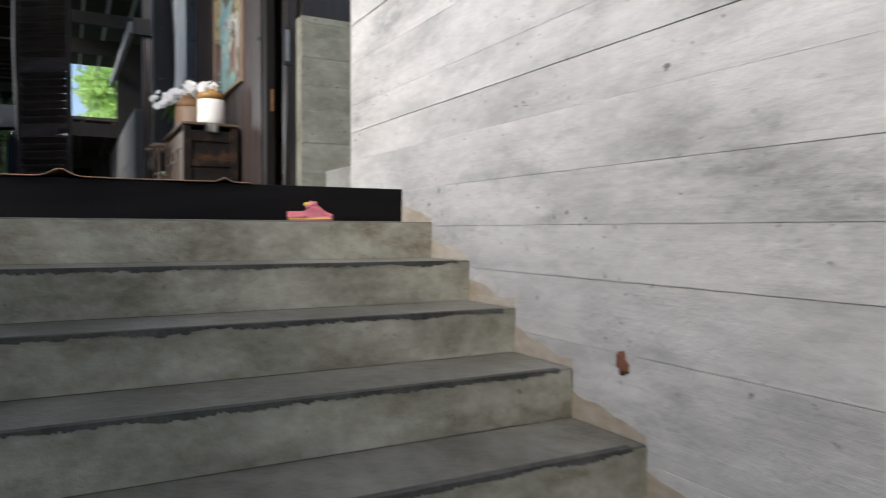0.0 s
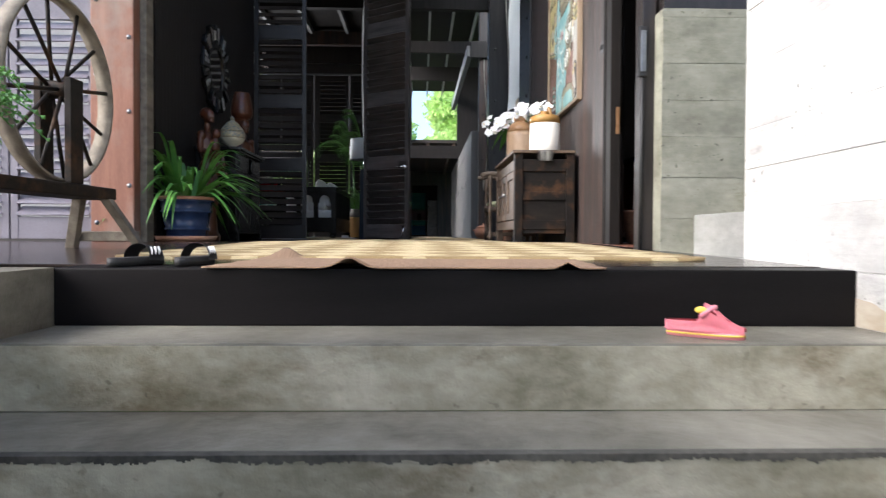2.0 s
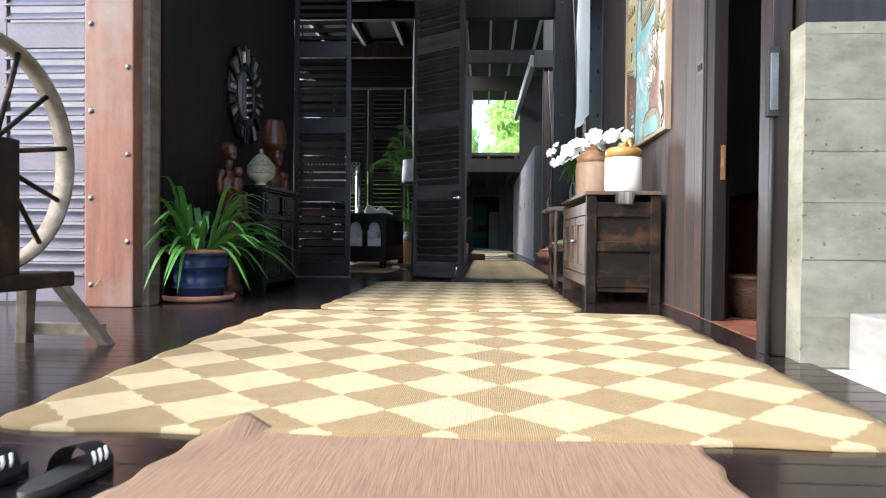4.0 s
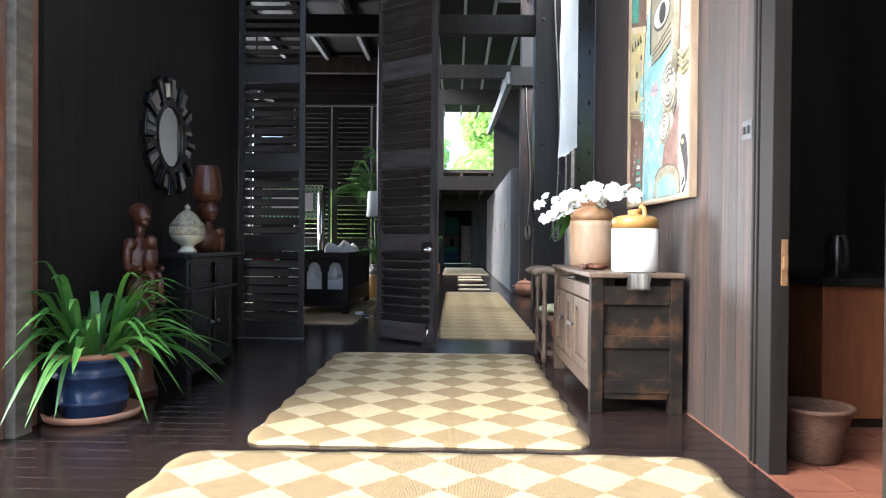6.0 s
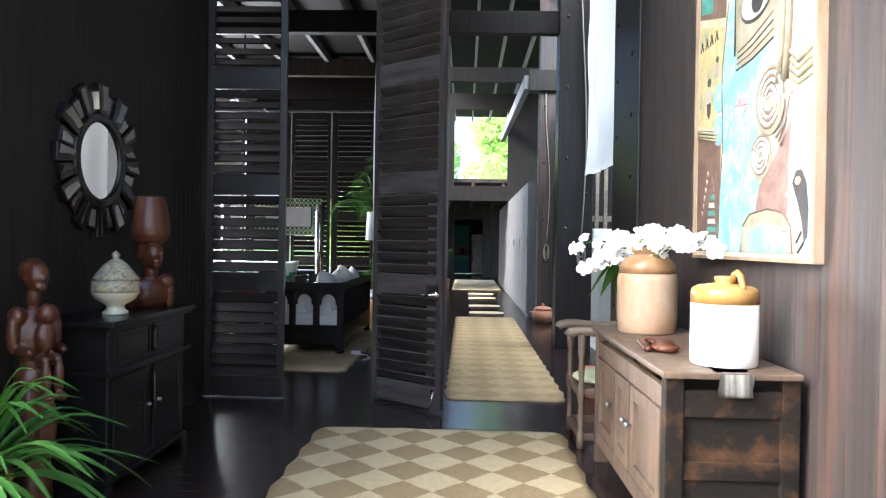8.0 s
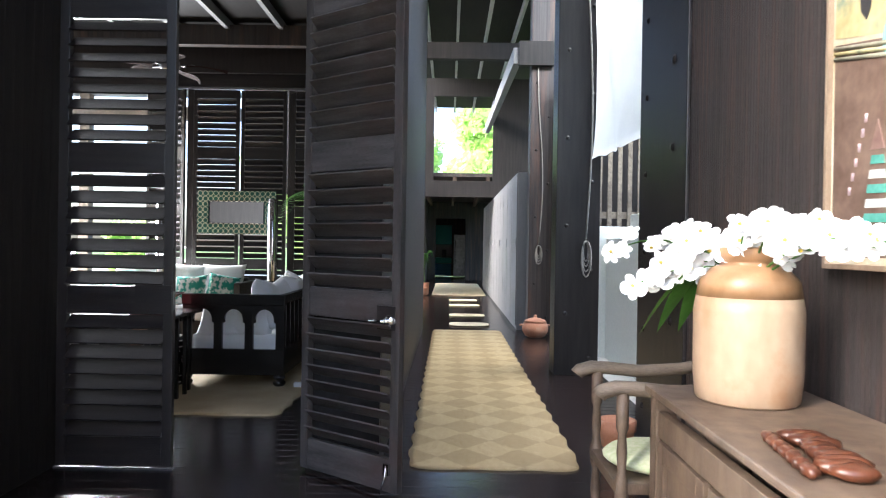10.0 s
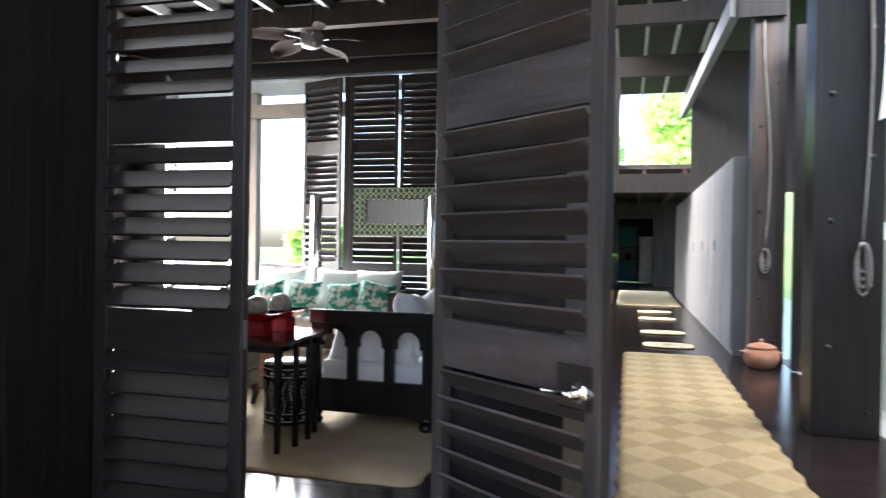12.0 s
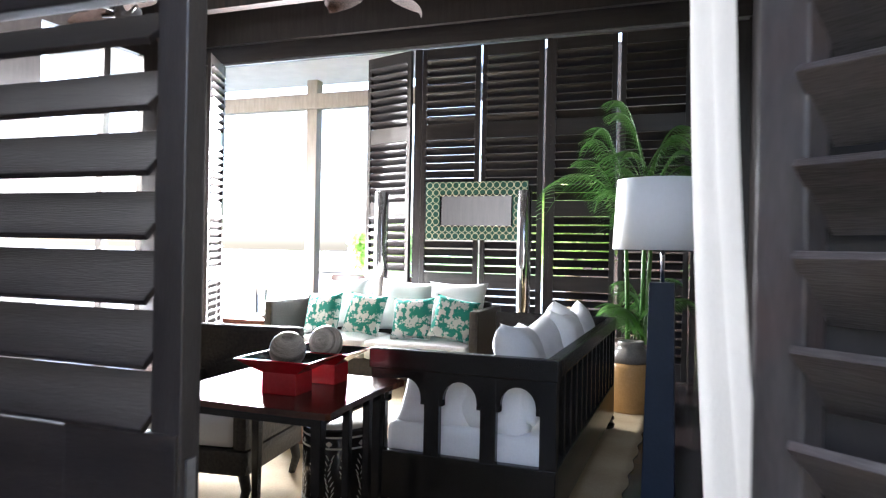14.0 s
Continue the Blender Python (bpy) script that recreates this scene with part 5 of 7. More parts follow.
spiral(0.7, 0.32, 0.105, 0.068, 3.5)
spiral(0.64, 0.21, 0.08, 0.046, 3)
for k in range(4):
    line([(0.42 + 0.004 * k, 0.425 + 0.013 * k), (0.55, 0.428 + 0.015 * k), (0.72, 0.445 + 0.018 * k)], PBROWN if k % 2 else PBLACK, 0.006)
    line([(0.78 + 0.022 * k, 0.62), (0.785 + 0.02 * k, 0.5), (0.78 + 0.02 * k, 0.42), (0.755 + 0.022 * k, 0.345)], PBROWN if k % 2 else PNOSE, 0.007 if k % 2 else 0.016)
    line([(0.85, 0.395 - 0.016 * k), (0.9, 0.37 - 0.014 * k), (0.985, 0.385 - 0.016 * k)], POCHRE if k % 2 else PNOSE, 0.014 if k % 2 else 0.018)
    line([(0.73 + 0.02 * k, 0.25 - 0.01 * k), (0.79 + 0.016 * k, 0.265), (0.81 + 0.016 * k, 0.31)], PPALE if k % 2 else PBROWN, 0.01 if k % 2 else 0.005)
    line([(0.03 + 0.055 * k, 0.53), (0.045 + 0.055 * k, 0.555), (0.06 + 0.055 * k, 0.53)], PBLACK, 0.005)
line([(0.4, 0.46), (0.4, 0.6), (0.43, 0.75)], PBLACK, 0.007)
line([(0.26, 0.01), (0.27, 0.14), (0.295, 0.27), (0.275, 0.44), (0.33, 0.6)], PBROWN, 0.005)
line([(0.41, 0.343), (0.47, 0.338), (0.53, 0.335)], PBROWN, 0.004)
for k in range(3):
    line([(0.01, 0.325 - 0.008 * k), (0.24, 0.296 - 0.008 * k)], POCHRE if k % 2 else PNOSE, 0.008)
    line([(0.55, 0.018 + 0.017 * k), (0.83, 0.018 + 0.017 * k)], PBROWN, 0.005)
line([(0.485, 0.01), (0.505, 0.07), (0.56, 0.093), (0.7, 0.1), (0.81, 0.088), (0.865, 0.06), (0.875, 0.01)], PBROWN, 0.007)
for k in range(6):
    line([(0.57 + 0.05 * k, 0.012), (0.572 + 0.05 * k, 0.05)], PNOSE, 0.006)
    line([(0.08 + 0.012 * k, 0.1 + 0.02 * k), (0.082 + 0.012 * k, 0.112 + 0.02 * k)], PLIPS, 0.006)
line([(0.945, 0.03), (0.91, 0.012)], PBLACK, 0.008)
line([(0.93, 0.05), (0.9, 0.03)], PBLACK, 0.008)
rs = random.Random(17)
for k in range(26):
    u, v = rs.uniform(0.87, 0.97), rs.uniform(0.39, 0.55)
    line([(u, v), (u + 0.008, v + 0.008)], PRED, 0.004)
for k in range(40):
    u, v = rs.uniform(0.3, 0.55), rs.uniform(0.03, 0.42)
    line([(u, v), (u + 0.004, v + rs.uniform(0.01, 0.03))], PPALE, 0.005)

sp = thing("switch_plate", "small square steel light switch plate on the boards", "switch", pose(3.99, 6.52, 1.69, 0, 0, -90))
DULLP = mat("dark_steel_plate", (0.045, 0.05, 0.055), (0.08, 0.085, 0.09), 0.55, 6, bump=0.05)
part("plate", boxes((-0.06, -0.006, -0.05, 0.06, -0.001, 0.05), bevel=0.002), DULLP, sp)
for x in (-0.025, 0.025):
    part("toggle", boxes((x - 0.012, -0.016, -0.02, x + 0.012, -0.006, 0.02), bevel=0.003), BLACKR, sp)
solid("strike_plate", boxes((4.02, 6.193, 0.9, 4.05, 6.199, 1.12), (4.025, 6.18, 0.98, 4.045, 6.194, 1.04), bevel=0.002), mat("worn_brass", (0.2, 0.11, 0.05), (0.34, 0.2, 0.1), 0.5, 20, metal=0.6), "worn brass strike plate on the door jamb", "plate")
wl = thing("wall_lamp", "slim black wall box on the door post with a conduit below", "fitting", pose(3.84, 4.99, 1.24))
part("box", boxes((-0.03, -0.035, -0.16, 0.03, 0.0, 0.16), bevel=0.008), BLACKR, wl)
part("lens", boxes((-0.018, -0.04, -0.13, 0.018, -0.034, 0.13), bevel=0.003), STEEL, wl)
part("conduit", tube([(0, -0.015, -0.16), (0.0, -0.015, -0.6), (-0.005, -0.015, -1.27)], 0.012, 8), BLACKR, wl)
bm = lathe([(0.1, 0), (0.12, 0.02), (0.16, 0.2), (0.175, 0.26), (0.185, 0.265), (0.185, 0.285), (0.17, 0.285), (0.145, 0.2), (0.1, 0.03)], 28)
solid("basket", bm, mat("brown_basketry", (0.03, 0.014, 0.008), (0.09, 0.045, 0.026), 0.8, 40, (1, 1, 3), 0.9), "brown woven basket on the side room floor", "basket", at=pose(4.31, 6.44, 0))
sb = thing("side_cabinet", "dark reddish cabinet in the side room", "cabinet", pose(4.67, 7.05, 0))
part("body", boxes((0, 0, 0.06, 0.9, 1.6, 0.85), bevel=0.01), mat("orange_brown_wood", (0.1, 0.036, 0.016), (0.19, 0.075, 0.034), 0.35, 3, (5, 5, 0.7), 0.15), sb)
part("plinth", boxes((0.03, 0.03, 0, 0.87, 1.57, 0.06)), BLACKW, sb)
part("top", boxes((-0.03, -0.03, 0.85, 0.93, 1.63, 0.9), bevel=0.008), BLACKW, sb)
solid("glass_jar", lathe([(0.06, 0), (0.07, 0.02), (0.07, 0.2), (0.05, 0.24), (0.05, 0.26)], 20), BLACKW, "dark glass jar on the side cabinet", "jar", at=pose(4.86, 7.25, 0.9))


# ---- corridor and court ----
lk = thing("locker_row", "row of tall pale grey cupboards along the corridor", "cupboard", pose(3.7, 18.25, 0))
LOCKP = mat("pale_grey_cupboard_paint", (0.13, 0.132, 0.135), (0.18, 0.182, 0.185), 0.5, 2, (1, 1, 0.4))
part("carcass", boxes((0.025, 0, 0.0, 0.5, 11.8, 2.75)), LOCKP, lk)
for k in range(12):
    d = part("door", boxes((0.0, 0.98 * k + 0.01, 0.08, 0.024, 0.98 * k + 0.965, 2.74), bevel=0.003), LOCKP, lk)
    part("pull", boxes((-0.014, 0.98 * k + (0.9 if k % 2 else 0.05), 1.45, 0.0, 0.98 * k + (0.93 if k % 2 else 0.08), 1.6), bevel=0.003), STEEL, d)
    for z in (0.5, 1.4, 2.3):
        part("hinge", boxes((-0.006, 0.98 * k + 0.0, z, 0.0, 0.98 * k + 0.035, z + 0.1)), STEEL, d)
pot = thing("clay_pot", "round lidded terracotta cooking pot on the floor", "pot", pose(3.93, 17.28, 0))
part("body", lathe([(0.1, 0), (0.16, 0.03), (0.205, 0.11), (0.21, 0.16), (0.19, 0.23), (0.16, 0.26)], 32), TERRA, pot)
part("lid", lathe([(0.185, 0.255), (0.15, 0.285), (0.08, 0.31), (0.03, 0.32), (0.02, 0.335), (0.03, 0.35), (0.015, 0.365)], 32), TERRA, pot)
for sgn in (-1, 1):
    part("lug", tube([(sgn * 0.19, -0.03, 0.2), (sgn * 0.24, 0, 0.2), (sgn * 0.19, 0.03, 0.2)], 0.016, 8), TERRA, pot)


solid("terracotta_pot", lathe([(0.08, 0), (0.09, 0.01), (0.115, 0.2), (0.13, 0.21), (0.13, 0.28), (0.115, 0.28), (0.105, 0.22), (0.01, 0.2)], 28), TERRA, "plain terracotta flower pot on the floor behind the armchair", "pot", at=pose(3.7, 10.95, 0))


def hung_rope(x, y, z0, z1, coil, label):
    r = thing("rope", label, "rope", pose(x, y, 0))
    part("line", tube([(0.05 * math.sin(k * 0.4), 0, z0 + (z1 - z0) * k / 12) for k in range(13)], 0.011, 7), ROPE, r)
    bm = bmesh.new()
    for q in range(4):
        w = 0.028 + 0.009 * q
        tube([(w * math.sin(a / 14 * 2 * math.pi) + 0.05 * 0, -0.012 * q, z0 - 0.02 - coil * (0.5 - 0.5 * math.cos(a / 14 * 2 * math.pi)) * (0.55 + 0.14 * q)) for a in range(15)], 0.01, 6, bm)
    part("coil", bm, ROPE, r)


hung_rope(4.08, 14.05, 1.55, 5.6, 0.42, "pale cotton rope hanging in a coil on the black post")
hung_rope(4.0, 17.575, 1.5, 4.4, 0.32, "pale cotton rope coiled on the far post")


def cloth(name, label, corners, folds, depth, seed, material=CANVAS, nx=40, ny=50, category="blind", belly=0.0):
    """A hanging cloth between four corners (top first), rumpled by noise and with folds across it."""
    bm = bmesh.new()
    a, b, c, d = (Vector(p) for p in corners)
    nrm = (b - a).cross(c - a).normalized()
    g = []
    for j in range(ny + 1):
        v = j / ny
        row = []
        for i in range(nx + 1):
            u = i / nx
            p = a.lerp(b, u).lerp(c.lerp(d, u), v)
            k = depth * (math.sin(u * folds + 2 * math.sin(v * 3 + seed)) * (0.4 + 0.6 * v) + 1.2 * noise.noise(Vector((u * 3, v * 4, seed))))
            row.append(bm.verts.new(p + Vector((-belly * math.sin(math.pi * min(1, v * 1.15)), 0, 0)) + nrm * k + Vector((0, 0, 0.05 * v * noise.noise(Vector((u * 5, seed, 0)))))))
        g.append(row)
    for j in range(ny):
        for i in range(nx):
            bm.faces.new((g[j][i], g[j][i + 1], g[j + 1][i + 1], g[j + 1][i])).smooth = True
    bmesh.ops.solidify(bm, geom=bm.faces[:], thickness=0.006)
    return solid(name, bm, material, label, category)


cloth("canvas_blind", "rumpled white canvas blind hauled up beside the corridor", ((4.02, 11.52, 6.395), (4.02, 13.6, 6.395), (4.05, 11.52, 2.32), (4.05, 13.6, 2.4)), 7, 0.05, 3.0)
cloth("canvas_drape", "white canvas drape hanging inside the sitting room door", ((1.68, 10.75, 4.6), (1.59, 11.5, 4.6), (1.68, 10.75, 0.004), (1.59, 11.5, 0.004)), 5, 0.02, 5.0, category="curtain", belly=0.1)
structure("court_wall", "low white mosaic-tiled court wall", (4.62, 11.9, -0.05, 4.8, 15.4, 1.58), (4.5, 15.4, -0.05, 6.6, 15.6, 1.74), material=MOSAIC, bevel=0.01)
# the strip of sun on the court floor is put into this pale colour
COURTF = mat("sunlit_court_paving", (0.42, 0.41, 0.39), (0.55, 0.54, 0.51), 0.7, 4)
structure("court_floor", "paved court floor, coloured pale for the sun on it", (4.3, 11.5, -0.1, 6.8, 18.2, -0.005), material=COURTF)
structure("court_back", "dark board fence behind the court", (4.25, 17.2, 0, 6.8, 17.25, 4.2), (6.8, 11.5, 0, 6.85, 17.25, 2.0), material=DARK)
structure("court_plinth", "plain concrete plinth behind the court wall", (4.92, 14.9, -0.005, 5.38, 15.36, 1.9), material=CONC, bevel=0.01)
bm = lathe([(0.16, 0), (0.16, 0.05), (0.08, 0.1), (0.1, 0.35), (0.13, 0.5), (0.1, 0.66), (0.13, 0.74), (0.05, 0.8), (0.075, 0.88), (0.07, 0.97), (0.01, 1.02)], 20)
solid("statue", bm, STEEL, "grey metal garden statue on a concrete plinth", "statue", at=pose(5.15, 15.13, 1.9))
fc = thing("slat_fence", "fence of weathered brown vertical slats behind the court", "fence", pose(4.3, 16.6, 0))
for k in range(16):
    part("slat", boxes((0.15 * k, 0, 0.0, 0.15 * k + 0.065, 0.03, 3.9), bevel=0.003), GREYW, fc)
part("rail", boxes((0, 0.031, 1.9, 2.4, 0.07, 2.0)), GREYW, fc)
palm("palm", "potted palm at the corridor's far end", pose(1.75, 26.2, 0.3), 1.3, 16, LEAF, 9, 0.55)
solid("plant_pot", lathe([(0.14, 0), (0.2, 0.03), (0.22, 0.36), (0.2, 0.37), (0.02, 0.34)], 24), TERRA, "terracotta pot holding a palm", "pot", at=pose(1.75, 26.2, 0))
k1 = thing("kitchen_unit", "blue and turquoise kitchen units seen through the far doorway", "cabinet", pose(1.9, 38.3, 0))
part("base_unit", boxes((0, 0, 0.08, 0.75, 0.6, 0.6), bevel=0.006), BLUEP, k1)
part("drawer_front", boxes((0, -0.02, 0.62, 0.75, 0.6, 0.88), bevel=0.006), TURQ, k1)
part("worktop", boxes((-0.02, -0.04, 0.885, 0.78, 0.6, 0.92), bevel=0.004), BLACKW, k1)
part("wall_unit", boxes((0, 0.2, 1.5, 0.75, 0.6, 2.4), bevel=0.006), TURQ, k1)
part("splashback", boxes((0, 0.58, 0.93, 0.75, 0.6, 1.49)), GREYP, k1)
solid("coffee_maker", boxes((0, 0, 0, 0.2, 0.2, 0.04), (0, 0.12, 0.04, 0.2, 0.2, 0.34), (0, 0, 0.26, 0.2, 0.12, 0.34), bevel=0.01), BLACKR, "black coffee maker on the kitchen worktop", "coffee maker", at=pose(2.2, 38.35, 0.92))
fr = thing("refrigerator", "tall steel refrigerator in the far kitchen", "refrigerator", pose(2.75, 37.6, 0))
part("body", boxes((0, 0.06, 0.05, 0.8, 0.75, 1.95), bevel=0.01), GREYP, fr)
part("door", boxes((0, 0, 0.08, 0.8, 0.055, 1.94), bevel=0.012), STEEL, fr)
part("handle", tube([(0.06, -0.03, 0.6), (0.06, -0.045, 1.2), (0.06, -0.03, 1.7)], 0.014, 8), CHROME, fr)
tl = thing("spot_lamp", "small black spot lamp under the low ceiling", "lamp", pose(2.95, 25.6, 3.3))
part("stem", tube([(0, 0, 0), (0, 0, -0.1)], 0.012, 8), BLACKR, tl)
part("head", lathe([(0.03, -0.2), (0.055, -0.19), (0.05, -0.1), (0.02, -0.08)], 16), BLACKR, tl)


# ---- sitting room ----
def pillow(bm, c, w, h, t, m, seed=0):
    """A soft square cushion with pinched corners, w by h and t thick, turned by m."""
    n = 16
    for side in (-1, 1):
        g = []
        for j in range(n + 1):
            row = []
            for i in range(n + 1):
                u, v = 2 * i / n - 1, 2 * j / n - 1
                bulge = ((1 - u ** 4) * (1 - v ** 4)) ** 0.55
                pin = 1 - 0.09 * ((1 - u * u) * v * v + (1 - v * v) * u * u)
                wr = 0.012 * noise.noise(Vector((u * 2.4 + seed, v * 2.4, side)))
                row.append(bm.verts.new(Vector(c) + m @ Vector((u * w / 2 * (pin if abs(u) >= abs(v) else 1), side * (t / 2 * bulge + wr * bulge), v * h / 2 * (pin if abs(v) > abs(u) else 1)))))
            g.append(row)
        for j in range(n):
            for i in range(n):
                bm.faces.new((g[j][i], g[j][i + 1], g[j + 1][i + 1], g[j + 1][i])).smooth = True
    bmesh.ops.remove_doubles(bm, verts=bm.verts, dist=0.002)
    return bm


def cushion(name, label, c, w, h, t, rx=0, rz=0, ry=0, material=WHITE, seed=0, group=""):
    return solid(name, pillow(bmesh.new(), (0, 0, 0), w, h, t, Matrix.Identity(3), seed), material, label, "cushion", group=group, at=pose(*c, rx, ry, rz))


def slab(bm, x0, y0, z0, x1, y1, z1):
    """A soft seat mattress."""
    box(bm, x0, y0, z0, x1, y1, z1, bevel=min(0.045, (z1 - z0) * 0.4))
    for f in bm.faces:
        f.smooth = True
    return bm


def arched_panel(p, x0, x1, z0, zs, zt, n, post, t, material):
    """Uprights with round-shouldered arches between them, standing in the plane y 0 to t."""
    w = (x1 - x0 - post * (n + 1)) / n
    for k in range(n + 1):
        a = x0 + k * (w + post)
        part("upright", boxes((a, 0, z0, a + post, t, zt), bevel=0.004), material, p)
    for k in range(n):
        a = x0 + post + k * (w + post)
        bm = bmesh.new()
        m = 14
        pts = []
        for i in range(m + 1):
            th = math.pi * i / m
            pts.append((a + w / 2 - (w / 2 - 0.02) * math.cos(th), zs + (zt - zs - 0.04) * math.sin(th)))
        pts = [(a, zs - 0.035), (a + 0.02, zs - 0.035)] + pts + [(a + w - 0.02, zs - 0.035), (a + w, zs - 0.035)]
        for (p0, p1) in zip(pts, pts[1:]):
            if abs(p1[0] - p0[0]) < 1e-6:
                continue
            vs = [bm.verts.new((x, y, z)) for y in (0.002, t - 0.002) for x, z in (p0, p1, (p1[0], zt), (p0[0], zt))]
            for q in ((0, 1, 2, 3), (7, 6, 5, 4), (0, 4, 5, 1), (3, 2, 6, 7)):
                bm.faces.new([vs[i] for i in q])
        part("arch", bm, material, p)


sa = thing("daybed_sofa", "black lacquered sofa with arched end panels and slatted back", "sofa", pose(-0.13, 13.1, 0))
SW, SL = 1.02, 2.5
part("end_rail", boxes((0, 0, 0.12, SW, 0.05, 0.38), bevel=0.006), BLACKW, sa)
part("end_top", boxes((-0.01, -0.012, 0.82, SW + 0.01, 0.06, 0.93), bevel=0.008), BLACKW, sa)
arched_panel(sa, 0, SW, 0.38, 0.68, 0.82, 3, 0.085, 0.045, BLACKW)
part("far_end", boxes((0, SL - 0.05, 0.12, SW, SL, 0.93), bevel=0.008), BLACKW, sa)
part("back_rail", boxes((SW - 0.05, 0.05, 0.12, SW, SL - 0.05, 0.38), bevel=0.006), BLACKW, sa)
part("back_top", boxes((SW - 0.06, 0.05, 0.84, SW + 0.012, SL - 0.05, 0.93), bevel=0.008), BLACKW, sa)
part("front_rail", boxes((0.0, 0.05, 0.12, 0.05, SL - 0.05, 0.38), bevel=0.006), BLACKW, sa)
for k in range(13):
    y = 0.1 + (SL - 0.2) * k / 12
    part("slat", boxes((SW - 0.042, y - 0.022, 0.38, SW - 0.01, y + 0.022, 0.84), bevel=0.004), BLACKW, sa)
part("base", boxes((0.05, 0.05, 0.3, SW - 0.05, SL - 0.05, 0.33)), BLACKW, sa)
for x, y in ((0.03, 0.04), (SW - 0.05, 0.04), (0.03, SL - 0.05), (SW - 0.05, SL - 0.05)):
    part("foot", lathe([(0.045, 0.012), (0.062, 0.03), (0.065, 0.05), (0.045, 0.075), (0.06, 0.09), (0.06, 0.105), (0.05, 0.125)], 20, None, (x, y, 0)), BLACKW, sa)
part("mattress", slab(bmesh.new(), 0.06, 0.07, 0.335, SW - 0.06, SL - 0.06, 0.52), WHITE, sa, "white seat mattress")
rnd = random.Random(3)
for k in range(5):
    cushion("cushion", "plump white cotton cushion on the black sofa", (0.66 + rnd.uniform(-0.05, 0.05), 13.5 + 0.42 * k, 0.78 + rnd.uniform(-0.03, 0.06)), 0.6, 0.56, 0.24, rnd.uniform(-28, -8), 90 + rnd.uniform(-22, 22), rnd.uniform(-22, 22), seed=k, group="white cushions")
for k in range(2):
    cushion("cushion", "plump white cotton cushion on the black sofa", (0.22 + 0.3 * k, 13.32, 0.66), 0.5, 0.42, 0.2, -14, 8 - 18 * k, 8, seed=k + 9, group="white cushions")

sbm = thing("wicker_sofa", "dark wicker sofa with white seat cushions against the louvred doors", "sofa", pose(-3.0, 16.2, 0))
part("base", boxes((0, 0, 0.1, 2.5, 0.85, 0.3), bevel=0.02), WICKER, sbm)
for x in (0, 2.4):
    part("arm", boxes((x, 0, 0.3, x + 0.1, 0.85, 0.86), bevel=0.03), WICKER, sbm)
part("backrest", boxes((0.1, 0.75, 0.3, 2.4, 0.85, 0.9), bevel=0.03), WICKER, sbm)
for x, y in ((0.06, 0.06), (2.44, 0.06), (0.06, 0.79), (2.44, 0.79)):
    part("foot", boxes((x - 0.04, y - 0.04, 0.014, x + 0.04, y + 0.04, 0.11)), WICKER, sbm)
for k in range(2):
    part("seat_cushion", slab(bmesh.new(), 0.11 + 1.14 * k, -0.03, 0.3, 1.24 + 1.14 * k, 0.72, 0.5), WHITE, sbm, "white seat cushion")
for k, x in enumerate((-2.3, -1.55, -0.95)):
    cushion("cushion", "large white back cushion on the wicker sofa", (x, 16.82, 0.82), 0.68, 0.6, 0.22, -16, 0, rnd.uniform(-5, 5), seed=k + 20, group="back cushions")
FLORAL = mat("green_floral_cotton", (0.5, 0.53, 0.5), (0.56, 0.58, 0.56), 0.9, 3, bump=0.15, stain=(0.015, 0.2, 0.155), stain_scale=11)
fn = FLORAL.node_tree.nodes
for q in fn:
    if q.bl_idname == "ShaderNodeValToRGB" and q.color_ramp.elements[0].position > 0.45:
        q.color_ramp.elements[0].position, q.color_ramp.elements[1].position = 0.47, 0.5
for k, x in enumerate((-2.42, -1.9, -1.33, -0.86)):
    cushion("patterned_cushion", "white cushion printed with green leaves and flowers", (x, 16.5, 0.72 + 0.02 * (k % 2)), 0.47, 0.47, 0.17, -22, (k - 1.5) * 5, (-6, 4, -3, 10)[k], material=FLORAL, seed=k + 30, group="green patterned cushions")

tb = thing("side_table", "mahogany side table with slim black legs", "table", pose(-0.335, 12.575, 0, 0, 0, 0))
bm = bmesh.new()
out = [(-0.46, -0.39), (-0.2, -0.41), (0.2, -0.415), (0.46, -0.41), (0.475, -0.39), (0.45, -0.15), (0.445, 0.15), (0.46, 0.39), (0.44, 0.41), (0.2, 0.4), (-0.2, 0.4), (-0.46, 0.39), (-0.45, 0.15), (-0.45, -0.15)]
f = bm.faces.new([bm.verts.new((x, y, 0.765)) for x, y in out])
q = bmesh.ops.extrude_face_region(bm, geom=[f])
for v in [g for g in q["geom"] if isinstance(g, bmesh.types.BMVert)]:
    v.co.z += 0.028
part("tabletop", bm, MAHOG, tb)
part("apron", boxes((-0.36, -0.3, 0.7, 0.36, -0.28, 0.765), (-0.36, 0.28, 0.7, 0.36, 0.3, 0.765), (-0.36, -0.28, 0.7, -0.34, 0.28, 0.765), (0.34, -0.28, 0.7, 0.36, 0.28, 0.765)), BLACKW, tb)
for x, y in ((-0.36, -0.29), (0.36, -0.29), (-0.36, 0.29), (0.36, 0.29)):
    bm = boxes((x - 0.026, y - 0.026, 0.014, x + 0.026, y + 0.026, 0.764), bevel=0.004)
    for v in bm.verts:
        if v.co.z < 0.3:
            v.co.x += (x - v.co.x) * 0.35
            v.co.y += (y - v.co.y) * 0.35
    part("leg", bm, BLACKW, tb)
for y in (-0.1, 0.1):
    part("leg", boxes((0.38, y - 0.018, 0.014, 0.415, y + 0.018, 0.764), bevel=0.004), BLACKW, tb)
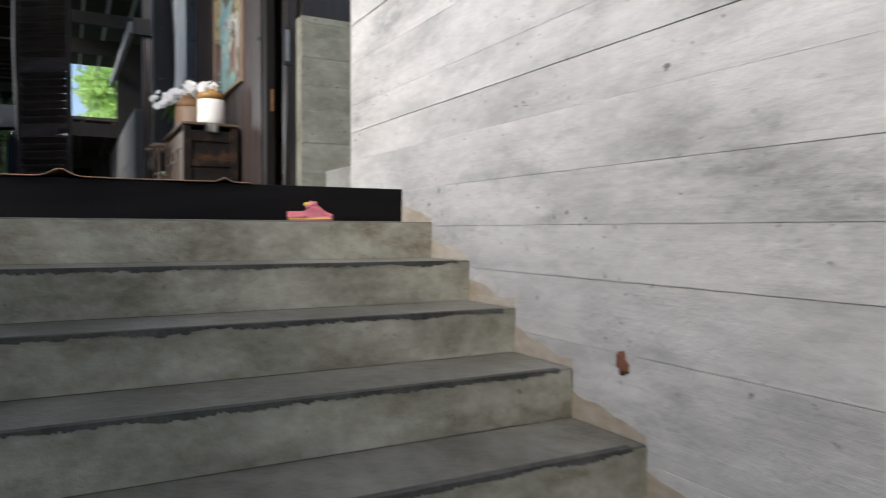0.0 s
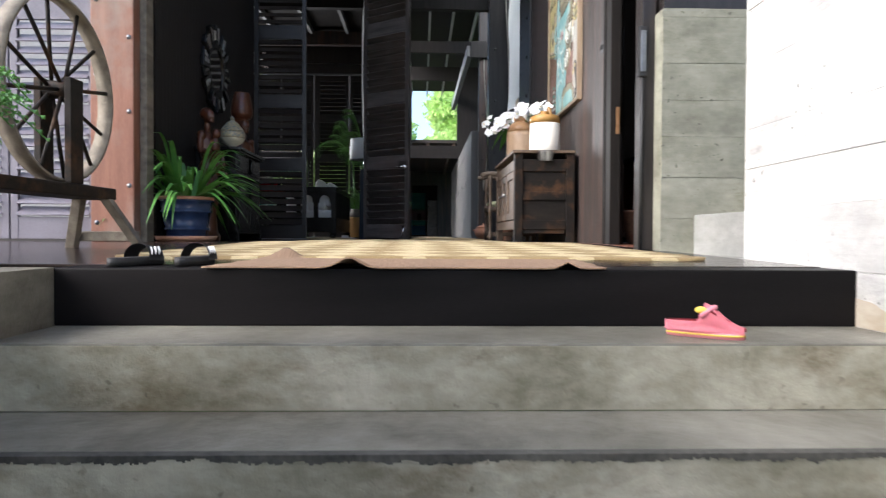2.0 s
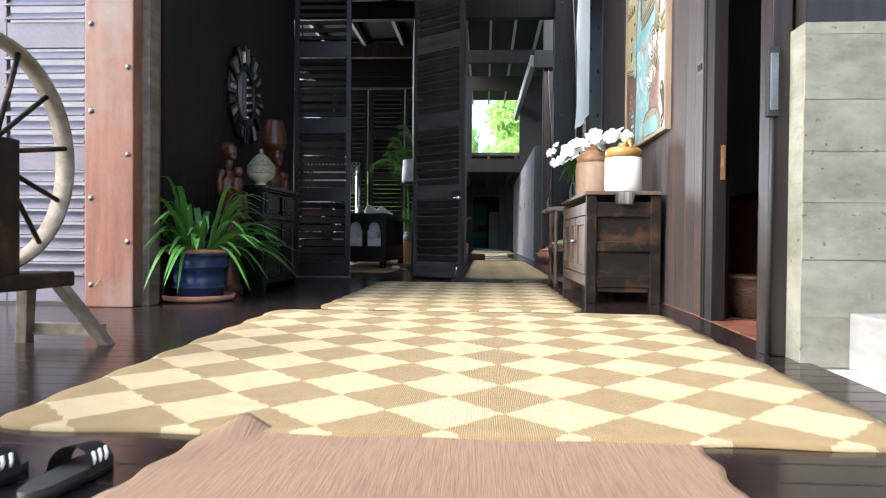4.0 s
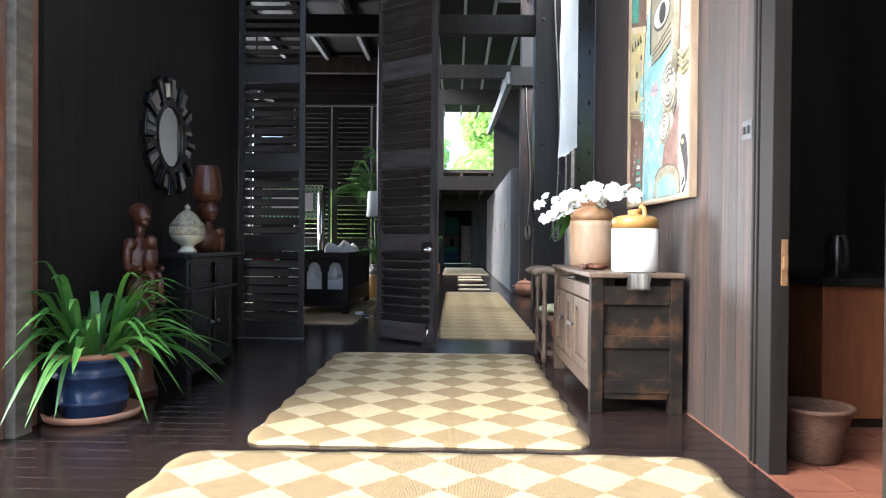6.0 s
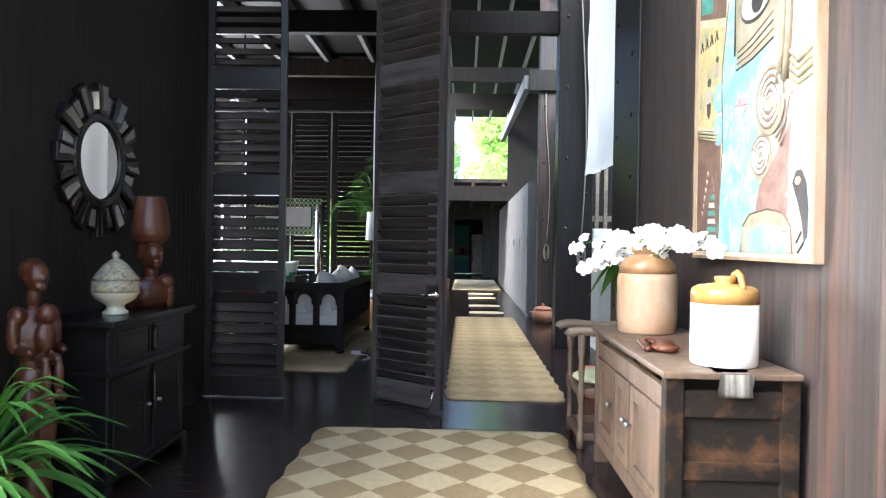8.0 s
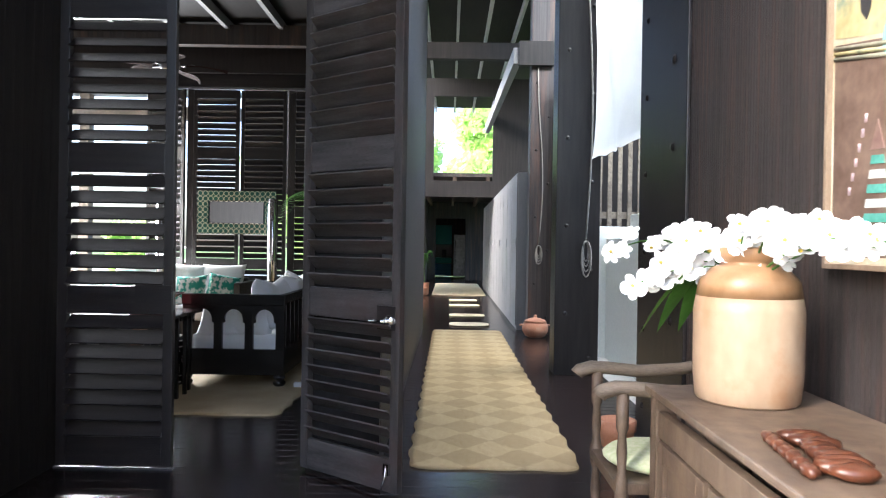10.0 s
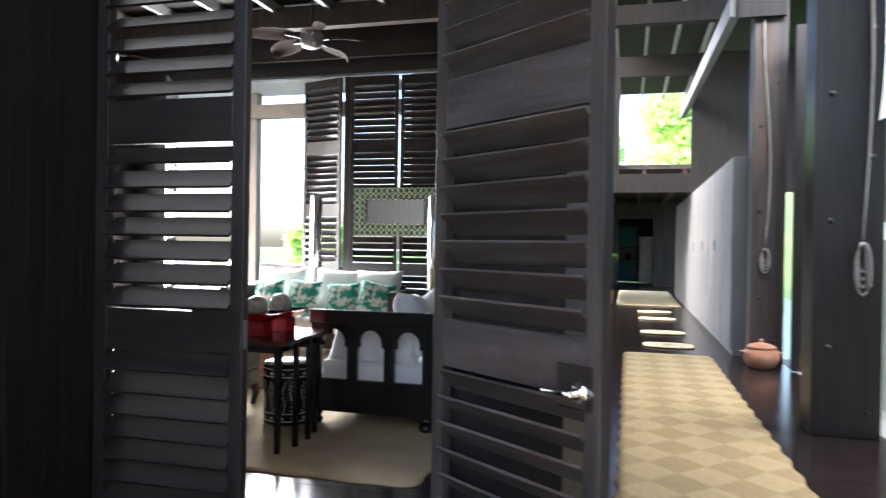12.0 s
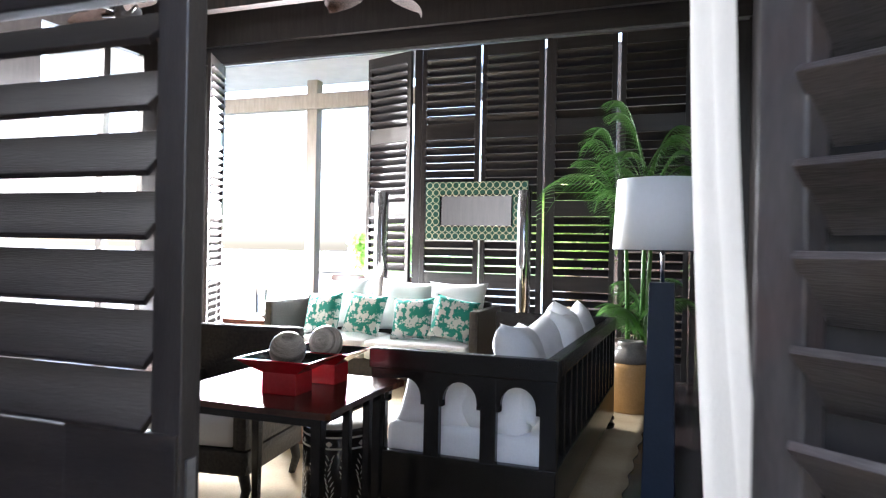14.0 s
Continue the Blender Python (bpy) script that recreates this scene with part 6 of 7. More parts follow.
STRIPE = mat("grey_striped_shell", (0.06, 0.055, 0.05), (0.7, 0.68, 0.63), 0.35, 2.4, (1, 1, 22), 0.1)
for k, (x, y, a) in enumerate(((-0.255, 12.47, 2), (-0.225, 12.77, 2))):
    tr = thing("pedestal_tray", "red lacquered square tray on a pedestal", "tray", pose(x, y, 0.793, 0, 0, a), "red trays")
    part("pedestal", boxes((-0.09, -0.075, 0, 0.09, 0.075, 0.1), bevel=0.004), RED, tr)
    bm = bmesh.new()
    lo, hi, inn = [], [], []
    for sx, sy in ((-1, -1), (1, -1), (1, 1), (-1, 1)):
        lo.append(bm.verts.new((sx * 0.095, sy * 0.08, 0.1)))
        hi.append(bm.verts.new((sx * 0.195, sy * 0.145, 0.165)))
        inn.append((bm.verts.new((sx * 0.185, sy * 0.136, 0.166)), bm.verts.new((sx * 0.09, sy * 0.075, 0.108))))
    for i in range(4):
        j = (i + 1) % 4
        bm.faces.new((lo[i], lo[j], hi[j], hi[i]))
        bm.faces.new((hi[i], hi[j], inn[j][0], inn[i][0]))
        bm.faces.new((inn[i][0], inn[j][0], inn[j][1], inn[i][1]))
    bm.faces.new([p[1] for p in inn])
    bm.faces.new(lo[::-1])
    part("dish", bm, RED, tr)
    bm = bmesh.new()
    floor_ring = [bm.verts.new((sx * 0.088, sy * 0.073, 0.112)) for sx, sy in ((-1, -1), (1, -1), (1, 1), (-1, 1))]
    rim_ring = [bm.verts.new((sx * 0.178, sy * 0.13, 0.166)) for sx, sy in ((-1, -1), (1, -1), (1, 1), (-1, 1))]
    bm.faces.new(floor_ring)
    for i in range(4):
        bm.faces.new((floor_ring[i], floor_ring[(i + 1) % 4], rim_ring[(i + 1) % 4], rim_ring[i]))
    bmesh.ops.solidify(bm, geom=bm.faces[:], thickness=0.002)
    part("dish_lining", bm, BLACKW, tr, "black dish lining")
    solid("striped_ball", blob(bmesh.new(), (0, 0, 0), (0.085, 0.085, 0.085), 4), STRIPE, "grey and white striped stone ball in the red tray", "ball", group="striped balls", at=pose(x, y, 0.793 + 0.112 + 0.085, 25 + 50 * k, 20, 0))
st = thing("drum_stool", "black drum stool inlaid with white leaf pattern", "stool", pose(-0.33, 13.12, 0.014))
part("drum", lathe([(0.19, 0), (0.2, 0.02), (0.2, 0.47), (0.19, 0.48), (0.01, 0.48)], 40), BLACKW, st)
IVORY = mat("bone_inlay", (0.6, 0.58, 0.52), (0.72, 0.7, 0.64), 0.4, 20)
part("top_disc", lathe([(0.175, 0.481), (0.175, 0.487), (0.01, 0.488)], 40), IVORY, st, "pale top")
for z in (0.03, 0.09, 0.38, 0.44):
    part("inlay_band", lathe([(0.2008, z), (0.2022, z + 0.001), (0.2022, z + 0.009), (0.2008, z + 0.01)], 40), IVORY, st)
bm = bmesh.new()
for c in range(14):
    a0 = 2 * math.pi * c / 14
    for k in range(9):
        for sgn in (-1, 1):
            z = 0.115 + 0.028 * k
            a1 = a0 + 0.05 * math.sin(k * 0.9)
            pts = []
            for i in range(7):
                t = 2 * math.pi * i / 7
                da, dz = sgn * 0.07 + 0.05 * math.cos(t) * sgn, 0.006 * math.sin(t) + 0.016 * math.cos(t)
                pts.append(bm.verts.new((0.2025 * math.cos(a1 + da), 0.2025 * math.sin(a1 + da), z + dz)))
            bm.faces.new(pts)
    for z in (0.06, 0.41):
        bm.faces.new([bm.verts.new((0.2025 * math.cos(a0 + da), 0.2025 * math.sin(a0 + da), z + dz)) for da, dz in ((-0.1, 0), (0, -0.016), (0.1, 0), (0, 0.016))])
tagged(part("leaf_inlay", bm, IVORY, st, "white leaf and diamond inlay"), kind="stuff")
bk = solid("rattan_basket", lathe([(0.2, 0), (0.22, 0.02), (0.235, 0.2), (0.22, 0.4), (0.21, 0.4), (0.22, 0.2), (0.2, 0.03)], 30), mat("rattan", (0.16, 0.08, 0.05), (0.33, 0.19, 0.13), 0.7, 16, (1, 1, 3), 0.9), "round reddish rattan basket on the rug", "basket", at=pose(-1.25, 14.3, 0.014))
wc = thing("wicker_armchair", "dark wicker armchair with a thick white cushion", "armchair", pose(-1.5, 12.75, 0, 0, 0, 8))
part("shell", boxes((0, 0, 0.2, 0.75, 0.75, 0.34), (0, 0, 0.34, 0.09, 0.75, 0.66), (0.66, 0, 0.34, 0.75, 0.75, 0.62), bevel=0.03), WICKER, wc)
for x, y in ((0.05, 0.05), (0.7, 0.05), (0.05, 0.7), (0.7, 0.7)):
    part("leg", tube([(x, y, 0.25), (x + (0.03 if x > 0.4 else -0.03), y, 0.12), (x + (0.0 if x > 0.4 else 0.0), y, 0.015)], 0.035, 8, None, 0.022), WICKER, wc)
part("cushion", slab(bmesh.new(), 0.1, 0.03, 0.34, 0.66, 0.72, 0.5), WHITE, wc, "white seat cushion")
part("backrest", boxes((0.0, 0.68, 0.34, 0.75, 0.76, 0.95), bevel=0.03), WICKER, wc)
et = thing("end_table", "carved brown end table with round arches", "table", pose(-3.95, 16.7, 0))
part("top", boxes((0, 0, 0.52, 0.75, 0.75, 0.57), bevel=0.006), MAHOG, et)
arched_panel(et, 0.02, 0.73, 0.014, 0.3, 0.52, 2, 0.06, 0.03, MAHOG)
for y in (0.7,):
    part("leg", boxes((0.02, y, 0.014, 0.08, y + 0.03, 0.52), (0.67, y, 0.014, 0.73, y + 0.03, 0.52)), MAHOG, et)
tlp = thing("table_lamp", "white table lamp with a drum shade", "lamp", pose(-3.6, 17.1, 0.57))
part("base", lathe([(0.08, 0), (0.08, 0.02), (0.02, 0.04), (0.02, 0.4)], 20), CHROME, tlp)
part("shade", lathe([(0.2, 0.36), (0.17, 0.72), (0.165, 0.72), (0.195, 0.36)], 30), SHADE, tlp, "white drum shade")
for k in range(2):
    lc = thing("rattan_lounger", "reddish timber slatted lounger outside the doors", "lounger", pose(-3.5 + 0.95 * k, 18.7, 0, 0, 0, 6), "loungers")
    part("seat", boxes((0, 0, 0.3, 0.75, 0.7, 0.38), bevel=0.02), MAHOG, lc)
    for i in range(7):
        bm = boxes((0.02, -0.02, 0.38 + 0.1 * i, 0.73, 0.02, 0.47 + 0.1 * i), bevel=0.008)
        bmesh.ops.translate(bm, verts=bm.verts, vec=(0, -0.03 * i, 0))
        part("slat", bm, MAHOG, lc)
    for x in (0.03, 0.68):
        part("leg", boxes((x, 0.02, 0, x + 0.05, 0.07, 0.3), (x, 0.63, 0, x + 0.05, 0.68, 0.3)), MAHOG, lc)
for x in (-2.25, -0.4):
    cl = thing("column_lamp", "tall polished steel column lamp beside the mirror", "lamp", pose(x, 17.62, 0), "column lamps")
    part("column", lathe([(0.085, 0.03), (0.085, 2.17), (0.08, 2.175), (0.01, 2.175)], 28), CHROME, cl)
    part("foot", lathe([(0.13, 0), (0.13, 0.03), (0.09, 0.031)], 28), CHROME, cl)
gm = thing("mirror", "wide mirror in a dark green frame of gold rings", "mirror", pose(-1.76, 17.9, 1.59))
GREENF = mat("dark_green_lacquer", (0.012, 0.07, 0.05), (0.02, 0.1, 0.075), 0.35, 5)
GOLD = mat("pale_gold", (0.5, 0.46, 0.32), (0.62, 0.58, 0.42), 0.45, 10)
MW, MH = 1.33, 0.73
part("frame", boxes((0, 0, 0, MW, 0.03, 0.17), (0, 0, MH - 0.17, MW, 0.03, MH), (0, 0, 0.17, 0.2, 0.03, MH - 0.17), (MW - 0.2, 0, 0.17, MW, 0.03, MH - 0.17), bevel=0.003), GREENF, gm)
part("glass", boxes((0.2, 0.008, 0.17, MW - 0.2, 0.02, MH - 0.17)), MIRROR, gm)
part("inner_edge", boxes((0.19, -0.004, 0.16, MW - 0.19, 0.0, 0.175), (0.19, -0.004, MH - 0.175, MW - 0.19, 0.0, MH - 0.16), (0.19, -0.004, 0.175, 0.205, 0.0, MH - 0.175), (MW - 0.205, -0.004, 0.175, MW - 0.19, 0.0, MH - 0.175)), BLACKW, gm)
bm = bmesh.new()
for i in range(15):
    for j in range(8):
        x, z = 0.047 + 0.0885 * i, 0.045 + 0.0915 * j
        if 0.2 < x < MW - 0.2 and 0.17 < z < MH - 0.17:
            continue
        ri = [[bm.verts.new((x + r * math.cos(2 * math.pi * k / 16), yy, z + r * math.sin(2 * math.pi * k / 16))) for r, yy in ((0.036, 0.0), (0.037, -0.005), (0.0445, -0.005), (0.0455, 0.0))] for k in range(16)]
        for k in range(16):
            for m in range(3):
                bm.faces.new((ri[k][m], ri[k][m + 1], ri[(k + 1) % 16][m + 1], ri[(k + 1) % 16][m]))
part("ring_trellis", bm, GOLD, gm, "trellis of pale gold rings")
fl = thing("floor_lamp", "floor lamp with a navy obelisk base and white drum shade", "lamp", pose(1.345, 13.75, 0))
bm = boxes((-0.09, -0.09, 0, 0.09, 0.09, 1.31), bevel=0.004)
for v in bm.verts:
    k = 1 - 0.27 * v.co.z / 1.31
    v.co.x *= k
    v.co.y *= k
part("base", bm, NAVY, fl)
part("stem", tube([(0, 0, 1.3), (0, 0, 1.6)], 0.012, 10), CHROME, fl)
part("shade", lathe([(0.275, 1.49), (0.255, 1.88), (0.25, 1.88), (0.27, 1.49)], 40), SHADE, fl, "white drum shade")
solid("palm_pot", lathe([(0.17, 0), (0.2, 0.02), (0.25, 0.3), (0.27, 0.56), (0.28, 0.6), (0.26, 0.6), (0.24, 0.5), (0.01, 0.48)], 32), mat("banded_pot", (0.12, 0.05, 0.035), (0.5, 0.46, 0.4), 0.6, 1.5, (0.3, 0.3, 14), 0.2), "tall banded brown and cream pot holding a palm", "pot", at=pose(0.98, 16.75, 0))


def cane_palm(at, label, seed):
    """A clump of slim green canes, each with a head of arching feathery fronds, and short fronds round the foot."""
    p = thing("palm", label, "palm", at)
    r = random.Random(seed)

    def frond(base, yaw, length, rise, droop, part_name="frond"):
        bm = bmesh.new()
        reach = 0.55 * length
        curve = lambda t: Vector((base[0] + math.cos(yaw) * reach * t ** 1.3, base[1] + math.sin(yaw) * reach * t ** 1.3, base[2] + rise * math.sin(t * 1.75) - droop * t ** 3))
        tube([curve(t / 8) for t in range(9)], 0.007, 6, bm, 0.002)
        for j in range(5, 34):
            t = j / 33
            for sgn in (-1, 1):
                ln = 0.3 * length * math.sin(math.pi * (0.18 + 0.78 * t)) + 0.04
                blade(bm, curve(t), yaw + sgn * (1.15 - 0.7 * t), ln, 0.3 * ln * (1.2 - t), 0.38 * ln, 0.0095, 5, 0.15)
        part(part_name, bm, LEAFD, p)

    for x, y, h in ((-0.09, -0.03, 1.25), (0.03, 0.05, 1.55), (0.08, -0.06, 1.3)):
        part("cane", tube([(x, y, -0.05), (x * 1.2, y * 1.2, 0.5 * h), (x * 1.5, y * 1.5, h)], 0.026, 10, None, 0.018), LEAFD, p, "ringed yellow-green cane")
        for k in range(6):
            frond((x * 1.5, y * 1.5, h - 0.05 * k), r.uniform(0, 6.28) if k else 2.6, r.uniform(0.75, 1.05), r.uniform(0.8, 1.15) * (1.1 - 0.1 * k), r.uniform(0.1, 0.4))
    frond((-0.15, -0.05, 1.3), 3.5, 1.45, 0.6, 0.6)
    for k in range(12):
        frond((r.uniform(-0.1, 0.1), r.uniform(-0.1, 0.1), 0.05), r.uniform(0, 6.28), r.uniform(0.55, 0.8), r.uniform(0.4, 0.75), r.uniform(0.1, 0.3), "low_frond")


cane_palm(pose(0.98, 16.75, 0.5), "tall green palm with feathery fronds in a banded pot", 21)
pj = thing("stoneware_jar", "honey-coloured stoneware jar with a grey shoulder", "jar", pose(0.955, 16.3, 0.014))
part("body", lathe([(0.19, 0), (0.2, 0.02), (0.205, 0.4), (0.19, 0.46)], 32), mat("honey_glaze", (0.4, 0.22, 0.07), (0.55, 0.33, 0.13), 0.35, 3), pj)
part("shoulder", lathe([(0.195, 0.45), (0.18, 0.53), (0.13, 0.57), (0.11, 0.6), (0.12, 0.61), (0.12, 0.64), (0.1, 0.64), (0.09, 0.56), (0.01, 0.55)], 32), mat("grey_glaze", (0.13, 0.12, 0.11), (0.25, 0.23, 0.2), 0.3, 4), pj)
lb = thing("low_bench", "low black lacquered bench along the corridor wall", "bench", pose(1.62, 14.2, 0))
part("top", boxes((0, 0, 0.36, 0.38, 3.3, 0.41), bevel=0.006), BLACKW, lb)
for y in (0.05, 3.15):
    part("leg", boxes((0.02, y, 0, 0.36, y + 0.1, 0.36)), BLACKW, lb)
solid("shell", blob(bmesh.new(), (0, 0, 0.05), (0.09, 0.07, 0.055), 2, 0.6, 3), WHITE, "rough white shell on the black bench", "shell", at=pose(1.75, 16.4, 0.41))
cb2 = thing("power_cable", "white plug and black cables on the floor by the sofa", "cable", pose(1.0, 13.1, 0))
part("lead", tube([(0.0, 0.3, 0.02), (0.1, 0.12, 0.018), (0.25, 0.0, 0.018), (0.3, 0.15, 0.018), (0.2, 0.4, 0.018), (0.3, 0.6, 0.018)], 0.006, 6), BLACKR, cb2)
part("white_lead", tube([(0.05, 0.0, 0.02), (0.2, -0.06, 0.018), (0.28, -0.25, 0.01), (0.2, -0.4, 0.01)], 0.005, 6), WHITE, cb2)
part("plug_block", boxes((0.0, -0.03, 0.014, 0.12, 0.03, 0.06), bevel=0.008), WHITE, cb2)


def fan(at, turn, label):
    f = thing("ceiling_fan", label, "fan", at, "ceiling fans")
    part("rod", tube([(0, 0, 0.1), (0, 0, 1.362)], 0.014, 8), BLACKR, f)
    part("motor", lathe([(0.03, -0.1), (0.09, -0.08), (0.12, -0.02), (0.12, 0.05), (0.08, 0.1), (0.03, 0.14)], 24), STEEL, f)
    for k in range(5):
        a = radians(turn + 72 * k)
        bm = bmesh.new()
        g = []
        for i in range(13):
            t = i / 12
            w = 0.13 * math.sin(math.pi * min(0.97, 0.1 + 0.87 * t)) ** 0.7
            g.append([bm.verts.new((0.2 + 0.5 * t, s * w, 0.02 * math.cos(s * 1.5) + 0.05 * s * 0.6 - 0.05 * t * t)) for s in (-1, -0.5, 0, 0.5, 1)])
        for p0, p1 in zip(g, g[1:]):
            for i in range(4):
                bm.faces.new((p0[i], p0[i + 1], p1[i + 1], p1[i])).smooth = True
        bmesh.ops.solidify(bm, geom=bm.faces[:], thickness=0.008)
        bmesh.ops.transform(bm, matrix=Matrix.Rotation(a, 4, "Z"), verts=bm.verts)
        b = part("blade", bm, mat_fan, f)
        part("arm", tube([(0.1 * math.cos(a), 0.1 * math.sin(a), 0), (0.3 * math.cos(a), 0.3 * math.sin(a), 0.01)], 0.012, 6), STEEL, b)


mat_fan = mat("woven_fan_leaf", (0.022, 0.013, 0.01), (0.06, 0.037, 0.03), 0.9, 60, bump=0.8, spec=0.08)
fan(pose(-0.99, 14.79, 3.64), 10, "dark ceiling fan with woven leaf-shaped blades")
fan(pose(-3.6, 14.79, 3.64), 40, "dark ceiling fan with woven leaf-shaped blades")

# ---- veranda and outdoors ----
PALEW = mat("pale_veranda_timber", (0.22, 0.18, 0.145), (0.32, 0.27, 0.225), 0.6, 3, (5, 5, 1), 0.2)
for x in (-5.45, -8.2):
    structure("veranda_post", "pale brown veranda post", (x, 20.95, 0, x + 0.22, 21.15, 4.6), material=PALEW, bevel=0.01)
structure("veranda_beam", "pale brown veranda cross beam", (-9, 20.9, 4.05, -2.0, 21.1, 4.33), material=PALEW, bevel=0.008)
structure("veranda_roof", "boarded veranda roof", (-9, 18.15, 4.66, -2.1, 21.6, 4.74), material=RAFT)
# added sea; bright haze below the horizon is put into its base colour
SEA = mat("sea_haze_glare", (0.5, 0.53, 0.55), (0.58, 0.61, 0.63), 0.5, 0.05, fine=0.6, bump=0.15)
structure("water", "sea sheet added below the veranda, coloured pale for haze and glare", (-398, 34, -1.609, -9, 398, -1.55), (-398, -100, -1.609, -14, 34, -1.55), material=SEA)
rl = thing("railing", "white painted timber veranda railing", "railing", pose(-9, 21.3, 0))
part("handrail", boxes((0, 0, 0.95, 6.6, 0.08, 1.0), bevel=0.006), PWHITE, rl)
part("low_rail", boxes((0, 0.02, 0.5, 6.6, 0.06, 0.54), bevel=0.006), PWHITE, rl)
for k in range(7):
    part("post", boxes((1.08 * k, 0, 0, 1.08 * k + 0.08, 0.08, 0.95), bevel=0.006), PWHITE, rl)


def leaf_cloud(lumps, n, size, seed):
    """Thousands of small leaves scattered through lumps (centre, radii)."""
    r = np.random.RandomState(seed)
    verts, faces = [], []
    for c, s in lumps:
        for k in range(n):
            d = r.normal(size=3)
            d /= np.linalg.norm(d)
            p = np.array(c) + d * np.array(s) * (0.55 + 0.5 * r.rand())
            a, b = r.normal(size=3), r.normal(size=3)
            a /= np.linalg.norm(a)
            b -= a * a.dot(b)
            b /= np.linalg.norm(b)
            z = size * (0.6 + 0.8 * r.rand())
            i = len(verts)
            verts += [tuple(p - a * z), tuple(p + b * z * 0.4), tuple(p + a * z), tuple(p - b * z * 0.4)]
            faces.append((i, i + 1, i + 2, i + 3))
    me = bpy.data.meshes.new("crown")
    me.from_pydata(verts, [], faces)
    return me


def tree(x, y, z, h, crown, seed, label, n=260, size=0.22):
    t = thing("tree", label, "tree", pose(x, y, z))
    r = random.Random(seed)
    part("trunk", tube([(0, 0, 0), (0.1, 0.05, h * 0.3), (-0.05, 0.1, h * 0.6)], 0.28, 10, None, 0.14), BARK, t)
    lumps = []
    for k in range(16):
        a, u = r.uniform(0, 6.28), r.uniform(-0.6, 1)
        q = math.sqrt(max(0.1, 1 - u * u)) * crown * r.uniform(0.3, 0.85)
        c = (q * math.cos(a), q * math.sin(a), h * 0.72 + u * crown * 0.8)
        lumps.append((c, (crown * 0.42,) * 3))
        part("limb", tube([(-0.05, 0.1, h * 0.55), (c[0] * 0.5, c[1] * 0.5, h * 0.6 + (c[2] - h * 0.6) * 0.6), c], 0.1, 6, None, 0.02), BARK, t)
    me = leaf_cloud(lumps, n, size, seed)
    me.materials.append(TREEG)
    ob = new("crown", me)
    ob.parent = t
    tagged(ob, "dense bright green leaves", kind="stuff")


tree(4.6, 44, -1.6, 10.0, 3.3, 1, "broad bright green tree behind the house", 420, 0.26)
tree(-0.5, 52, -1.6, 10.5, 3.0, 2, "green tree on the slope behind the house")
tree(-1.5, 27, -1.6, 6, 2.2, 3, "green garden tree beyond the louvred doors")
tree(-9.5, 33, -1.6, 3.6, 1.3, 4, "green garden tree beyond the veranda")
tree(8.6, 19.5, -1.6, 5.4, 1.5, 6, "green shrub tree beside the court")
bm = bmesh.new()
g = []
for j in range(24):
    g.append([bm.verts.new((-140 + 10 * i, 70 + 6 * j, -1.7 + (24 * (j / 23) ** 0.7 * min(1, max(0.02, (i - 11.5) / 3)) + 3.5 * noise.noise(Vector((i * 0.6, j * 0.6, 2))) * (j / 23)))) for i in range(28)])
for p0, p1 in zip(g, g[1:]):
    for i in range(27):
        bm.faces.new((p0[i], p0[i + 1], p1[i + 1], p1[i])).smooth = True
solid("hillside", bm, HILLG, "wooded green hillside behind the house", "backdrop", "structure")

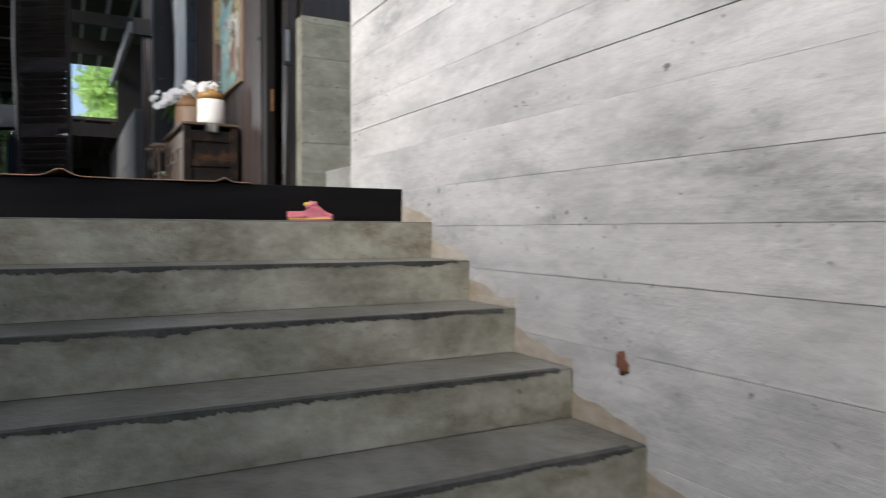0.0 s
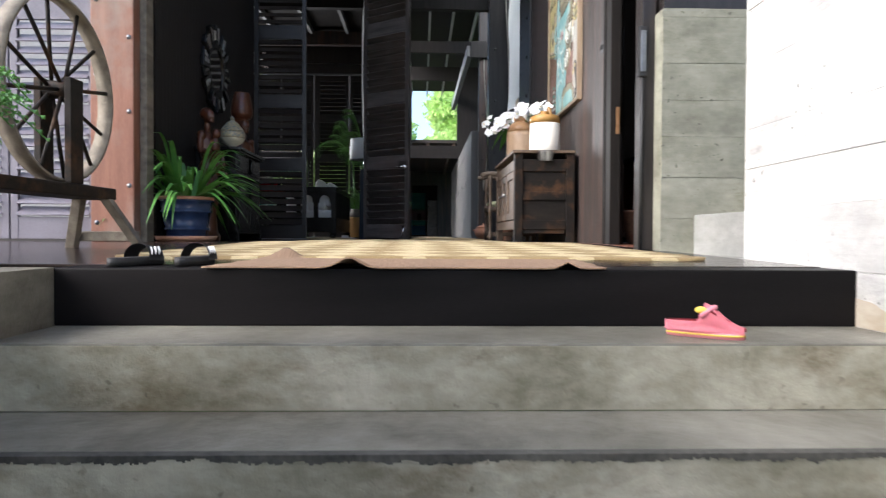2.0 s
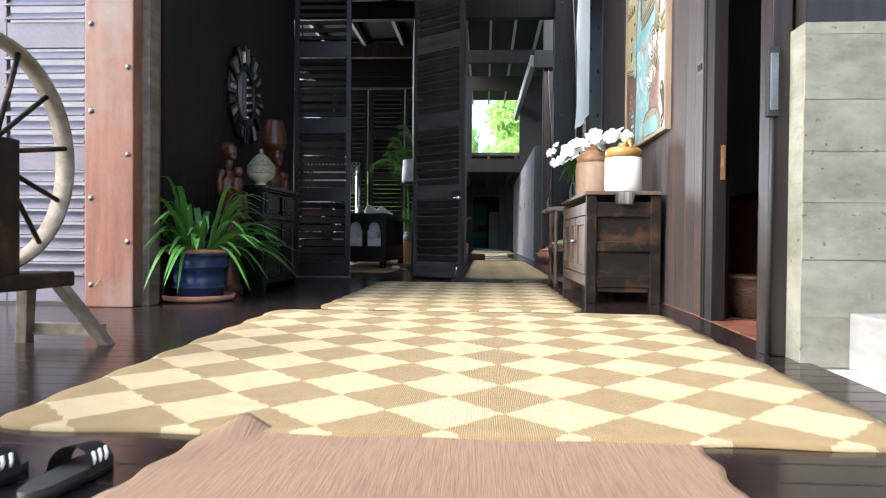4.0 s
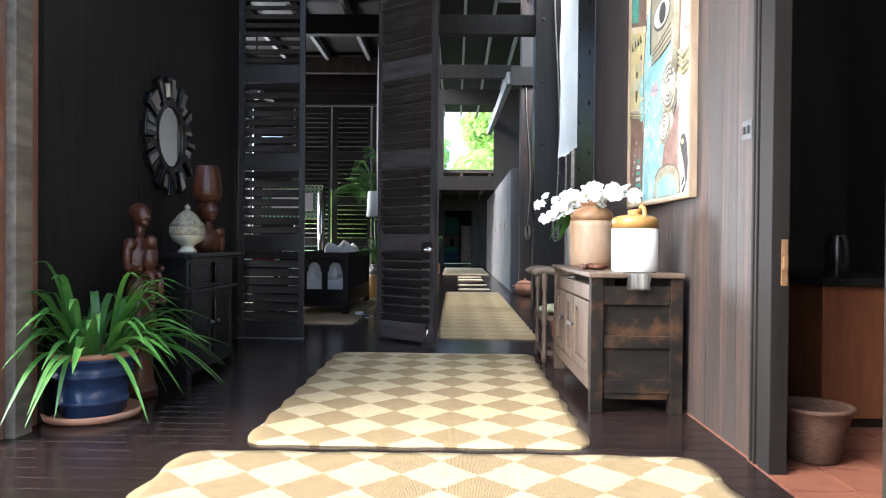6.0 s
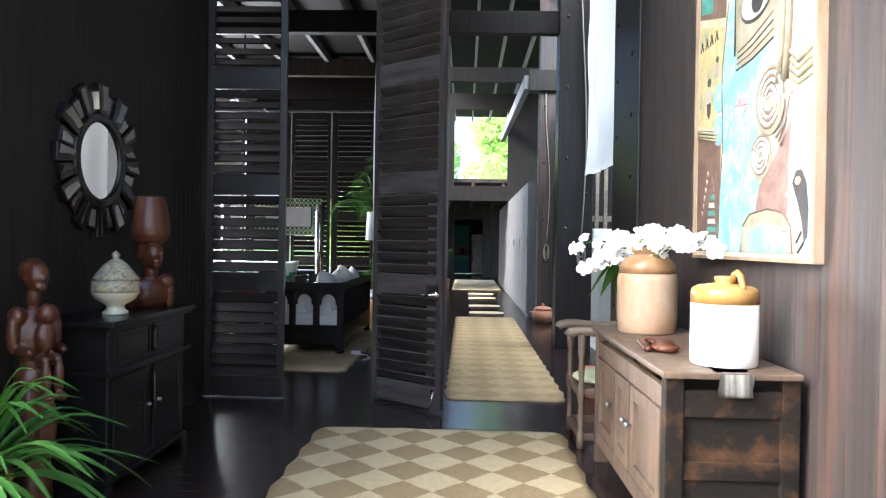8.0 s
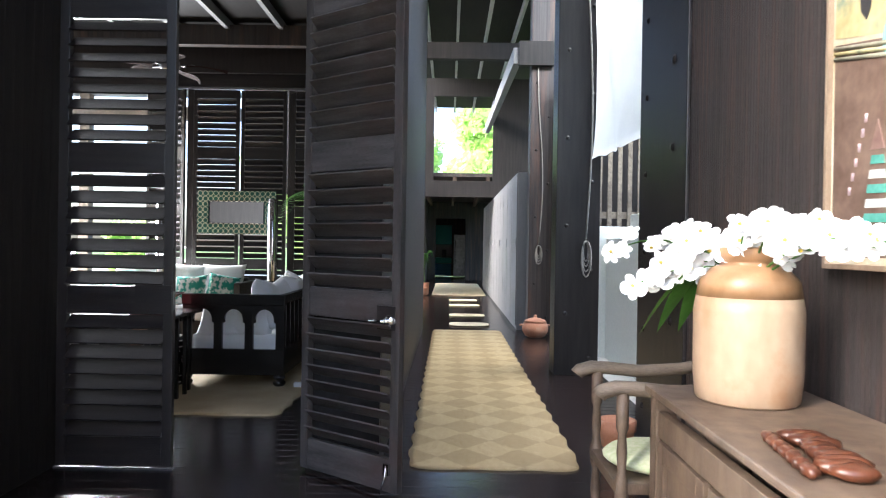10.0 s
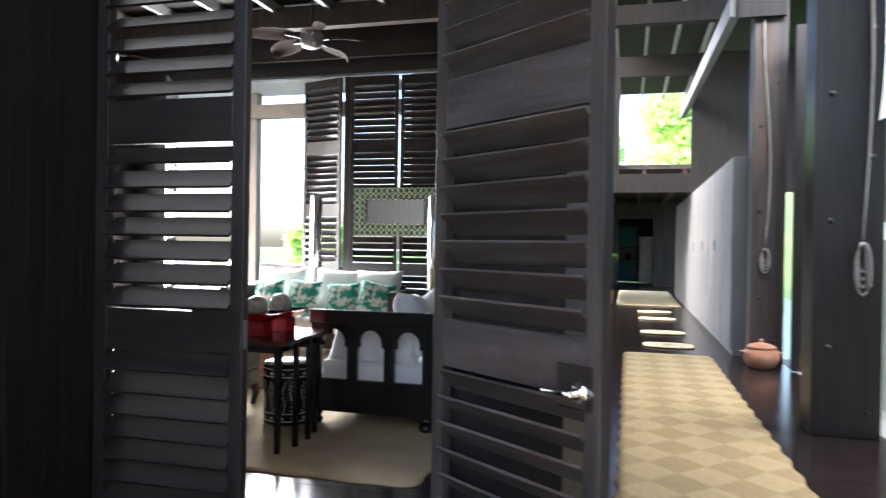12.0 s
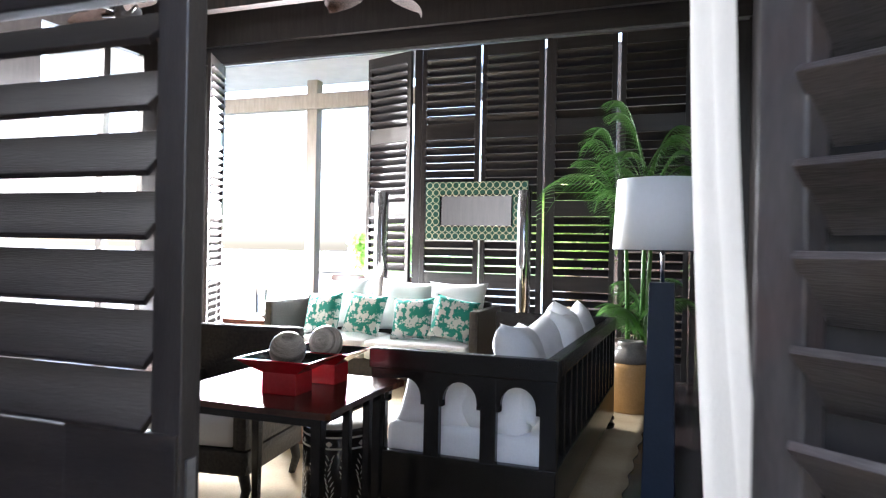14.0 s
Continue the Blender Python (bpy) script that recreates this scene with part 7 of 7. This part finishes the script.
# ---- terracotta tiles of the side room ----
side_floor = [o for o in bpy.data.objects if o.name == "floor_side"][0]
TILE = mat("dark_terracotta_tile", (0.12, 0.045, 0.028), (0.22, 0.09, 0.055), 0.35, 4, bump=0.1)
tile_mesh = mesh_of(boxes((0.004, 0.004, -0.011, 0.296, 0.296, 0.002), bevel=0.002), TILE, "tile")
for i in range(6):
    for j in range(8):
        ob = new("tile", tile_mesh)
        ob.parent = side_floor
        ob.matrix_world = pose(3.97 + 0.3 * i, 5.1 + 0.3 * j, ground_z(5.25 + 0.3 * j) + 0.001)

# ---- board-formed concrete, in courses ----
wall = structure("stair_wall", "tall bright board-formed concrete wall beside the stair", (3.975, -3.0, -1.61, 4.27, 3.83, 5.2), material=CONC)
r = random.Random(8)
z = -1.61
course = 0
while z < 3.2:
    h = r.uniform(0.17, 0.36)
    y = -3.0 + r.uniform(0, 0.01)
    while y < 3.8:
        w = 3.83 - y
        if 3.83 - (y + w) < 0.4:
            w = 3.83 - y
        d = r.uniform(0.0, 0.006)
        part("board_panel", boxes((3.966 + d, y, z, 3.976, y + w - 0.001, z + h - 0.002), bevel=0.0012), CONC, wall)
        y += w
    z += h
structure("stair_wall_end", "concrete end of the stair wall", (3.97, 3.83, -0.05, 4.27, 3.836, 5.2), material=CONC)
TAN = mat("tan_stained_concrete", (0.3, 0.25, 0.18), (0.48, 0.44, 0.37), 0.85, 4, (1, 0.6, 1.5), 0.5, 20)
bm = bmesh.new()
for k in range(8):
    y0, z0 = NOSE - TREAD * k, TOP - RISE * k
    prev = None
    for i in range(25):
        y = y0 + TREAD * i / 24
        up = 0.03 + RISE * (i / 24) * 0.4 + 0.03 * noise.noise(Vector((y * 7, k, 0)))
        col = (bm.verts.new((3.9652, y, z0 + 0.001)), bm.verts.new((3.9652, y, z0 + max(0.012, up))))
        if prev:
            bm.faces.new((prev[0], col[0], col[1], prev[1]))
        prev = col
tagged(part("tan_stain", bm, TAN, wall, "tan water stain above the stair"), kind="stuff")
bm = blob(bmesh.new(), (0, 0, 0), (0.0025, 0.028, 0.036), 3, 0.9, 2)
solid("rust_stain", bm, RUST, "rust-brown patch on the concrete wall", "stain", at=pose(3.966, 1.12, -0.77))
stub = [o for o in bpy.data.objects if o.name == "wall_pillar"][0]
z = -0.04
while z < 1.44:
    h = min(r.uniform(0.2, 0.3), 1.465 - z)
    part("board_panel", boxes((3.915 + r.uniform(0, 0.003), 4.822 + r.uniform(0, 0.004), z, 6.4, 4.832, z + h - 0.002), bevel=0.0015), PILC, stub)
    z += h
